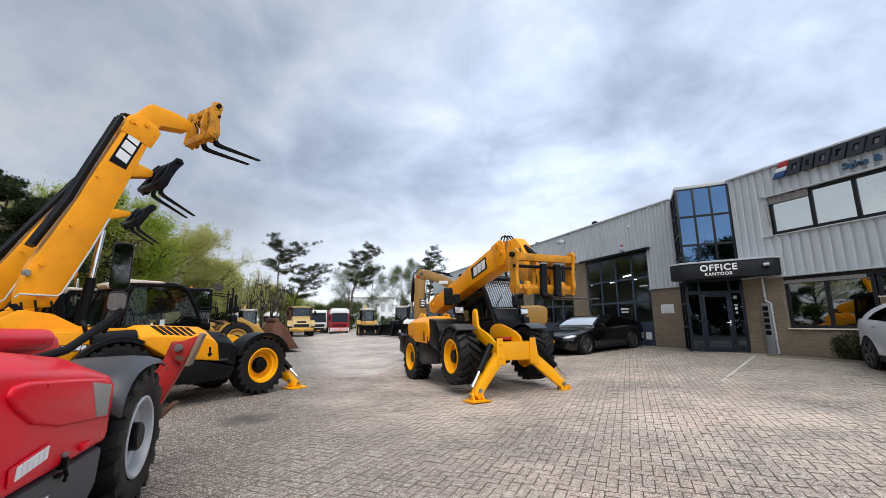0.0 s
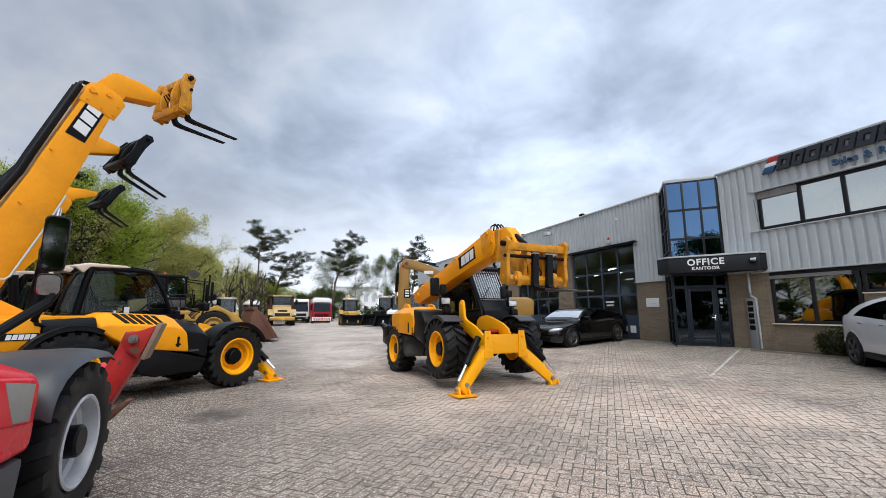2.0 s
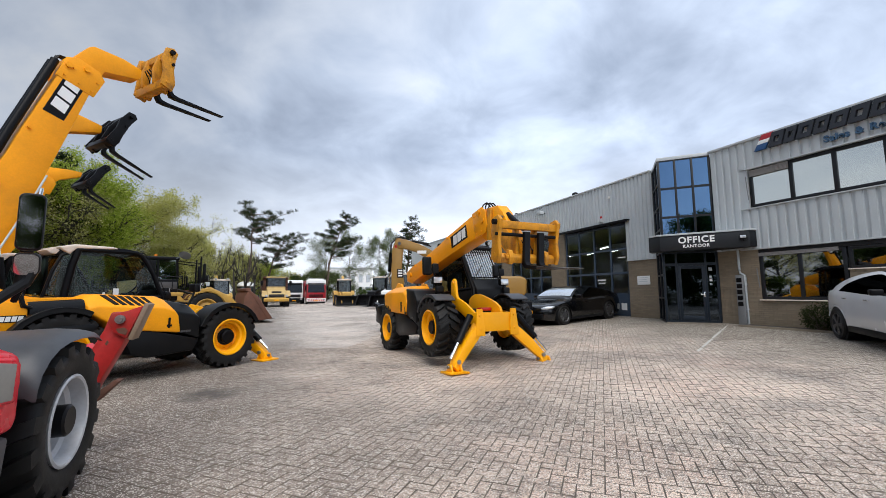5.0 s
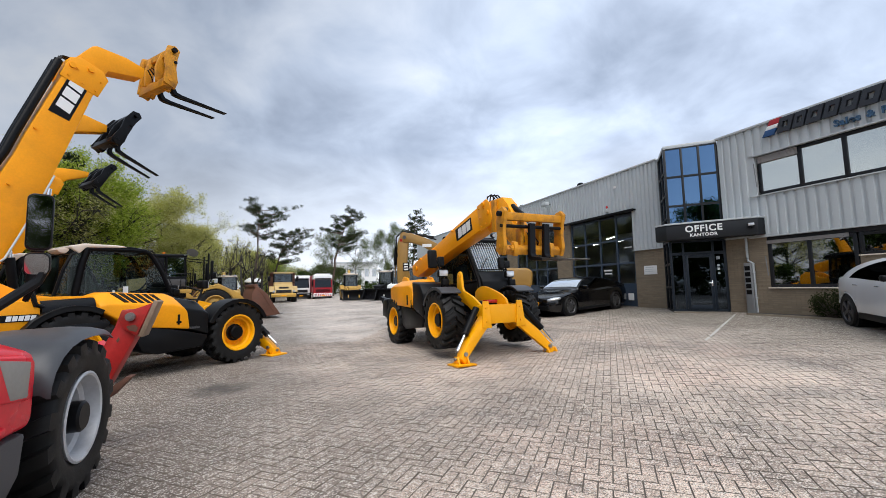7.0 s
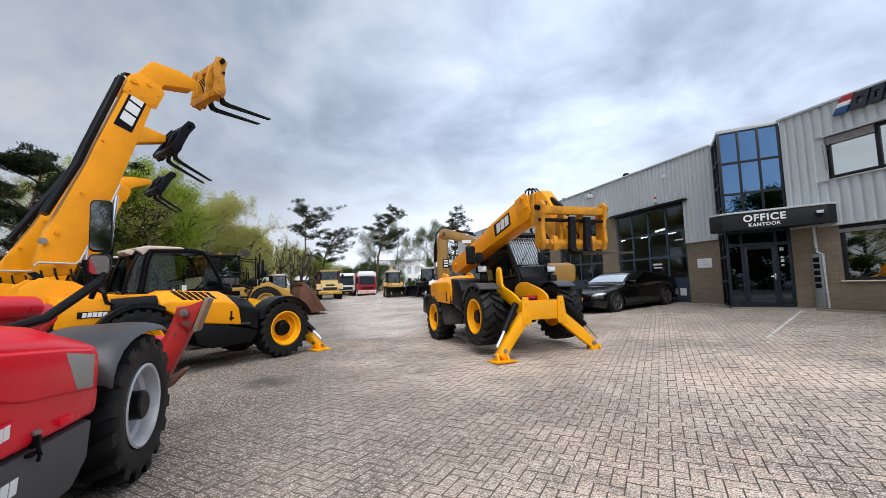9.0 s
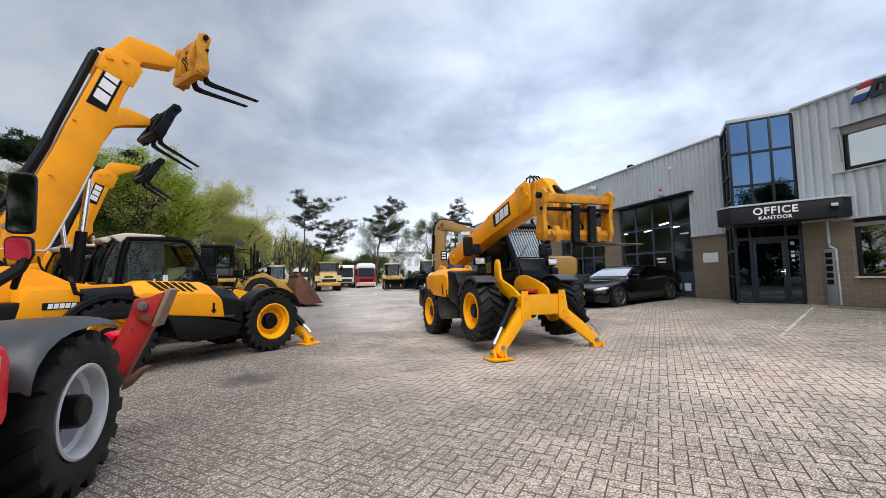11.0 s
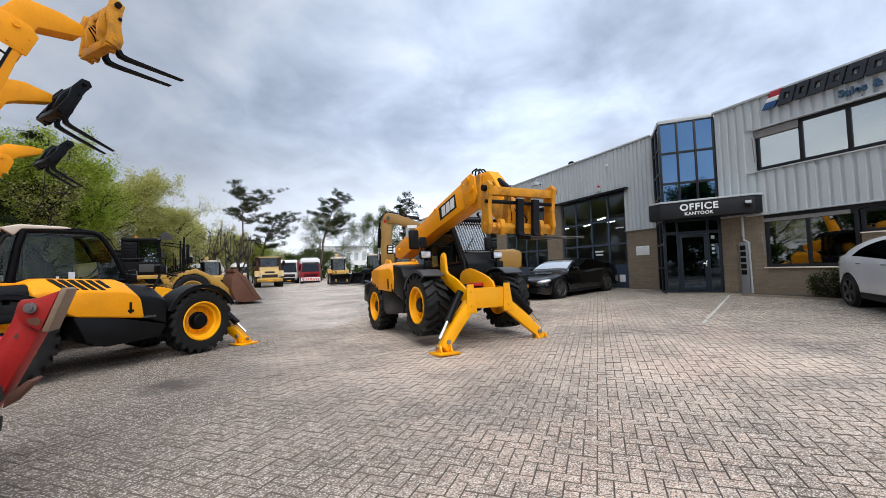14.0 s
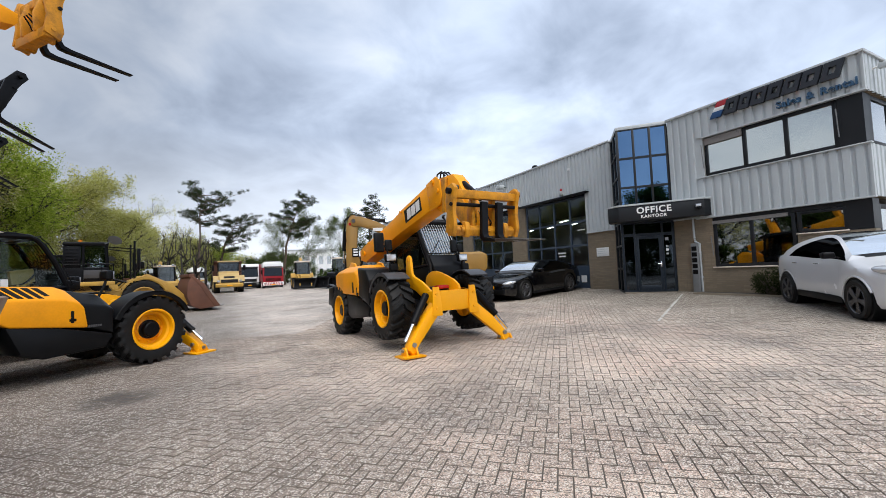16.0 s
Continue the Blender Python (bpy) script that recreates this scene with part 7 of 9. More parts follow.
def bucket(parent, m, w, h, d, material, teeth=True):
    """A loading bucket: curved back, side plates, cutting edge; opening towards +x."""
    ob = new("bucket"); ob.parent = parent; ob.matrix_basis = m; ob.empty_display_size = 0.1
    ob["label"] = "worn steel bucket"
    prof = [(d, 0.0), (d * 0.35, 0.0), (d * 0.10, h * 0.12), (0.0, h * 0.42), (d * 0.06, h * 0.78), (d * 0.22, h)]
    inn = [(x + 0.03 * (1 if k > 1 else 0), z + 0.03 * (1 if k < 3 else 0)) for k, (x, z) in enumerate(prof)]
    b = bm_new()
    prism(b, prof + inn[::-1], -w / 2, w / 2, 0)
    part("shell", b, material, ob)
    for s in (-1, 1):
        b = bm_new()
        prism(b, prof + [(d * 0.55, h * 0.72)], s * w / 2 - 0.025, s * w / 2 + 0.025, 0.008)
        prism(b, [(d * 0.98, 0.0), (d * 0.80, 0.02), (d * 0.40, h * 0.72), (d * 0.20, h * 0.97), (d * 0.26, h), (d * 0.57, h * 0.73)], s * w / 2 - 0.045, s * w / 2 + 0.045, 0.008)
        part("side_plate", b, material, ob)
    b = bm_new()
    box(b, d * 0.14, d * 0.30, -w / 2, w / 2, h - 0.05, h + 0.10, 0.01)
    part("spill_guard", b, material, ob)
    b = bm_new()
    box(b, d - 0.06, d + 0.14, -w / 2, w / 2, -0.01, 0.03, 0.006)
    part("cutting_edge", b, STEEL, ob)
    return ob


def wheel_loader(m, label, s=1.0, paint=YELLOW_FAR):
    ob = thing("wheel_loader", m, label, "wheel loader", "wheel loaders")
    R = 0.80
    for x in (-1.55, 1.55):
        for sd in (-1, 1):
            wheel(ob, "wheel", pose(x, sd * 1.02, R, 0, 20 * sd, 0 if sd < 0 else 180), R, 0.55, paint, lug=18, dish=0.12)
    b = bm_new()
    prism(b, [(-3.1, 0.75), (-2.8, 0.6), (-0.2, 0.7), (0.0, 1.1), (-0.3, 1.55), (-1.3, 1.75), (-2.9, 1.70), (-3.2, 1.4)], -0.72, 0.72, 0.08, 3)
    part("engine_body", b, paint, ob, "rounded ochre engine body")
    b = bm_new()
    for k in range(6):
        box(b, -2.75 + k * 0.2, -2.65 + k * 0.2, -0.735, -0.715, 1.05, 1.45)
    part("grille", b, BLACK, ob)
    b = bm_new()
    prism(b, [(0.0, 0.6), (2.2, 0.6), (2.4, 0.9), (1.9, 1.75), (1.4, 1.8), (0.9, 1.2), (0.0, 1.1)], -0.45, 0.45, 0.05)
    part("front_frame", b, paint, ob)
    cab = cab_box(ob, -1.15, 0.35, -0.72, 0.72, 1.2, 3.15, 2.22, BLACK, BLACK, 0.06, GLASS_FRONT)
    b = bm_new()
    box(b, -1.14, -0.58, -0.735, 0.735, 2.20, 3.12, 0.03)
    panel = part("rear_panel", b, BLACK, cab, "black rear cab panel with slats")
    for k in range(6):
        part("slat", box(bm_new(), -1.08, -0.64, -0.755, -0.735, 2.32 + k * 0.13, 2.37 + k * 0.13, 0.006, 1), BLACK_PLASTIC, panel)
    part("door_sill", box(bm_new(), -0.52, 0.30, -0.745, -0.715, 1.75, 2.10, 0.02), GREY_PLASTIC, cab, "dark grey door foot")
    b = bm_new()
    box(b, -1.25, 0.55, -1.05, 1.05, 1.42, 1.60, 0.03)
    deck = part("deck", b, paint, ob, "ochre running board below the cab")
    for x_ in (-1.1, -0.5, 0.1, 0.5):
        part("rail_post", rod(bm_new(), (x_, -1.02, 1.60), (x_, -1.02, 2.35), 0.022, n=6), BLACK, deck)
    part("handrail", tube(bm_new(), [(-1.1, -1.02, 2.35), (0.5, -1.02, 2.35)], 0.022, 6), BLACK, deck)
    b = bm_new()
    tube(b, [(0.15, -0.70, 3.2), (0.50, -0.95, 3.40)], 0.025, 6)
    t = lathe(bmesh.new(), [(0.02, 0.10), (0.14, 0.08), (0.24, 0.03), (0.26, 0.0), (0.02, -0.01)], 20, "z")
    merge(b, t, pose(0.54, -0.98, 3.38, -38, 22, 0))
    part("convex_mirror", b, GREY_FENDER_LIGHT, ob, "round convex mirror on a stalk")
    part("exhaust", rod(bm_new(), (-2.0, 0.35, 1.7), (-2.0, 0.35, 2.6), 0.07, n=10), BLACK, ob)
    part("beacon", rod(bm_new(), (-0.6, 0.3, 3.31), (-0.6, 0.3, 3.48), 0.07, n=10), ORANGE, ob, "orange beacon")
    for sd in (-1, 1):
        b = bm_new()
        prism(b, [(1.5, 1.70), (1.72, 1.88), (2.7, 1.35), (3.35, 0.62), (3.45, 0.35), (3.2, 0.32), (2.55, 1.02)], sd * 0.55 - 0.06, sd * 0.55 + 0.06, 0.02)
        part("lift_arm", b, paint, ob)
        fender(ob, 1.55, R, R + 0.10, *((-1.30, -0.72) if sd < 0 else (0.72, 1.30)), 20, 150, paint)
        fender(ob, -1.55, R, R + 0.10, *((-1.30, -0.72) if sd < 0 else (0.72, 1.30)), 30, 150, BLACK)
        b = bm_new()
        tube(b, [(0.30, sd * 0.72, 1.75), (1.15, sd * 1.12, 1.45), (1.22, sd * 1.15, 1.6), (1.22, sd * 1.15, 3.35)], 0.04, 6)
        tube(b, [(0.30, sd * 0.72, 3.1), (1.22, sd * 1.15, 3.0)], 0.025, 6)
        box(b, 1.30, 1.42, sd * 1.22 - 0.17, sd * 1.22 + 0.17, 2.05, 3.0, 0.06, 3)
        part("mirror", b, BLACK, ob)
        b = bm_new()
        tube(b, [(1.2, sd * 0.95, 1.75), (1.45, sd * 1.0, 2.15)], 0.03, 6)
        box(b, 1.38, 1.58, sd * 1.0 - 0.18, sd * 1.0 + 0.18, 2.10, 2.42, 0.06)
        part("work_lamp", b, BLACK, ob)
    b = bm_new()
    rod(b, (1.6, 0, 1.5), (2.9, 0, 1.15), 0.09)
    part("tilt_cylinder", b, BLACK, ob)
    bucket(ob, pose(3.25, 0, 0.06, 0, -6, 0), 2.75, 1.62, 1.35, RUST)
    return ob


wheel_loader(pose(-4.2, 24.3, 0, 0, 0, 14), "ochre wheel loader with a rusty bucket resting on the yard")
wheel_loader(pose(-8.2, 33.5, 0, 0, 0, 20), "second ochre wheel loader further back in the row")
wheel_loader(pose(-8.0, 41.0, 0, 0, 0, 20), "far ochre wheel loader in the row")


def dump_truck(m, label):
    ob = thing("dump_truck", m, label, "dump truck")
    R = 0.85
    for x in (1.9, -1.6, -3.2):
        for sd in (-1, 1):
            wheel(ob, "wheel", pose(x, sd * 1.15, R, 0, 10, 0 if sd < 0 else 180), R, 0.6, TAN, lug=18)
    b = bm_new()
    prism(b, [(1.2, 0.9), (3.2, 0.9), (3.32, 1.05), (3.24, 1.48), (2.95, 1.78), (2.2, 2.12), (1.2, 2.25)], -0.98, 0.98, 0.10, 4)
    part("bonnet", b, TAN, ob, "ochre bonnet")
    b = bm_new()
    box(b, 3.20, 3.35, -0.80, 0.80, 1.10, 1.42, 0.03)
    gr_ = part("grille", b, BLACK, ob)
    for k in range(4):
        part("grille_bar", box(bm_new(), 3.345, 3.365, -0.74, 0.74, 1.14 + 0.07 * k, 1.165 + 0.07 * k), GREY_PLASTIC, gr_, angle=None)
    part("bonnet_vent", prism(bm_new(), [(3.16, 1.56), (2.97, 1.745), (2.99, 1.765), (3.18, 1.58)], -0.5, 0.5), BLACK, ob)
    part("plate", box(bm_new(), 3.455, 3.47, -0.26, 0.26, 0.72, 0.84), YELLOW_NEW, ob, "plain number plate", angle=None)
    part("rear_bulkhead", box(bm_new(), 0.30, 0.42, -1.30, 1.30, 1.9, 3.5, 0.02), RUST, ob, "rusty head board behind the cab")
    b = bm_new()
    prism(b, [(3.0, 0.62), (3.42, 0.62), (3.46, 0.90), (3.36, 1.02), (3.0, 1.02)], -1.30, 1.30, 0.05, 2)
    part("bumper", b, YELLOW_FAR, ob)
    for sd in (-1, 1):
        part("headlight", box(bm_new(), 3.36, 3.42, sd * 1.05 - 0.14, sd * 1.05 + 0.14, 1.15, 1.35, 0.02), LAMP_GLASS, ob)
        fender(ob, 1.9, R, R + 0.12, *((-1.5, -0.85) if sd < 0 else (0.85, 1.5)), 20, 150, TAN)
        b = bm_new(); tube(b, [(2.0, sd * 1.0, 2.2), (2.3, sd * 1.5, 2.3), (2.3, sd * 1.5, 3.0)], 0.03, 6); box(b, 2.26, 2.34, sd * 1.5 - 0.14, sd * 1.5 + 0.14, 2.4, 2.95, 0.03); part("mirror", b, BLACK, ob)
    cab_box(ob, 0.4, 2.0, -1.0, 1.0, 1.9, 3.30, 2.30, TAN, TAN, 0.25)
    b = bm_new()
    prism(b, [(0.1, 1.6), (0.35, 3.1), (0.9, 3.35), (0.9, 3.42), (0.2, 3.2), (-4.6, 2.9), (-5.0, 2.3), (-3.8, 1.5)], -1.4, 1.4, 0.05)
    part("dump_body", b, RUST, ob, "dirty brown dump body")
    b = bm_new()
    box(b, -4.0, 1.6, -0.5, 0.5, 0.7, 1.4, 0.05)
    part("chassis", b, BLACK, ob)
    return ob


dump_truck(pose(0.5, 53.0, 0, 0, 0, -86), "ochre articulated dump truck facing the yard")


def lorry(m, label, paint, h=3.3, w=2.4, band=None, fire=False, length=6.5):
    ob = thing("lorry", m, label, "lorry", "lorries")
    b = bm_new()
    prism(b, [(0.4, 0.55), (2.2, 0.55), (2.3, 0.8), (2.3, 1.5), (2.05, h - 0.25), (1.85, h), (0.4, h)], -w / 2, w / 2, 0.06, 3)
    part("cab_shell", b, paint, ob)
    t = bm_new(); t.faces.new([t.verts.new(v) for v in ((2.305, -w * 0.45, 1.62), (2.305, w * 0.45, 1.62), (2.145, w * 0.41, h - 0.55), (2.145, -w * 0.41, h - 0.55))]); bmesh.ops.solidify(t, geom=list(t.faces), thickness=0.02)
    part("windscreen", t, GLASS_FAR, ob)
    b = bm_new()
    box(b, 2.26, 2.33, -w * 0.36, w * 0.36, 0.95, 1.36, 0.02)
    gr_ = part("grille", b, BLACK, ob)
    for k in range(3):
        part("grille_bar", box(bm_new(), 2.325, 2.345, -w * 0.33, w * 0.33, 1.02 + 0.12 * k, 1.05 + 0.12 * k), GREY_PLASTIC if not fire else RED_DARK, gr_, angle=None)
    part("sun_visor", prism(bm_new(), [(2.12, h - 0.52), (2.34, h - 0.60), (2.36, h - 0.56), (2.10, h - 0.40)], -w * 0.44, w * 0.44, 0.01), BLACK, ob)
    for sd in (-1, 1):
        part("wiper", rod(bm_new(), (2.33, sd * 0.1, 1.60), (2.27, sd * 0.1 + 0.5, 2.05), 0.018, n=5), BLACK, ob)
        part("side_window", box(bm_new(), 1.05, 1.85, sd * (w / 2 + 0.004) - 0.008, sd * (w / 2 + 0.004) + 0.008, 1.70, h - 0.62, 0.004), GLASS_FAR, ob, angle=None)
    part("plate", box(bm_new(), 2.425, 2.44, -0.26, 0.26, 0.44, 0.55), YELLOW_NEW, ob, "plain number plate", angle=None)
    part("underrun", box(bm_new(), 1.9, 2.34, -w / 2 + 0.05, w / 2 - 0.05, 0.22, 0.40, 0.02), BLACK_PLASTIC, ob)
    b = bm_new()
    box(b, 2.1, 2.42, -w / 2, w / 2, 0.38, 0.85, 0.05)
    part("bumper", b, BLACK_PLASTIC if not fire else SIGN_WHITE, ob)
    if fire:
        b = bm_new()
        for k in range(-4, 4):
            y = k * 0.29 + 0.10
            prism(b, [(y, 0.42), (y + 0.14, 0.42), (y + (0.14 if k < 0 else -0.14) + 0.14, 0.82), (y + (0.14 if k < 0 else -0.14), 0.82)], 2.424, 2.432, axis="x")
        part("chevron", b, FLAG_RED, ob, "red warning chevrons")
        b = bm_new()
        box(b, 1.2, 1.7, -w * 0.42, w * 0.42, h, h + 0.18, 0.05)
        part("light_bar", b, SIGN_WHITE, ob)
        part("roof_band", box(bm_new(), 1.0, 2.2, -w / 2 - 0.006, w / 2 + 0.006, h - 0.62, h + 0.006, 0.04), SIGN_WHITE, ob)
    for sd in (-1, 1):
        part("headlight", box(bm_new(), 2.40, 2.45, sd * w * 0.40 - 0.14, sd * w * 0.40 + 0.14, 0.58, 0.78, 0.02), LAMP_GLASS, ob)
        b = bm_new(); tube(b, [(2.1, sd * w / 2, 2.4), (2.25, sd * (w / 2 + 0.18), 2.4)], 0.02, 6); box(b, 2.2, 2.3, sd * (w / 2 + 0.18) - 0.09, sd * (w / 2 + 0.18) + 0.09, 1.9, 2.5, 0.03); part("mirror", b, BLACK, ob)
        for x in (1.3, -length + 3.2):
            wheel(ob, "wheel", pose(x, sd * (w / 2 - 0.15), 0.5, 0, 0, 0 if sd < 0 else 180), 0.5, 0.3, STEEL, lug=24, lug_h=0.012)
    b = bm_new()
    box(b, -length + 2.3, 0.3, -w / 2, w / 2, 0.95, h - 0.05, 0.05)
    part("load_body", b, paint if fire else BLACK, ob)
    b = bm_new()
    box(b, -length + 2.3, 2.1, -0.45, 0.45, 0.5, 0.92, 0.03)
    part("chassis", b, BLACK, ob)
    return ob




def backhoe(m, label, paint=YELLOW_FAR, roof=CREAM):
    ob = thing("backhoe_loader", m, label, "backhoe loader", "backhoe loaders")
    for x, R in ((1.25, 0.50), (-0.95, 0.75)):
        for sd in (-1, 1):
            wheel(ob, "wheel", pose(x, sd * 0.88, R, 0, 15, 0 if sd < 0 else 180), R, 0.42, paint, lug=18)
    b = bm_new()
    prism(b, [(-0.2, 0.65), (2.0, 0.65), (2.1, 0.85), (2.05, 1.35), (1.6, 1.48), (-0.2, 1.5)], -0.42, 0.42, 0.06, 3)
    part("bonnet", b, paint, ob)
    cab_box(ob, -1.35, 0.15, -0.68, 0.68, 0.9, 2.75, 1.5, paint, roof, 0.15)
    for sd in (-1, 1):
        b = bm_new()
        prism(b, [(-0.1, 1.25), (0.0, 1.42), (1.4, 1.28), (2.55, 0.52), (2.6, 0.3), (2.4, 0.3), (1.3, 1.08)], sd * 0.55 - 0.05, sd * 0.55 + 0.05, 0.02)
        part("loader_arm", b, paint, ob)
        fender(ob, -0.95, 0.75, 0.85, *((-1.12, -0.68) if sd < 0 else (0.68, 1.12)), 30, 150, paint)
        part("headlamp", box(bm_new(), 0.05, 0.15, sd * 0.5 - 0.1, sd * 0.5 + 0.1, 2.85, 2.98, 0.02), LAMP_GLASS, ob)
    bucket(ob, pose(2.40, 0, 0.05), 2.25, 0.95, 0.9, BLACK)
    b = bm_new()
    prism(b, [(-1.5, 0.8), (-1.4, 1.1), (-2.0, 3.3), (-2.3, 3.35), (-2.15, 3.0), (-1.7, 0.8)], -0.14, 0.14, 0.03)
    part("rear_boom", b, paint, ob, "folded rear digging boom")
    b = bm_new()
    prism(b, [(-2.2, 3.3), (-2.45, 3.2), (-2.75, 1.6), (-2.55, 1.5), (-2.3, 2.4)], -0.11, 0.11, 0.03)
    part("dipper", b, paint, ob)
    return ob


lorry(pose(2.9, 64.5, 0, 0, 0, -87), "white lorry with a dark grille facing the yard", WHITE, 3.4)
lorry(pose(5.6, 61.0, 0, 0, 0, -87), "red and white service lorry with warning chevrons", RED_DARK, 3.35, 2.5, fire=True)
lorry(pose(-7.4, 48.0, 0, 0, 0, -78), "white van parked behind the loaders", WHITE, 2.55, 2.0)
lorry(pose(-5.7, 49.5, 0, 0, 0, -80), "pale grey van parked behind the loaders", CLAD_TRIM, 2.7, 2.0)
backhoe(pose(-4.2, 44.5, 0, 0, 0, -70), "ochre backhoe loader beside the row of wheel loaders")


def dome_roller(m, label):
    """A compactor with a domed pale cab roof."""
    ob = thing("site_roller", m, label, "road roller")
    part("body", prism(bm_new(), [(-2.2, 0.6), (2.0, 0.6), (2.1, 1.2), (0.6, 1.5), (-2.2, 1.6)], -0.9, 0.9, 0.08, 3), YELLOW_FAR, ob)
    for x in (1.9, -1.7):
        part("drum", rod(bm_new(), (x, -0.95, 0.65), (x, 0.95, 0.65), 0.65, n=28), STEEL, ob, "smooth steel drum")
    cab_box(ob, -1.0, 0.7, -0.85, 0.85, 1.45, 2.55, 1.75, WHITE, WHITE)
    part("dome", lathe(bm_new(), [(1.25, 0.0), (1.2, 0.18), (1.0, 0.42), (0.65, 0.62), (0.3, 0.70), (0.01, 0.72)], 24, "z", (-0.15, 0, 2.62)), WHITE, ob, "white domed roof")
    return ob


dome_roller(pose(-3.5, 67.0, 0, 0, 0, -75), "site roller with a white domed roof behind the loaders")
backhoe(pose(7.6, 46.0, ground_z(7.6), 0, 0, -92), "yellow backhoe loader with a dark front bucket on the yard")
for k, (x, y, a) in enumerate(((10.4, 41.5, -125), (10.8, 37.6, -125), (11.2, 33.8, -125), (11.4, 30.2, -125))):
    backhoe(pose(x, y, ground_z(x), 0, 0, a), "backhoe loader in the row along the hall, dark front bucket down", (BLACK, WHITE, RED_DARK, YELLOW_FAR)[k], CREAM if k != 1 else WHITE)


def excavator(m, label):
    """Wheeled excavator seen behind the handler: x towards its boom."""
    ob = thing("excavator", m, label, "excavator")
    for x in (-1.2, 1.4):
        for sd in (-1, 1):
            wheel(ob, "wheel", pose(x, sd * 0.95, 0.52, 0, 8, 0 if sd < 0 else 180), 0.52, 0.45, YELLOW_OLD, lug=18)
    b = bm_new()
    box(b, -1.9, 2.1, -0.55, 0.55, 0.45, 1.0, 0.06)
    rod(b, (0, 0, 1.0), (0, 0, 1.2), 0.65, n=24)
    part("undercarriage", b, BLACK, ob)
    b = bm_new()
    prism(b, [(-1.55, 1.30), (-1.4, 1.15), (0.3, 1.15), (0.3, 1.9), (-1.35, 1.92), (-1.58, 1.8)], -1.15, 1.15, 0.09, 3)
    part("engine_housing", b, YELLOW_OLD, ob, "ochre rounded counterweight and housing")
    part("decal", box(bm_new(), -1.50, -0.95, -1.162, -1.152, 1.40, 1.74), BLACK, ob, "dark name decal", angle=None)
    part("decal_block", box(bm_new(), -1.40, -1.05, -1.168, -1.162, 1.50, 1.64), SIGN_WHITE, ob, angle=None)
    cab_box(ob, 0.35, 1.75, 0.25, 1.2, 1.2, 2.95, 1.75, YELLOW_OLD, BLACK)
    b = bm_new()
    prism(b, [(0.5, 1.35), (0.85, 1.25), (1.50, 2.05), (2.05, 2.66), (2.52, 2.94), (2.92, 3.05), (3.22, 3.06), (3.30, 3.26), (3.17, 3.44), (2.89, 3.42), (2.32, 3.22), (1.87, 2.99), (1.25, 2.45)], -0.40, -0.08, 0.03, 2)
    part("boom", b, YELLOW_OLD, ob, "ochre cranked digging boom")
    b = bm_new()
    prism(b, [(3.12, 3.50), (3.30, 3.47), (3.43, 3.08), (3.47, 2.27), (3.46, 1.50), (3.32, 1.15), (3.16, 1.15), (2.96, 1.70), (3.07, 2.26), (3.03, 2.85), (2.98, 3.22)], -0.36, -0.12, 0.02, 2)
    dip = part("dipper", b, YELLOW_OLD, ob, "thick ochre dipper arm hanging down")
    part("number_panel", box(bm_new(), 3.00, 3.24, -0.118, -0.108, 1.92, 2.26), BLACK, dip, "black panel with pale bars", angle=None)
    for z_ in (1.97, 2.07, 2.17):
        part("number_bar", box(bm_new(), 3.04, 3.20, -0.108, -0.103, z_, z_ + 0.055), SIGN_WHITE, dip, angle=None)
    part("marker", box(bm_new(), 3.24, 3.34, -0.118, -0.108, 3.10, 3.20), RED_LENS, dip, "small red marker", angle=None)
    part("pivot_pin", rod(bm_new(), (3.16, -0.44, 3.26), (3.16, -0.04, 3.26), 0.07, n=14), FORK_STEEL, dip, "dark steel pivot pin")
    for e0, e1, r_ in (((2.0, -0.24, 3.26), (3.12, -0.24, 3.44), 0.045), ((0.9, -0.50, 1.5), (1.8, -0.50, 2.4), 0.08), ((3.5, -0.24, 2.9), (3.58, -0.24, 1.7), 0.07)):
        b = bm_new(); rod(b, e0, Vector(e0).lerp(Vector(e1), 0.62), r_)
        cyl = part("cylinder", b, BLACK, ob)
        b = bm_new(); rod(b, Vector(e0).lerp(Vector(e1), 0.6), e1, r_ * 0.6)
        part("piston_rod", b, CHROME, cyl)
    b = bm_new()
    for k in range(4):
        y = -0.36 + k * 0.08
        tube(b, [(1.9, y, 3.16), (2.6, y, 3.36 + 0.03 * (k % 2)), (3.2, y, 3.50 + 0.05 * (k % 3)), (3.48, y, 3.3), (3.52, y, 2.6 + 0.2 * k), (3.44, y, 1.9 + 0.2 * k)], 0.013, 6)
    part("hose", b, BLACK, ob, "bundle of black hoses over the boom")
    part("decal", box(bm_new(), 2.10, 2.46, -0.080, -0.074, 2.86, 2.98), SIGN_WHITE, ob, "pale maker's decal", angle=None)
    bucket(ob, pose(3.25, -0.24, 0.60, 0, 60, 0), 0.9, 0.8, 0.7, BLACK)
    return ob


excavator(pose(8.1, 14.75, ground_z(8.2), 0, 0, 160), "ochre wheeled excavator with a folded boom behind the handler")


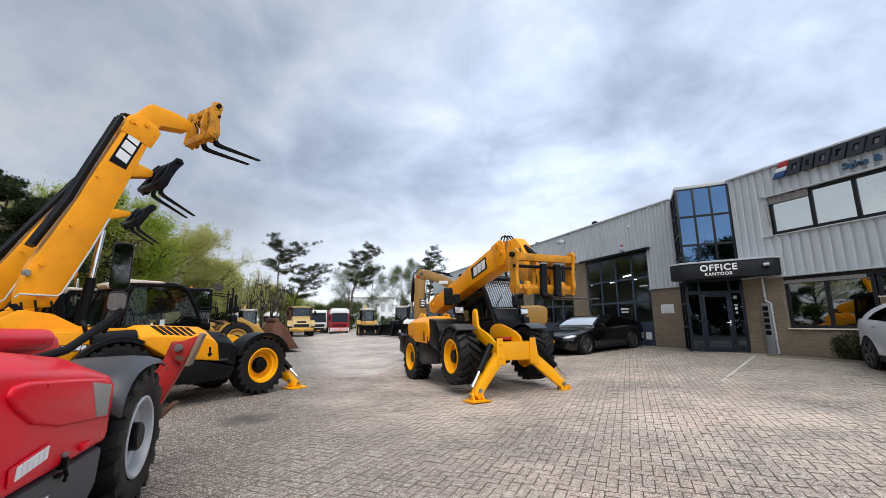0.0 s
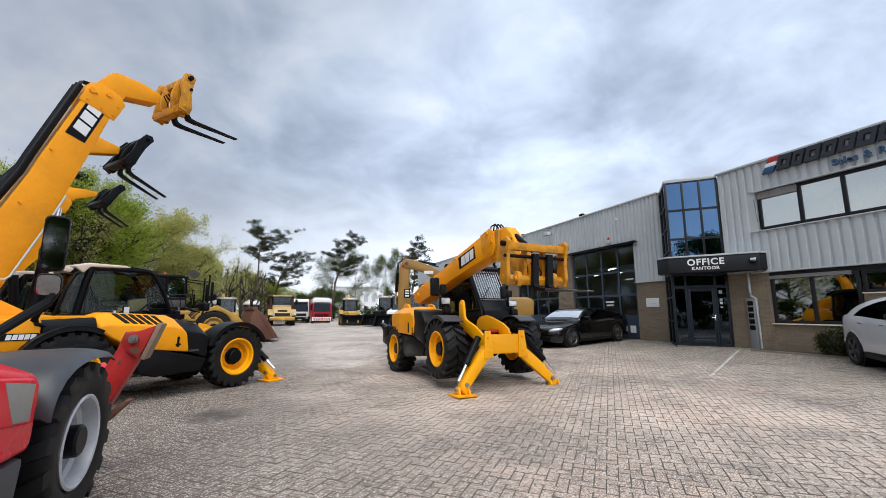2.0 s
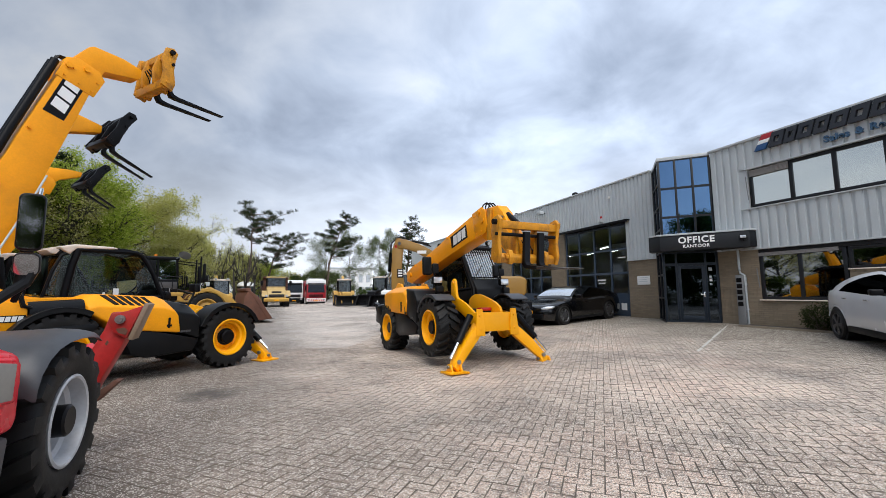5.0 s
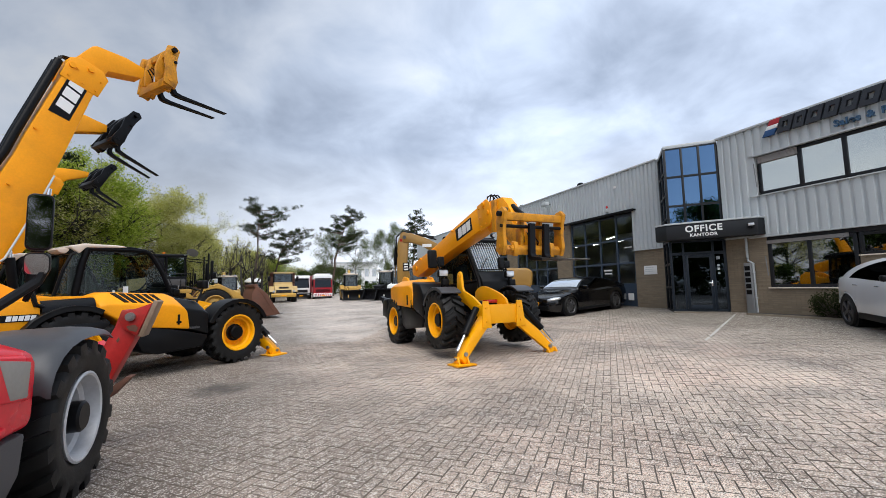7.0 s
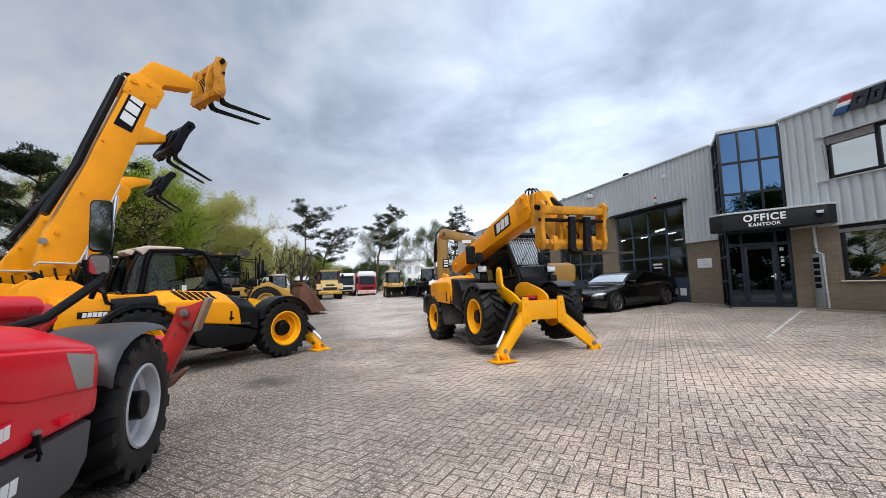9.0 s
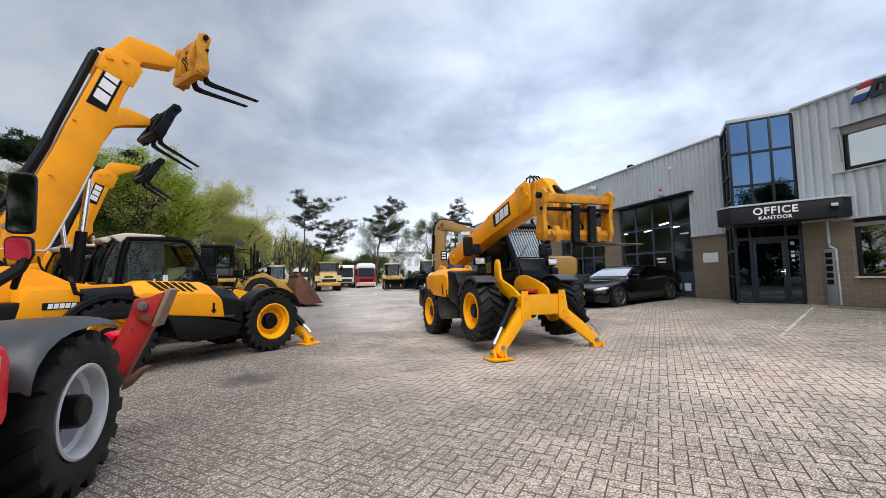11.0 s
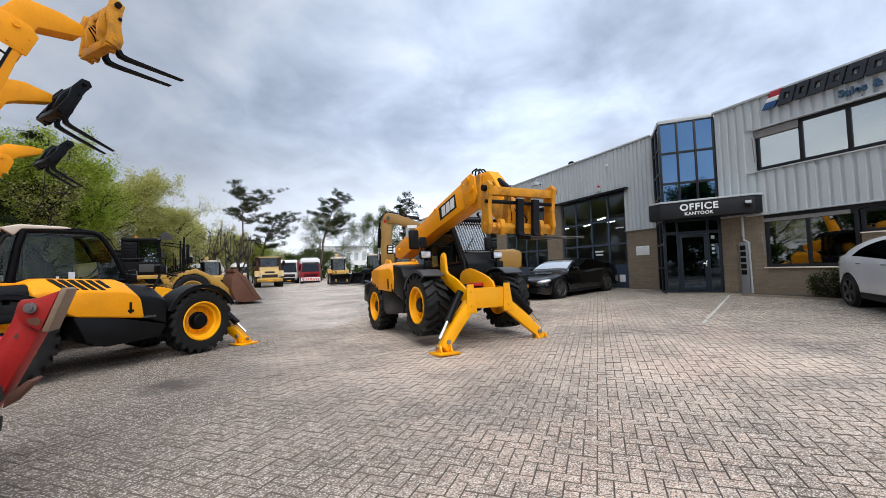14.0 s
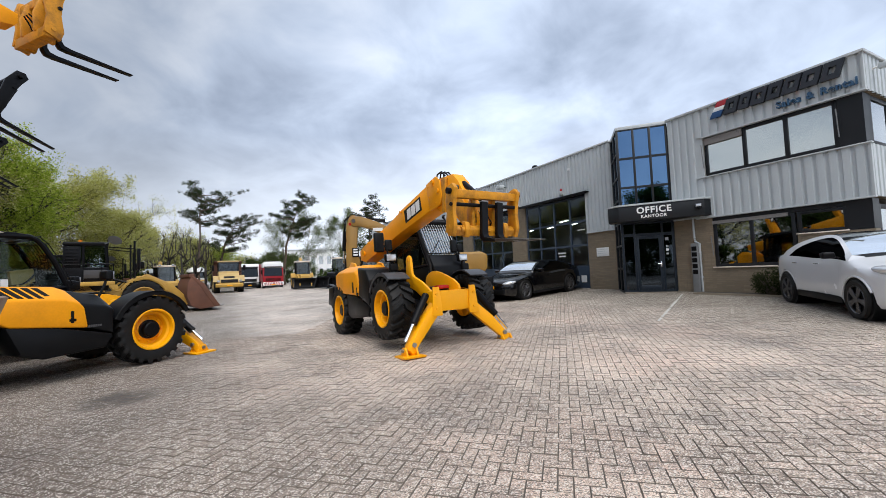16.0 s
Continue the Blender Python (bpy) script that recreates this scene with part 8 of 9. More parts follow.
def far_block(name, label, x0, x1, y0, y1, h, cols, rows, paint):
    ob = thing(name, pose(0, 0, 0), label, "building", "far buildings")
    part("wall", box(bm_new(), x0, x1, y0, y1, 0, h), paint, ob, angle=None)
    part("roof", box(bm_new(), x0 - 0.2, x1 + 0.2, y0 - 0.2, y1 + 0.2, h, h + 0.3), CLAD_TRIM, ob, angle=None)
    for r in range(rows):
        for c in range(cols):
            a = x0 + (x1 - x0) * (c + 0.25) / cols
            z = 1.2 + (h - 1.5) * r / rows
            part("window", box(bm_new(), a, a + (x1 - x0) * 0.5 / cols, y0 - 0.06, y0 - 0.02, z, z + (h - 1.5) / rows * 0.62), GLASS_OFFICE, ob, angle=None)
    return ob


far_block("office_block", "white far office block with dark windows", 12.0, 24.0, 108.0, 118.0, 7.8, 6, 2, WHITE)
far_block("warehouse", "pale grey far warehouse", -10.0, 1.0, 120.0, 130.0, 8.5, 2, 1, CLAD_TRIM)

# ---- trees ----


def leaf_material(name, c0, c1, c2):
    m = bpy.data.materials.new(name)
    m.use_nodes = True
    n, l = m.node_tree.nodes, m.node_tree.links
    n.clear()
    o = n.new("ShaderNodeOutputMaterial")
    geo = n.new("ShaderNodeNewGeometry")
    rp = n.new("ShaderNodeValToRGB")
    rp.color_ramp.elements[0].color, rp.color_ramp.elements[1].color = (*c0, 1), (*c2, 1)
    e = rp.color_ramp.elements.new(0.5); e.color = (*c1, 1)
    l.new(geo.outputs["Random Per Island"], rp.inputs["Fac"])
    d = n.new("ShaderNodeBsdfDiffuse"); t = n.new("ShaderNodeBsdfTranslucent")
    mx = n.new("ShaderNodeMixShader"); mx.inputs[0].default_value = 0.64
    l.new(rp.outputs[0], d.inputs[0]); l.new(rp.outputs[0], t.inputs[0])
    l.new(d.outputs[0], mx.inputs[1]); l.new(t.outputs[0], mx.inputs[2]); l.new(mx.outputs[0], o.inputs[0])
    return m


LEAF_FRESH = leaf_material("fresh_spring_leaves", (0.16, 0.23, 0.026), (0.32, 0.41, 0.052), (0.52, 0.57, 0.13))
LEAF_OLIVE = leaf_material("olive_young_leaves", (0.26, 0.27, 0.06), (0.48, 0.48, 0.13), (0.70, 0.66, 0.34))
LEAF_DULL = leaf_material("dull_shrub_leaves", (0.02, 0.028, 0.012), (0.04, 0.052, 0.022), (0.075, 0.085, 0.04))
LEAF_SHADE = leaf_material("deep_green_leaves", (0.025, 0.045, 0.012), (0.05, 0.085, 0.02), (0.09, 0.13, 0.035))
LEAF_PINE = leaf_material("pine_needles", (0.020, 0.030, 0.016), (0.038, 0.055, 0.026), (0.075, 0.095, 0.045))
LEAF_BIRCH = leaf_material("pale_birch_leaves", (0.07, 0.10, 0.03), (0.13, 0.17, 0.06), (0.20, 0.24, 0.10))


def limbs_mesh(paths, n=6):
    bm = bm_new()
    for pts, radii in paths:
        tube(bm, pts, 0.1, n, radii)
    return bm


def leaves_mesh(name, centres, spread, count, size, rs, flat=1.0, long=1.4):
    """Many small leaf quads scattered round the twig ends."""
    c = np.array(centres)
    idx = rs.integers(0, len(c), count)
    p = c[idx] + np.clip(rs.normal(0, 1, (count, 3)), -1.7, 1.7) * np.array([spread, spread, spread * flat])
    a = rs.normal(0, 1, (count, 3)); a /= np.linalg.norm(a, axis=1)[:, None]
    b = np.cross(a, rs.normal(0, 1, (count, 3))); b /= np.linalg.norm(b, axis=1)[:, None]
    s = size * rs.uniform(0.6, 1.35, (count, 1))
    a, b = a * s * long, b * s
    v = np.stack([p - a * 0.5, p + b * 0.35, p + a * 0.5, p - b * 0.35], 1).reshape(-1, 3)
    f = np.arange(count * 4).reshape(-1, 4)
    me = bpy.data.meshes.new(name)
    me.from_pydata(v.tolist(), [], f.tolist())
    return me


def grow(rs, base, h, crown_r, first, n1, n2, n3, lean=(0, 0), up=0.5, r0=0.16, twigs=False):
    """Trunk and limbs as tapering paths, and the twig ends."""
    paths, ends = [], []
    base = Vector(base)
    N = 8
    tr = [base + Vector((lean[0] * (k / N) ** 1.5 + rs.normal(0, 0.012 * h) * (k > 0), lean[1] * (k / N) ** 1.5 + rs.normal(0, 0.012 * h) * (k > 0), h * 0.93 * k / N)) for k in range(N + 1)]
    paths.append((tr, [r0 * (1.25 if k == 0 else 1 - 0.82 * k / N) for k in range(N + 1)]))

    def at(t):
        k = min(int(t * N), N - 1)
        return tr[k].lerp(tr[k + 1], t * N - k)
    for i in range(n1):
        t = first + (0.98 - first) * (i + rs.uniform(0, 0.9)) / n1
        a = rs.uniform(0, math.tau)
        prof = math.sin(math.pi * min(1, max(0.06, (t - first + 0.10) / (1.12 - first)))) ** 0.7
        ln = crown_r * prof * rs.uniform(0.65, 1.12)
        s = at(t)
        d = Vector((math.cos(a), math.sin(a), up * rs.uniform(0.2, 1.1)))
        p1 = s + d * ln * 0.5
        p2 = s + d * ln * 0.92 + Vector((0, 0, ln * 0.10))
        rb = r0 * (1 - 0.8 * t) * 0.55
        paths.append(([s, p1, p2], [rb, rb * 0.6, rb * 0.22]))
        ends.append(p2)
        for j in range(n2):
            u = rs.uniform(0.35, 1.0)
            q0 = s.lerp(p2, u)
            d2 = (d + Vector(rs.normal(0, 0.75, 3))).normalized()
            q1 = q0 + d2 * ln * rs.uniform(0.25, 0.5)
            paths.append(([q0, q0.lerp(q1, 0.5) + Vector(rs.normal(0, 0.03 * ln, 3)), q1], [rb * 0.35, rb * 0.22, rb * 0.08]))
            ends.append(q1)
            for k in range(n3):
                q2 = q0.lerp(q1, rs.uniform(0.4, 1)) + Vector(np.clip(rs.normal(0, 0.14 * ln, 3), -0.22 * ln, 0.22 * ln))
                ends.append(q2)
                if twigs:
                    paths.append(([q0.lerp(q1, 0.6), q2], [rb * 0.14 + 0.004, 0.006]))
    return paths, ends


def broadleaf(x, y, h, crown_r, leaf, count, seed, label, size=0.16, first=0.22, n1=22, spread=0.42, r0=0.17, group="boundary trees", lean=(0, 0), up=0.5, twigs=False, bark=BARK):
    rs = np.random.default_rng(seed)
    ob = thing("tree", pose(x, y, ground_z(x) - 0.05), label, "tree", group)
    paths, ends = grow(rs, (0, 0, 0), h, crown_r, first, n1, 8, 4, lean, up, r0, twigs)
    part("trunk", limbs_mesh(paths, 5), bark, ob, angle=None)
    if count:
        me = leaves_mesh("crown", [tuple(e) for e in ends], spread, count, size, rs)
        me.materials.append(leaf)
        cr_ = new("crown", me); cr_.parent = ob
    return ob


def pine(x, y, h, seed, lean, label, count=9000, r=3.4, first=0.52):
    rs = np.random.default_rng(seed)
    ob = thing("pine_tree", pose(x, y, 0), label, "tree", "tall pines")
    paths, ends = [], []
    N = 9
    tr = [Vector((lean * (k / N) ** 2 + rs.normal(0, 0.10), rs.normal(0, 0.10), h * 0.98 * k / N)) for k in range(N + 1)]
    paths.append((tr, [0.24 * (1 - 0.85 * k / N) for k in range(N + 1)]))
    nb = 30
    for i in range(nb):
        t = first + (1.0 - first) * (i / (nb - 1)) ** 0.85
        k = min(int(t * N), N - 1)
        s = tr[k].lerp(tr[k + 1], t * N - k)
        a = rs.uniform(0, math.tau)
        ln = r * (0.30 + 0.75 * rs.uniform()) * (0.75 + 0.35 * math.sin(math.pi * (t - first) / (1 - first) * 0.9)) * (0.7 if t > 0.96 else 1.0)
        d = Vector((math.cos(a) + 0.22 * np.sign(lean), math.sin(a), rs.uniform(-0.05, 0.45)))
        p1 = s + d * ln * 0.5 + Vector((0, 0, rs.normal(0, 0.08)))
        p2 = s + d * ln + Vector((0, 0, 0.10 * ln))
        paths.append(([s, p1, p2], [0.06, 0.04, 0.012]))
        for j in range(12):
            u = rs.uniform(0.35, 1.06)
            s0 = (s.lerp(p1, u / 0.5) if u < 0.5 else p1.lerp(p2, (u - 0.5) / 0.5))
            q = s0 + Vector((rs.normal(0, 0.34), rs.normal(0, 0.34), abs(rs.normal(0.05, 0.22))))
            ends.append(q)
            paths.append(([s0, q], [0.016, 0.006]))
    part("trunk", limbs_mesh(paths, 4), BARK_PINE, ob, angle=None)
    me = leaves_mesh("crown", [tuple(e) for e in ends], 0.17, int(count * 2.2), 0.07, rs, 0.7, 2.4)
    me.materials.append(LEAF_PINE)
    cr_ = new("crown", me); cr_.parent = ob
    return ob


# tall pines standing alone at the far end
pine(-3.3, 66.5, 13.7, 11, 0.5, "tall dark pine with a flat crown beyond the yard", 10000, 4.6, 0.66)
pine(-1.0, 70.0, 10.4, 12, 2.6, "leaning dark pine with sparse branches", 9000, 4.0, 0.50)
pine(7.9, 69.0, 14.0, 13, 3.0, "wind-bent dark pine with layered branches", 11000, 4.3, 0.52)
pine(20.6, 66.0, 13.5, 14, 1.0, "dark pine rising behind the hall roof", 9000, 2.6, 0.4)
pine(-15.8, 28.0, 8.9, 15, 1.0, "broad dark pine at the yard boundary", 30000, 3.6, 0.12)
pine(-25.5, 37.0, 10.4, 16, 1.0, "broad dark pine at the yard boundary", 26000, 4.6, 0.22)
pine(-14.4, 33.0, 8.6, 17, 0.6, "broad dark pine at the yard boundary", 30000, 3.4, 0.10)
# birches and mixed trees round the pines
broadleaf(8.6, 74.0, 11.5, 2.8, LEAF_BIRCH, 14000, 21, "slender pale birch with thin foliage", 0.10, 0.2, 22, 0.34, 0.12, "far trees", up=0.9, twigs=True)
broadleaf(12.2, 72.0, 12.5, 3.0, LEAF_BIRCH, 15000, 22, "slender birch with thin foliage", 0.10, 0.15, 24, 0.34, 0.12, "far trees", up=0.9, twigs=True)
broadleaf(16.2, 66.0, 10.8, 2.6, LEAF_BIRCH, 15000, 23, "pale green birch near the hall end", 0.095, 0.12, 24, 0.32, 0.11, "far trees", up=0.9, twigs=True)
broadleaf(18.2, 67.0, 12.0, 2.6, LEAF_BIRCH, 15000, 24, "pale green birch near the hall end", 0.095, 0.12, 24, 0.32, 0.11, "far trees", up=0.9, twigs=True)
# boundary row of spring-green trees
ROW = ((-12.4, 32.0, 8.8, 3.6, LEAF_OLIVE, 8000), (-10.4, 38.5, 9.3, 3.8, LEAF_OLIVE, 36000), (-16.0, 35.0, 9.6, 4.2, LEAF_OLIVE, 9000), (-7.6, 43.5, 7.8, 2.9, LEAF_OLIVE, 15000), (-11.3, 32.5, 9.9, 3.9, LEAF_FRESH, 32000),
       (-19.5, 39.0, 11.6, 4.4, LEAF_OLIVE, 9000), (-8.4, 50.0, 7.8, 2.9, LEAF_OLIVE, 7000), (-12.0, 45.0, 9.6, 4.2, LEAF_OLIVE, 7000), (-26.0, 30.0, 8.6, 4.6, LEAF_OLIVE, 14000))
for k, (x, y, h, r, lf, c) in enumerate(ROW):
    broadleaf(x, y, h, r, lf, int(c * 2.0), 40 + k, "spring-green broadleaf tree in the boundary row" if lf is LEAF_FRESH else "olive-tinted broadleaf tree, thinly leaved", 0.088, 0.20, 30, 0.22, 0.2, up=0.8, twigs=True, bark=BARK_DARK)
# bare pollards and undergrowth
for k, (x, y, h) in enumerate(((-5.6, 58.0, 6.4), (-4.4, 60.0, 7.2), (-3.2, 62.0, 6.6), (-6.8, 57.0, 7.4), (-2.2, 64.0, 6.8))):
    rs = np.random.default_rng(60 + k)
    ob = thing("tree", pose(x, y, ground_z(x) - 0.05), "bare pollarded tree with short dark limbs", "tree", "bare trees")
    paths = [([Vector((0, 0, 0)), Vector((rs.normal(0, 0.1), 0, h * 0.3)), Vector((rs.normal(0, 0.2), 0, h * 0.62))], [0.19, 0.14, 0.11])]
    for j in range(7 + k % 4):
        a = rs.uniform(0, math.tau); z0 = h * rs.uniform(0.28, 0.62)
        e1 = Vector((math.cos(a) * rs.uniform(0.3, 0.9), math.sin(a) * 0.6, z0 + rs.uniform(0.3, 0.9))); e2 = e1 + Vector((rs.normal(0, 0.35) + math.cos(a) * 0.25, math.sin(a) * 0.35, h * rs.uniform(0.06, 0.34)))
        paths.append(([Vector((0, 0, z0)), e1, e2], [0.08, 0.06, 0.04]))
        for i in range(5):
            paths.append(([e2, e2 + Vector((rs.normal(0, 0.25), rs.normal(0, 0.25), rs.uniform(0.3, 0.9)))], [0.03, 0.01]))
    part("trunk", limbs_mesh(paths, 6), BARK_DARK, ob, angle=None)
for k, (x, y, h, r) in enumerate(((-1.5, 84.0, 7.0, 3.4), (-6.0, 80.0, 8.0, 3.6), (-10.5, 70.0, 9.0, 3.8), (-14.0, 56.0, 9.5, 4.0), (2.5, 88.0, 5.5, 3.0))):
    broadleaf(x, y, h, r, LEAF_OLIVE, 4200, 80 + k, "thinly leaved tree closing the yard", 0.17, 0.10, 24, 0.4, 0.16, "far trees", twigs=True)


def hedge(name, m, lx, ly, lz, count, leaf, seed, label, size=0.10):
    rs = np.random.default_rng(seed)
    ob = thing(name, m, label, "shrub")
    n = 70
    c = np.stack([rs.uniform(-lx / 2, lx / 2, n), rs.uniform(-ly / 2, ly / 2, n), lz * rs.uniform(0.05, 0.95, n) ** 0.8], 1)
    paths = [([Vector((v[0] * 0.4, v[1] * 0.4, 0)), Vector(v)], [0.02, 0.006]) for v in c[:40]]
    part("stems", limbs_mesh(paths, 4), BARK, ob, angle=None)
    me = leaves_mesh("foliage", c.tolist(), min(lx, ly, lz) * 0.13, count, size, rs)
    me.materials.append(leaf)
    o = new("foliage", me); o.parent = ob
    return ob


# thick mixed trees closing the far side of the yard
for k, (x, y, h, r, lf, c) in enumerate(((4.2, 84.0, 4.6, 2.4, LEAF_SHADE, 12000), (7.4, 82.0, 5.6, 2.6, LEAF_BIRCH, 12000), (10.2, 84.0, 5.2, 2.6, LEAF_BIRCH, 12000), (-4.0, 76.0, 7.6, 3.4, LEAF_OLIVE, 15000), (-8.0, 68.0, 8.4, 3.6, LEAF_OLIVE, 16000), (-11.5, 62.0, 9.0, 3.8, LEAF_OLIVE, 16000), (-1.2, 79.0, 6.8, 3.2, LEAF_FRESH, 13000))):
    broadleaf(x, y, h, r, lf, c, 160 + k, "dense dark green tree beyond the lorries" if lf is LEAF_SHADE else "leafy spring tree at the far end of the yard", 0.13, 0.08, 26, 0.34, 0.17, "far trees", up=0.8, twigs=True, bark=BARK_DARK)
for k in range(9):
    x, y = -13.0 + k * 1.35, 60.0 + (k * 5) % 7 + k * 1.4
    broadleaf(x, y, 7.5 + (k * 3) % 4, 1.8, LEAF_OLIVE, 900, 180 + k, "slim bare-stemmed tree with few young leaves", 0.11, 0.3, 16, 0.3, 0.13, "bare trees", up=1.0, twigs=True, bark=BARK_DARK)


# trees and hedge behind the viewer, closing the street side
for k in range(9):
    broadleaf(-26.0 + k * 5.4, -19.0 - 3.0 * ((k * 7) % 3), (7.0, 9.0, 8.0, 10.6, 11.0, 9.5, 7.0, 9.0, 8.0)[k], 3.2 if k not in (3, 4) else 4.4, LEAF_SHADE, 16000, 120 + k, "leafy street tree behind the yard entrance", 0.2, 0.12, 24, 0.32, 0.16, "street trees")
for k, (x, y) in enumerate(((-24.0, 3.0), (-25.0, 8.5), (-24.0, 14.0), (-26.0, 19.0), (-27.0, 24.0))):
    broadleaf(x, y, 7.0 + k % 3, 3.4, LEAF_SHADE, 12000, 140 + k, "dense leafy tree on the street side of the yard", 0.2, 0.08, 24, 0.34, 0.16, "street trees")
hedge("street_hedge", pose(-4.0, -15.0, 0.0), 56.0, 2.0, 2.2, 9000, LEAF_SHADE, 8, "clipped hedge along the street side", 0.16)
hedge("shrub", pose(14.30, 6.72, 0.42), 0.6, 1.15, 0.70, 6500, LEAF_DULL, 5, "low dull green shrub against the brick wall", 0.035)
hedge("undergrowth", pose(-14.5, 31.0, 0.0, 0, 0, 62), 34.0, 3.0, 2.6, 42000, LEAF_SHADE, 6, "dense undergrowth along the yard boundary", 0.16)
hedge("undergrowth", pose(1.0, 92.0, 0.0), 60.0, 4.0, 3.4, 12000, LEAF_SHADE, 7, "far green hedge closing the yard", 0.25)

# ---- fittings on the facade ----
sg = thing("facade_sign", west(8.36, 0.08, FX - 0.05), "dark raised name sign with a striped mark on the office parapet", "sign")
# local x runs along the facade, z up; the sign leans as an italic
for k, (mt, z0, z1) in enumerate(((FLAG_RED, 6.10, 6.26), (SIGN_WHITE, 5.98, 6.10), (FLAG_BLUE, 5.80, 5.98))):
    xa, xb = (z0 - 5.80) * 0.55, (z1 - 5.80) * 0.55
    part("stripe", prism(bm_new(), [(xa, z0), (xa + 0.31, z0), (xb + 0.31, z1), (xb, z1)], -0.10, -0.02, 0.006), mt, sg)
lx = 0.40
for k, w in enumerate((0.40, 0.32, 0.40, 0.36, 0.40, 0.42, 0.42)):
    bm = bm_new()
    h0, h1 = 5.80, 6.23
    sk = 0.13
    bars = [(0.0, 0.30, 0.0, 1.0), (0.70, 1.0, 0.0, 1.0), (0.30, 0.70, 0.70, 1.0), (0.30, 0.70, 0.0, 0.30)]
    for a0, a1, b0, b1 in bars:
        u0, u1 = lx + (w - 0.05) * a0, lx + (w - 0.05) * a1
        prism(bm, [(u0 + sk * b0, h0 + (h1 - h0) * b0), (u1 + sk * b0, h0 + (h1 - h0) * b0), (u1 + sk * b1, h0 + (h1 - h0) * b1), (u0 + sk * b1, h0 + (h1 - h0) * b1)], -0.11, -0.02)
    part("sign_block", bm, SIGN_DARK, sg, "dark raised sign block")
    lx += w
for word, wx in (("Sales", 2.00), ("&", 2.47), ("Rental", 3.03)):
    words("lettering", word, 0.245, SIGN_BLUE, pose(wx, -0.03, 5.50, 90), sg, 0.03, "blue raised lettering")

ws = thing("wall_sign", west(13.27, 1.80, FX + 0.045), "small white notice board on the brick wall", "sign")
part("board", box(bm_new(), 0, 0.62, -0.03, 0.0, 0, 0.36, 0.004), SIGN_WHITE, ws)
b = bm_new()
for k, (w, z) in enumerate(((0.46, 0.28), (0.40, 0.20), (0.44, 0.12))):
    box(b, 0.06, 0.06 + w, -0.034, -0.030, z, z + 0.014)
part("text_bars", b, CLAD, ws, "rows of unreadable small print", angle=None)

mb = thing("letterbox_column", west(9.27, GB, FX + 0.045), "grey steel column with stacked letter slots by the entrance", "letterbox")
part("column", box(bm_new(), 0, 0.22, -0.14, 0, 0.0, 1.62, 0.012), PANEL_GREY, mb)
for k in range(5):
    part("slot", box(bm_new(), 0.03, 0.19, -0.152, -0.138, 0.62 + k * 0.19, 0.76 + k * 0.19, 0.006), BLACK, mb, "dark letter slot")
pp = thing("downpipe", west(9.02, GB, FX + 0.045), "pale grey downpipe on the brick wall", "pipe")
b = bm_new()
tube(b, [(0.0, -0.05, 0.0), (0.0, -0.05, 1.60), (-0.14, -0.05, 1.68), (-0.16, -0.05, 1.80), (-0.16, -0.05, 2.42)], 0.036, 10)
part("pipe", b, CLAD_TRIM, pp)
for z in (0.5, 1.3):
    part("clamp", rod(bm_new(), (0, -0.05, z), (0, -0.05, z + 0.04), 0.045), CLAD, pp)
fl2 = thing("floodlight", pose(FX - 0.04, 19.3, 5.92), "pale floodlight on the hall cladding", "lamp")
part("arm", tube(bm_new(), [(0.0, 0, 0), (-0.28, 0, 0.02)], 0.025, 6), BLACK, fl2)
part("housing", box(bm_new(), -0.52, -0.22, -0.20, 0.20, -0.10, 0.10, 0.03), CLAD_TRIM, fl2)
al = thing("alarm_beacon", pose(FX - 0.02, 15.04, 4.72), "white alarm box with a red beacon above the gate", "alarm")
part("box", box(bm_new(), -0.12, 0.0, -0.09, 0.09, 0, 0.18, 0.02), CLAD_TRIM, al)
part("beacon", lathe(bm_new(), [(0.05, 0.0), (0.05, 0.08), (0.03, 0.115), (0.005, 0.12)], 16, "z", (-0.06, 0, 0.18)), RED_LENS, al, "red beacon dome")
rv = thing("roof_vent", pose(FX + 0.8, 17.75, TOP_S - 0.12), "dark roof ventilation cowl", "vent")
part("pipe", lathe(bm_new(), [(0.10, 0), (0.10, 0.42)], 16, "z"), BLACK, rv)
part("cowl", lathe(bm_new(), [(0.13, 0.40), (0.17, 0.44), (0.17, 0.54), (0.10, 0.60), (0.01, 0.62)], 16, "z"), BLACK, rv)
for y in (23.5, 30.0):
    r2 = thing("roof_vent", pose(FX + 0.8, y, TOP_S - 0.12), "dark roof ventilation cowl", "vent")
    part("pipe", lathe(bm_new(), [(0.10, 0), (0.10, 0.40)], 16, "z"), BLACK, r2)
    part("cowl", lathe(bm_new(), [(0.15, 0.38), (0.16, 0.50), (0.01, 0.54)], 16, "z"), BLACK, r2)
sen = thing("wall_sensor", pose(FX - 0.04, 14.5, 5.78), "tiny pale wall sensor on the cladding", "sensor")
part("case", box(bm_new(), -0.08, 0.0, -0.05, 0.05, -0.05, 0.05, 0.015), WHITE, sen)
cm = thing("security_camera", pose(FX + 0.5, OFF_Y - 0.03, 6.0), "white security camera under the parapet corner", "camera")
part("bracket", tube(bm_new(), [(0, 0, 0), (0, -0.18, 0.02)], 0.025, 6), WHITE, cm)
part("body", box(bm_new(), -0.07, 0.07, -0.45, -0.12, -0.06, 0.08, 0.03), CLAD_TRIM, cm)
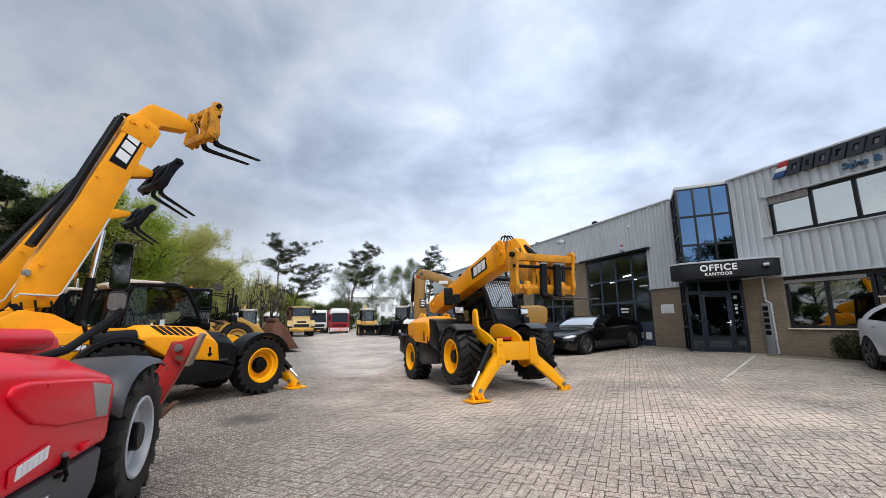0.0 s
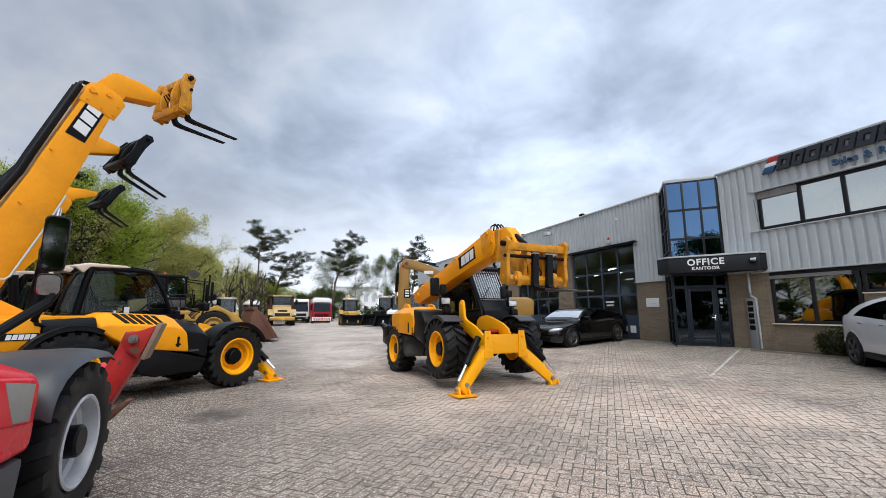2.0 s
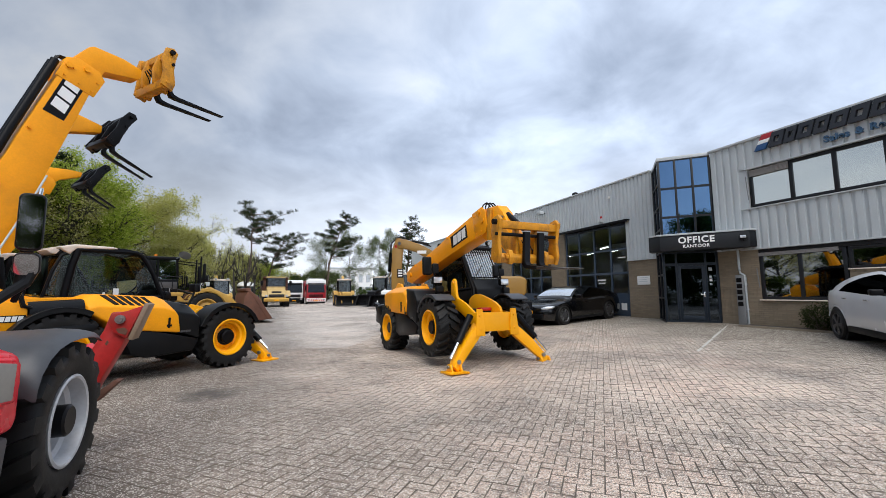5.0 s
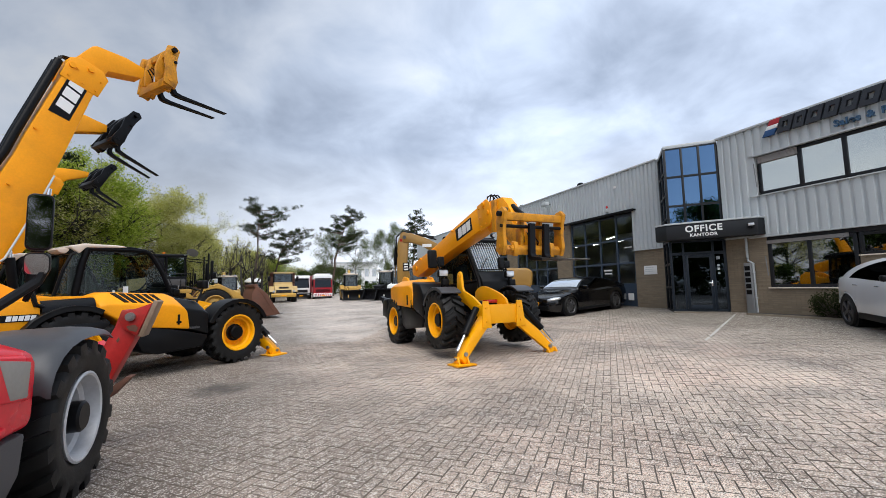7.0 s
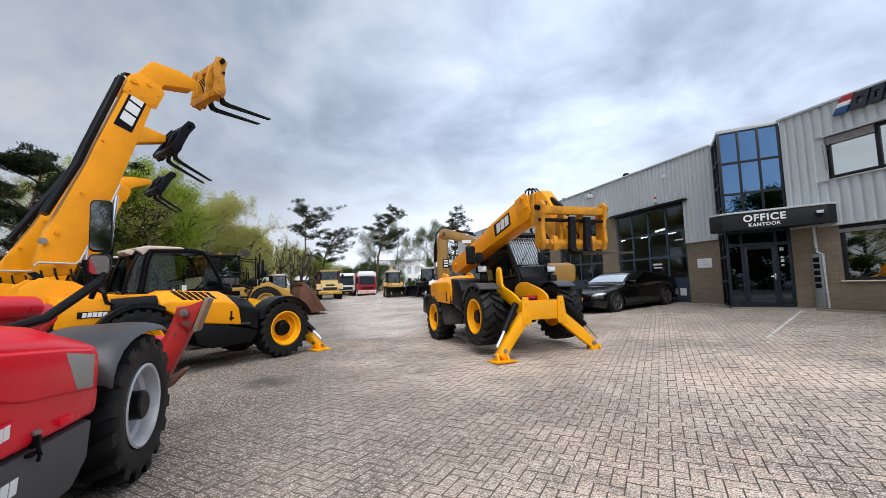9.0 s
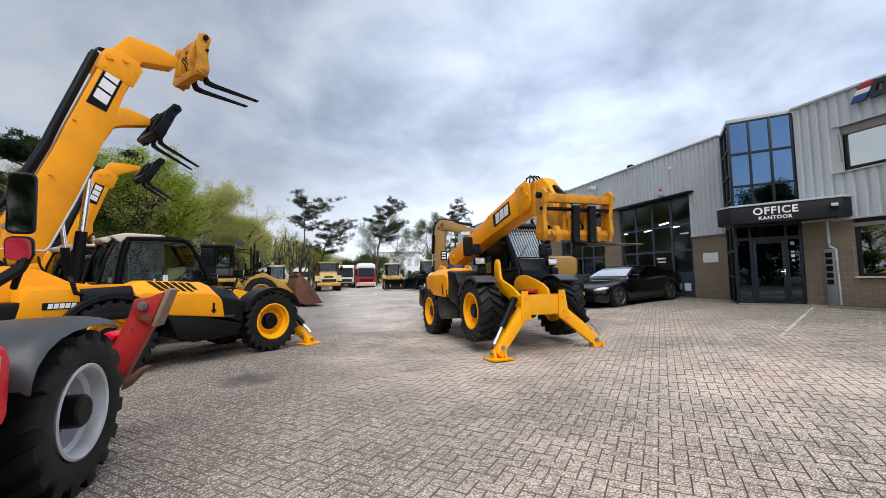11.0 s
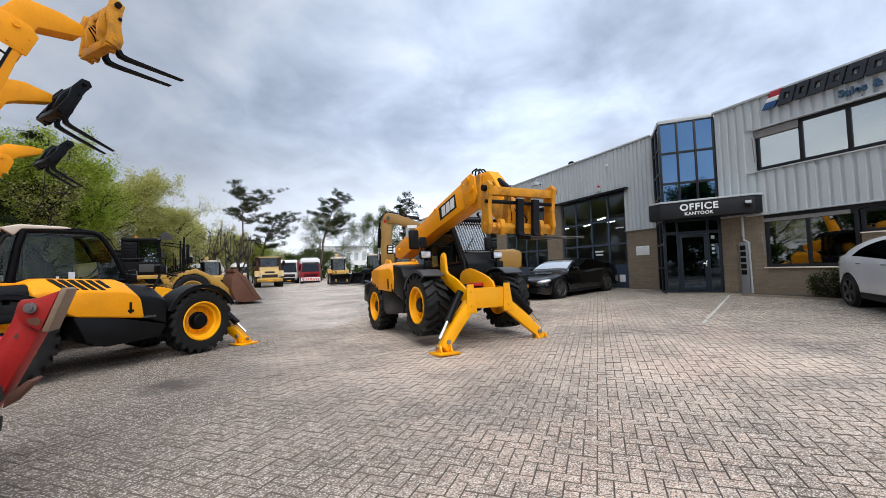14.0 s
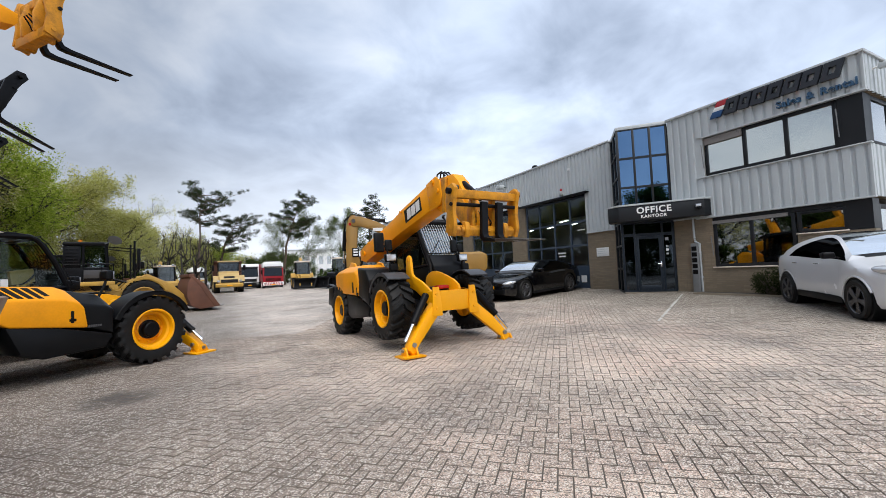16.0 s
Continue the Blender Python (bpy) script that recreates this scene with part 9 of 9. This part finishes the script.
# window stays on the open top casements
for y, z, ln in ((8.70, 4.42, 0.75), (8.60, 1.62, 0.60), (5.42, 4.42, 0.70)):
    stay = part("window_stay", rod(bm_new(), (FX - 0.03, y, z), (FX - 0.10, y, z + ln), 0.013, n=8), PANEL_GREY)
    tagged(stay, "thin grey awning stay beside the window", "stay", "window stays")

# white painted parking lines on the pavers
PAINT = mat("worn_line_paint", (0.46, 0.45, 0.42), 0.75, vary=0.2, scale=8, grain=60, bump=0.1, dirt=0.95, dirt_color=(0.34, 0.31, 0.28))
for k, (xa, ya, xb, yb) in enumerate(((14.05, 9.30, 9.2, 6.78), (13.3, 5.3, 10.6, 3.2))):
    d = Vector((xb - xa, yb - ya, 0)); L = d.length; d.normalize(); s = Vector((-d.y, d.x, 0)) * 0.030
    bm = bm_new(); nseg = 46; prev = None; rl = random.Random(3 + k)
    for i in range(nseg + 1):
        p = Vector((xa, ya, 0)) + d * L * i / nseg
        a, c = p + s, p - s
        a, c = a + s * rl.uniform(-0.3, 0.2), c - s * rl.uniform(-0.3, 0.2)
        cur = [bm.verts.new((q.x, q.y, ground_z(q.x) + 0.006)) for q in (a, c)]
        if prev and rl.random() > (0.14 if k == 0 else 0.5):
            bm.faces.new((prev[0], cur[0], cur[1], prev[1]))
        prev = cur
    tagged(part("parking_line", bm, PAINT, angle=None), "worn white parking line on the pavers", "marking", kind="structure")

# planting strip and kerb below the office windows
SOIL = mat("dark_soil", (0.05, 0.042, 0.034), 0.95, vary=0.35, scale=6, grain=60, bump=0.3)
kb = bm_new()
prism(kb, [(14.08, 8.98), (14.16, 8.98), (14.10, 5.2), (14.02, 5.2)], ground_z(14.1) - 0.1, ground_z(14.1) + 0.055, 0.012, axis="z")
tagged(part("kerb", kb, MATS["wall_mortar"]), "low concrete kerb of the planting strip", "kerb", kind="structure")
so = bm_new()
prism(so, [(14.16, 8.98), (WB, 8.98), (WB, 5.2), (14.10, 5.2)], ground_z(14.3) - 0.1, ground_z(14.3) + 0.04, axis="z")
tagged(part("planting_strip", so, SOIL, angle=None), "dark soil strip along the office wall", "soil", kind="structure")

# ---- yard pavers in herringbone, laid at 45 degrees to the facade ----
PL, PW = 0.21, 0.105
ang = radians(90 - 43.5)
ca, sa = math.cos(ang), math.sin(ang)


bed = bm_new()
bx = [PAVED[0] + 0.05 + (PAVED[1] - PAVED[0] - 0.10) * k / 44 for k in range(45)]
bl = [bed.verts.new((x, PAVED[2] + 0.05, ground_z(x) - 0.008)) for x in bx]
bh_ = [bed.verts.new((x, PAVED[3] - 0.05, ground_z(x) - 0.008)) for x in bx]
for k in range(44):
    bed.faces.new((bl[k], bl[k + 1], bh_[k + 1], bh_[k]))
tagged(part("joint_bed", bed, JOINT, angle=None), "dark sand bed between the pavers", "ground", kind="structure")



def smooth_yard(x, y):
    """The back of the yard is a worn, jointless surface."""
    return y > 12.6 + 0.25 * math.sin(x * 1.7) + max(0.0, x - 2.6) * 1.5 and x < 7.4


worn = bm_new()
wg = {}
for i in range(62):
    for j in range(50):
        cx, cy = PAVED[0] + 0.125 + 0.25 * i, 11.6 + 0.25 * j
        if not smooth_yard(cx, cy + 0.42) or cy + 0.125 > PAVED[3] - 0.05:
            continue
        q = []
        for du, dv in ((0, 0), (1, 0), (1, 1), (0, 1)):
            key = (i + du, j + dv)
            if key not in wg:
                wx, wy = PAVED[0] + 0.25 * key[0], 11.475 + 0.25 * key[1]
                wg[key] = worn.verts.new((wx, wy, ground_z(wx) - 0.0055))
            q.append(wg[key])
        worn.faces.new(q)
tagged(part("worn_surface", worn, YARD, angle=None), "smooth worn surface at the back of the yard", "ground", kind="structure")

rng_p = random.Random(4)
far_v, far_f = [], []
NEAR = (1.2, 4.4, 3.1, 5.6)
pv = []
for a in range(-230, 260):
    for b in range(-230, 260):
        k = (a - b) % 4
        if k == 0:
            cx, cy, vert = (a + 1.0) * PW, (b + 0.5) * PW, False
        elif k == 3:
            cx, cy, vert = (a + 0.5) * PW, (b + 1.0) * PW, True
        else:
            continue
        x, y = cx * ca - cy * sa, cx * sa + cy * ca
        if smooth_yard(x, y):
            continue
        if PAVED[0] + 0.12 < x < PAVED[1] - 0.12 and PAVED[2] + 0.12 < y < PAVED[3] - 0.12:
            pv.append((x, y, vert))


def paver_corners(x, y, vert):
    hl, hw = PL / 2 - 0.0021, PW / 2 - 0.0021
    if vert:
        hl, hw = hw, hl
    t = rng_p.uniform(-0.0025, 0.0025)
    tx, ty = rng_p.uniform(-0.012, 0.012), rng_p.uniform(-0.012, 0.012)
    out = []
    for inset, dz in ((0.0, -0.014), (0.0, -0.006), (0.0038, 0.0)):
        for sx, sy in ((-1, -1), (1, -1), (1, 1), (-1, 1)):
            u, v = sx * (hl - inset), sy * (hw - inset)
            px, py = x + u * ca - v * sa, y + u * sa + v * ca
            out.append((px, py, ground_z(px) + dz + t + u * tx + v * ty))
    return out


def paver_faces(o):
    f = [(o + 8, o + 9, o + 10, o + 11)]
    for r in (0, 4):
        for k in range(4):
            f.append((o + r + k, o + r + (k + 1) % 4, o + r + 4 + (k + 1) % 4, o + r + 4 + k))
    return f


n_near = 0
for x, y, vert in pv:
    c = paver_corners(x, y, vert)
    if NEAR[0] < x < NEAR[1] and NEAR[2] < y < NEAR[3] and n_near < 300:
        n_near += 1
        me = bpy.data.meshes.new("paver")
        me.from_pydata([(p[0] - x, p[1] - y, p[2]) for p in c], [], paver_faces(0))
        me.materials.append(PAVER)
        me.materials.append(PAVER_EDGE)
        me.polygons.foreach_set("material_index", [0] + [1] * 8)
        ob = new("paver", me)
        ob.parent = ground
        ob.location = (x, y, 0)
    else:
        o = len(far_v)
        far_v += c
        far_f += paver_faces(o)
pm = bpy.data.meshes.new("pavers")
pm.from_pydata(far_v, [], far_f)
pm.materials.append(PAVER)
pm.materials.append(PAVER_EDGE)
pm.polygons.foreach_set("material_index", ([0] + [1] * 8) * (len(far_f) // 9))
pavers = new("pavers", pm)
pavers.parent = ground
pavers["kind"] = "stuff"

# ---- facing bricks of the facade ----
rb = random.Random(9)
bv, bf = [], []
BLEN, BH_, JN = 0.235, 0.052, 0.010
for (y0, y1, z0, z1) in ((6.45, 8.6, 0.40, 1.235), (OFF_Y + 0.02, 6.45, 0.40, 2.07), (8.6, BAY_Y, 0.40, CLAD_B - 0.04), (SHED_Y, 13.72, 0.40, CLAD_B - 0.04), (17.86, 19.02, 0.40, 4.56), (23.2, 24.36, 0.40, 4.56), (28.54, 29.7, 0.4, 4.56)):
    z, row = z0, 0
    while z + BH_ < z1 + 0.02:
        y = y0 - (BLEN / 2 if row % 2 else 0.0)
        while y < y1:
            a, b = max(y, y0), min(y + BLEN - JN, y1)
            if b - a > 0.03:
                t = rb.uniform(0, 0.004)
                x0, x1 = WB - 0.012 - t, WB + 0.004
                zt = min(z + BH_, z1)
                o = len(bv)
                bv += [(x1, a, z), (x1, b, z), (x1, b, zt), (x1, a, zt), (x0, a + 0.002, z + 0.002), (x0, b - 0.002, z + 0.002), (x0, b - 0.002, zt - 0.002), (x0, a + 0.002, zt - 0.002)]
                bf += [(o + 4, o + 7, o + 6, o + 5)] + [(o + k, o + 4 + k, o + 4 + (k + 1) % 4, o + (k + 1) % 4) for k in range(4)]
            y += BLEN
        z += BH_ + JN
        row += 1
bme = bpy.data.meshes.new("facing_bricks")
bme.from_pydata(bv, [], bf)
bme.materials.append(BRICK_ST)
fb = new("facing_bricks", bme)
fb.parent = wall_west
fb["kind"] = "stuff"
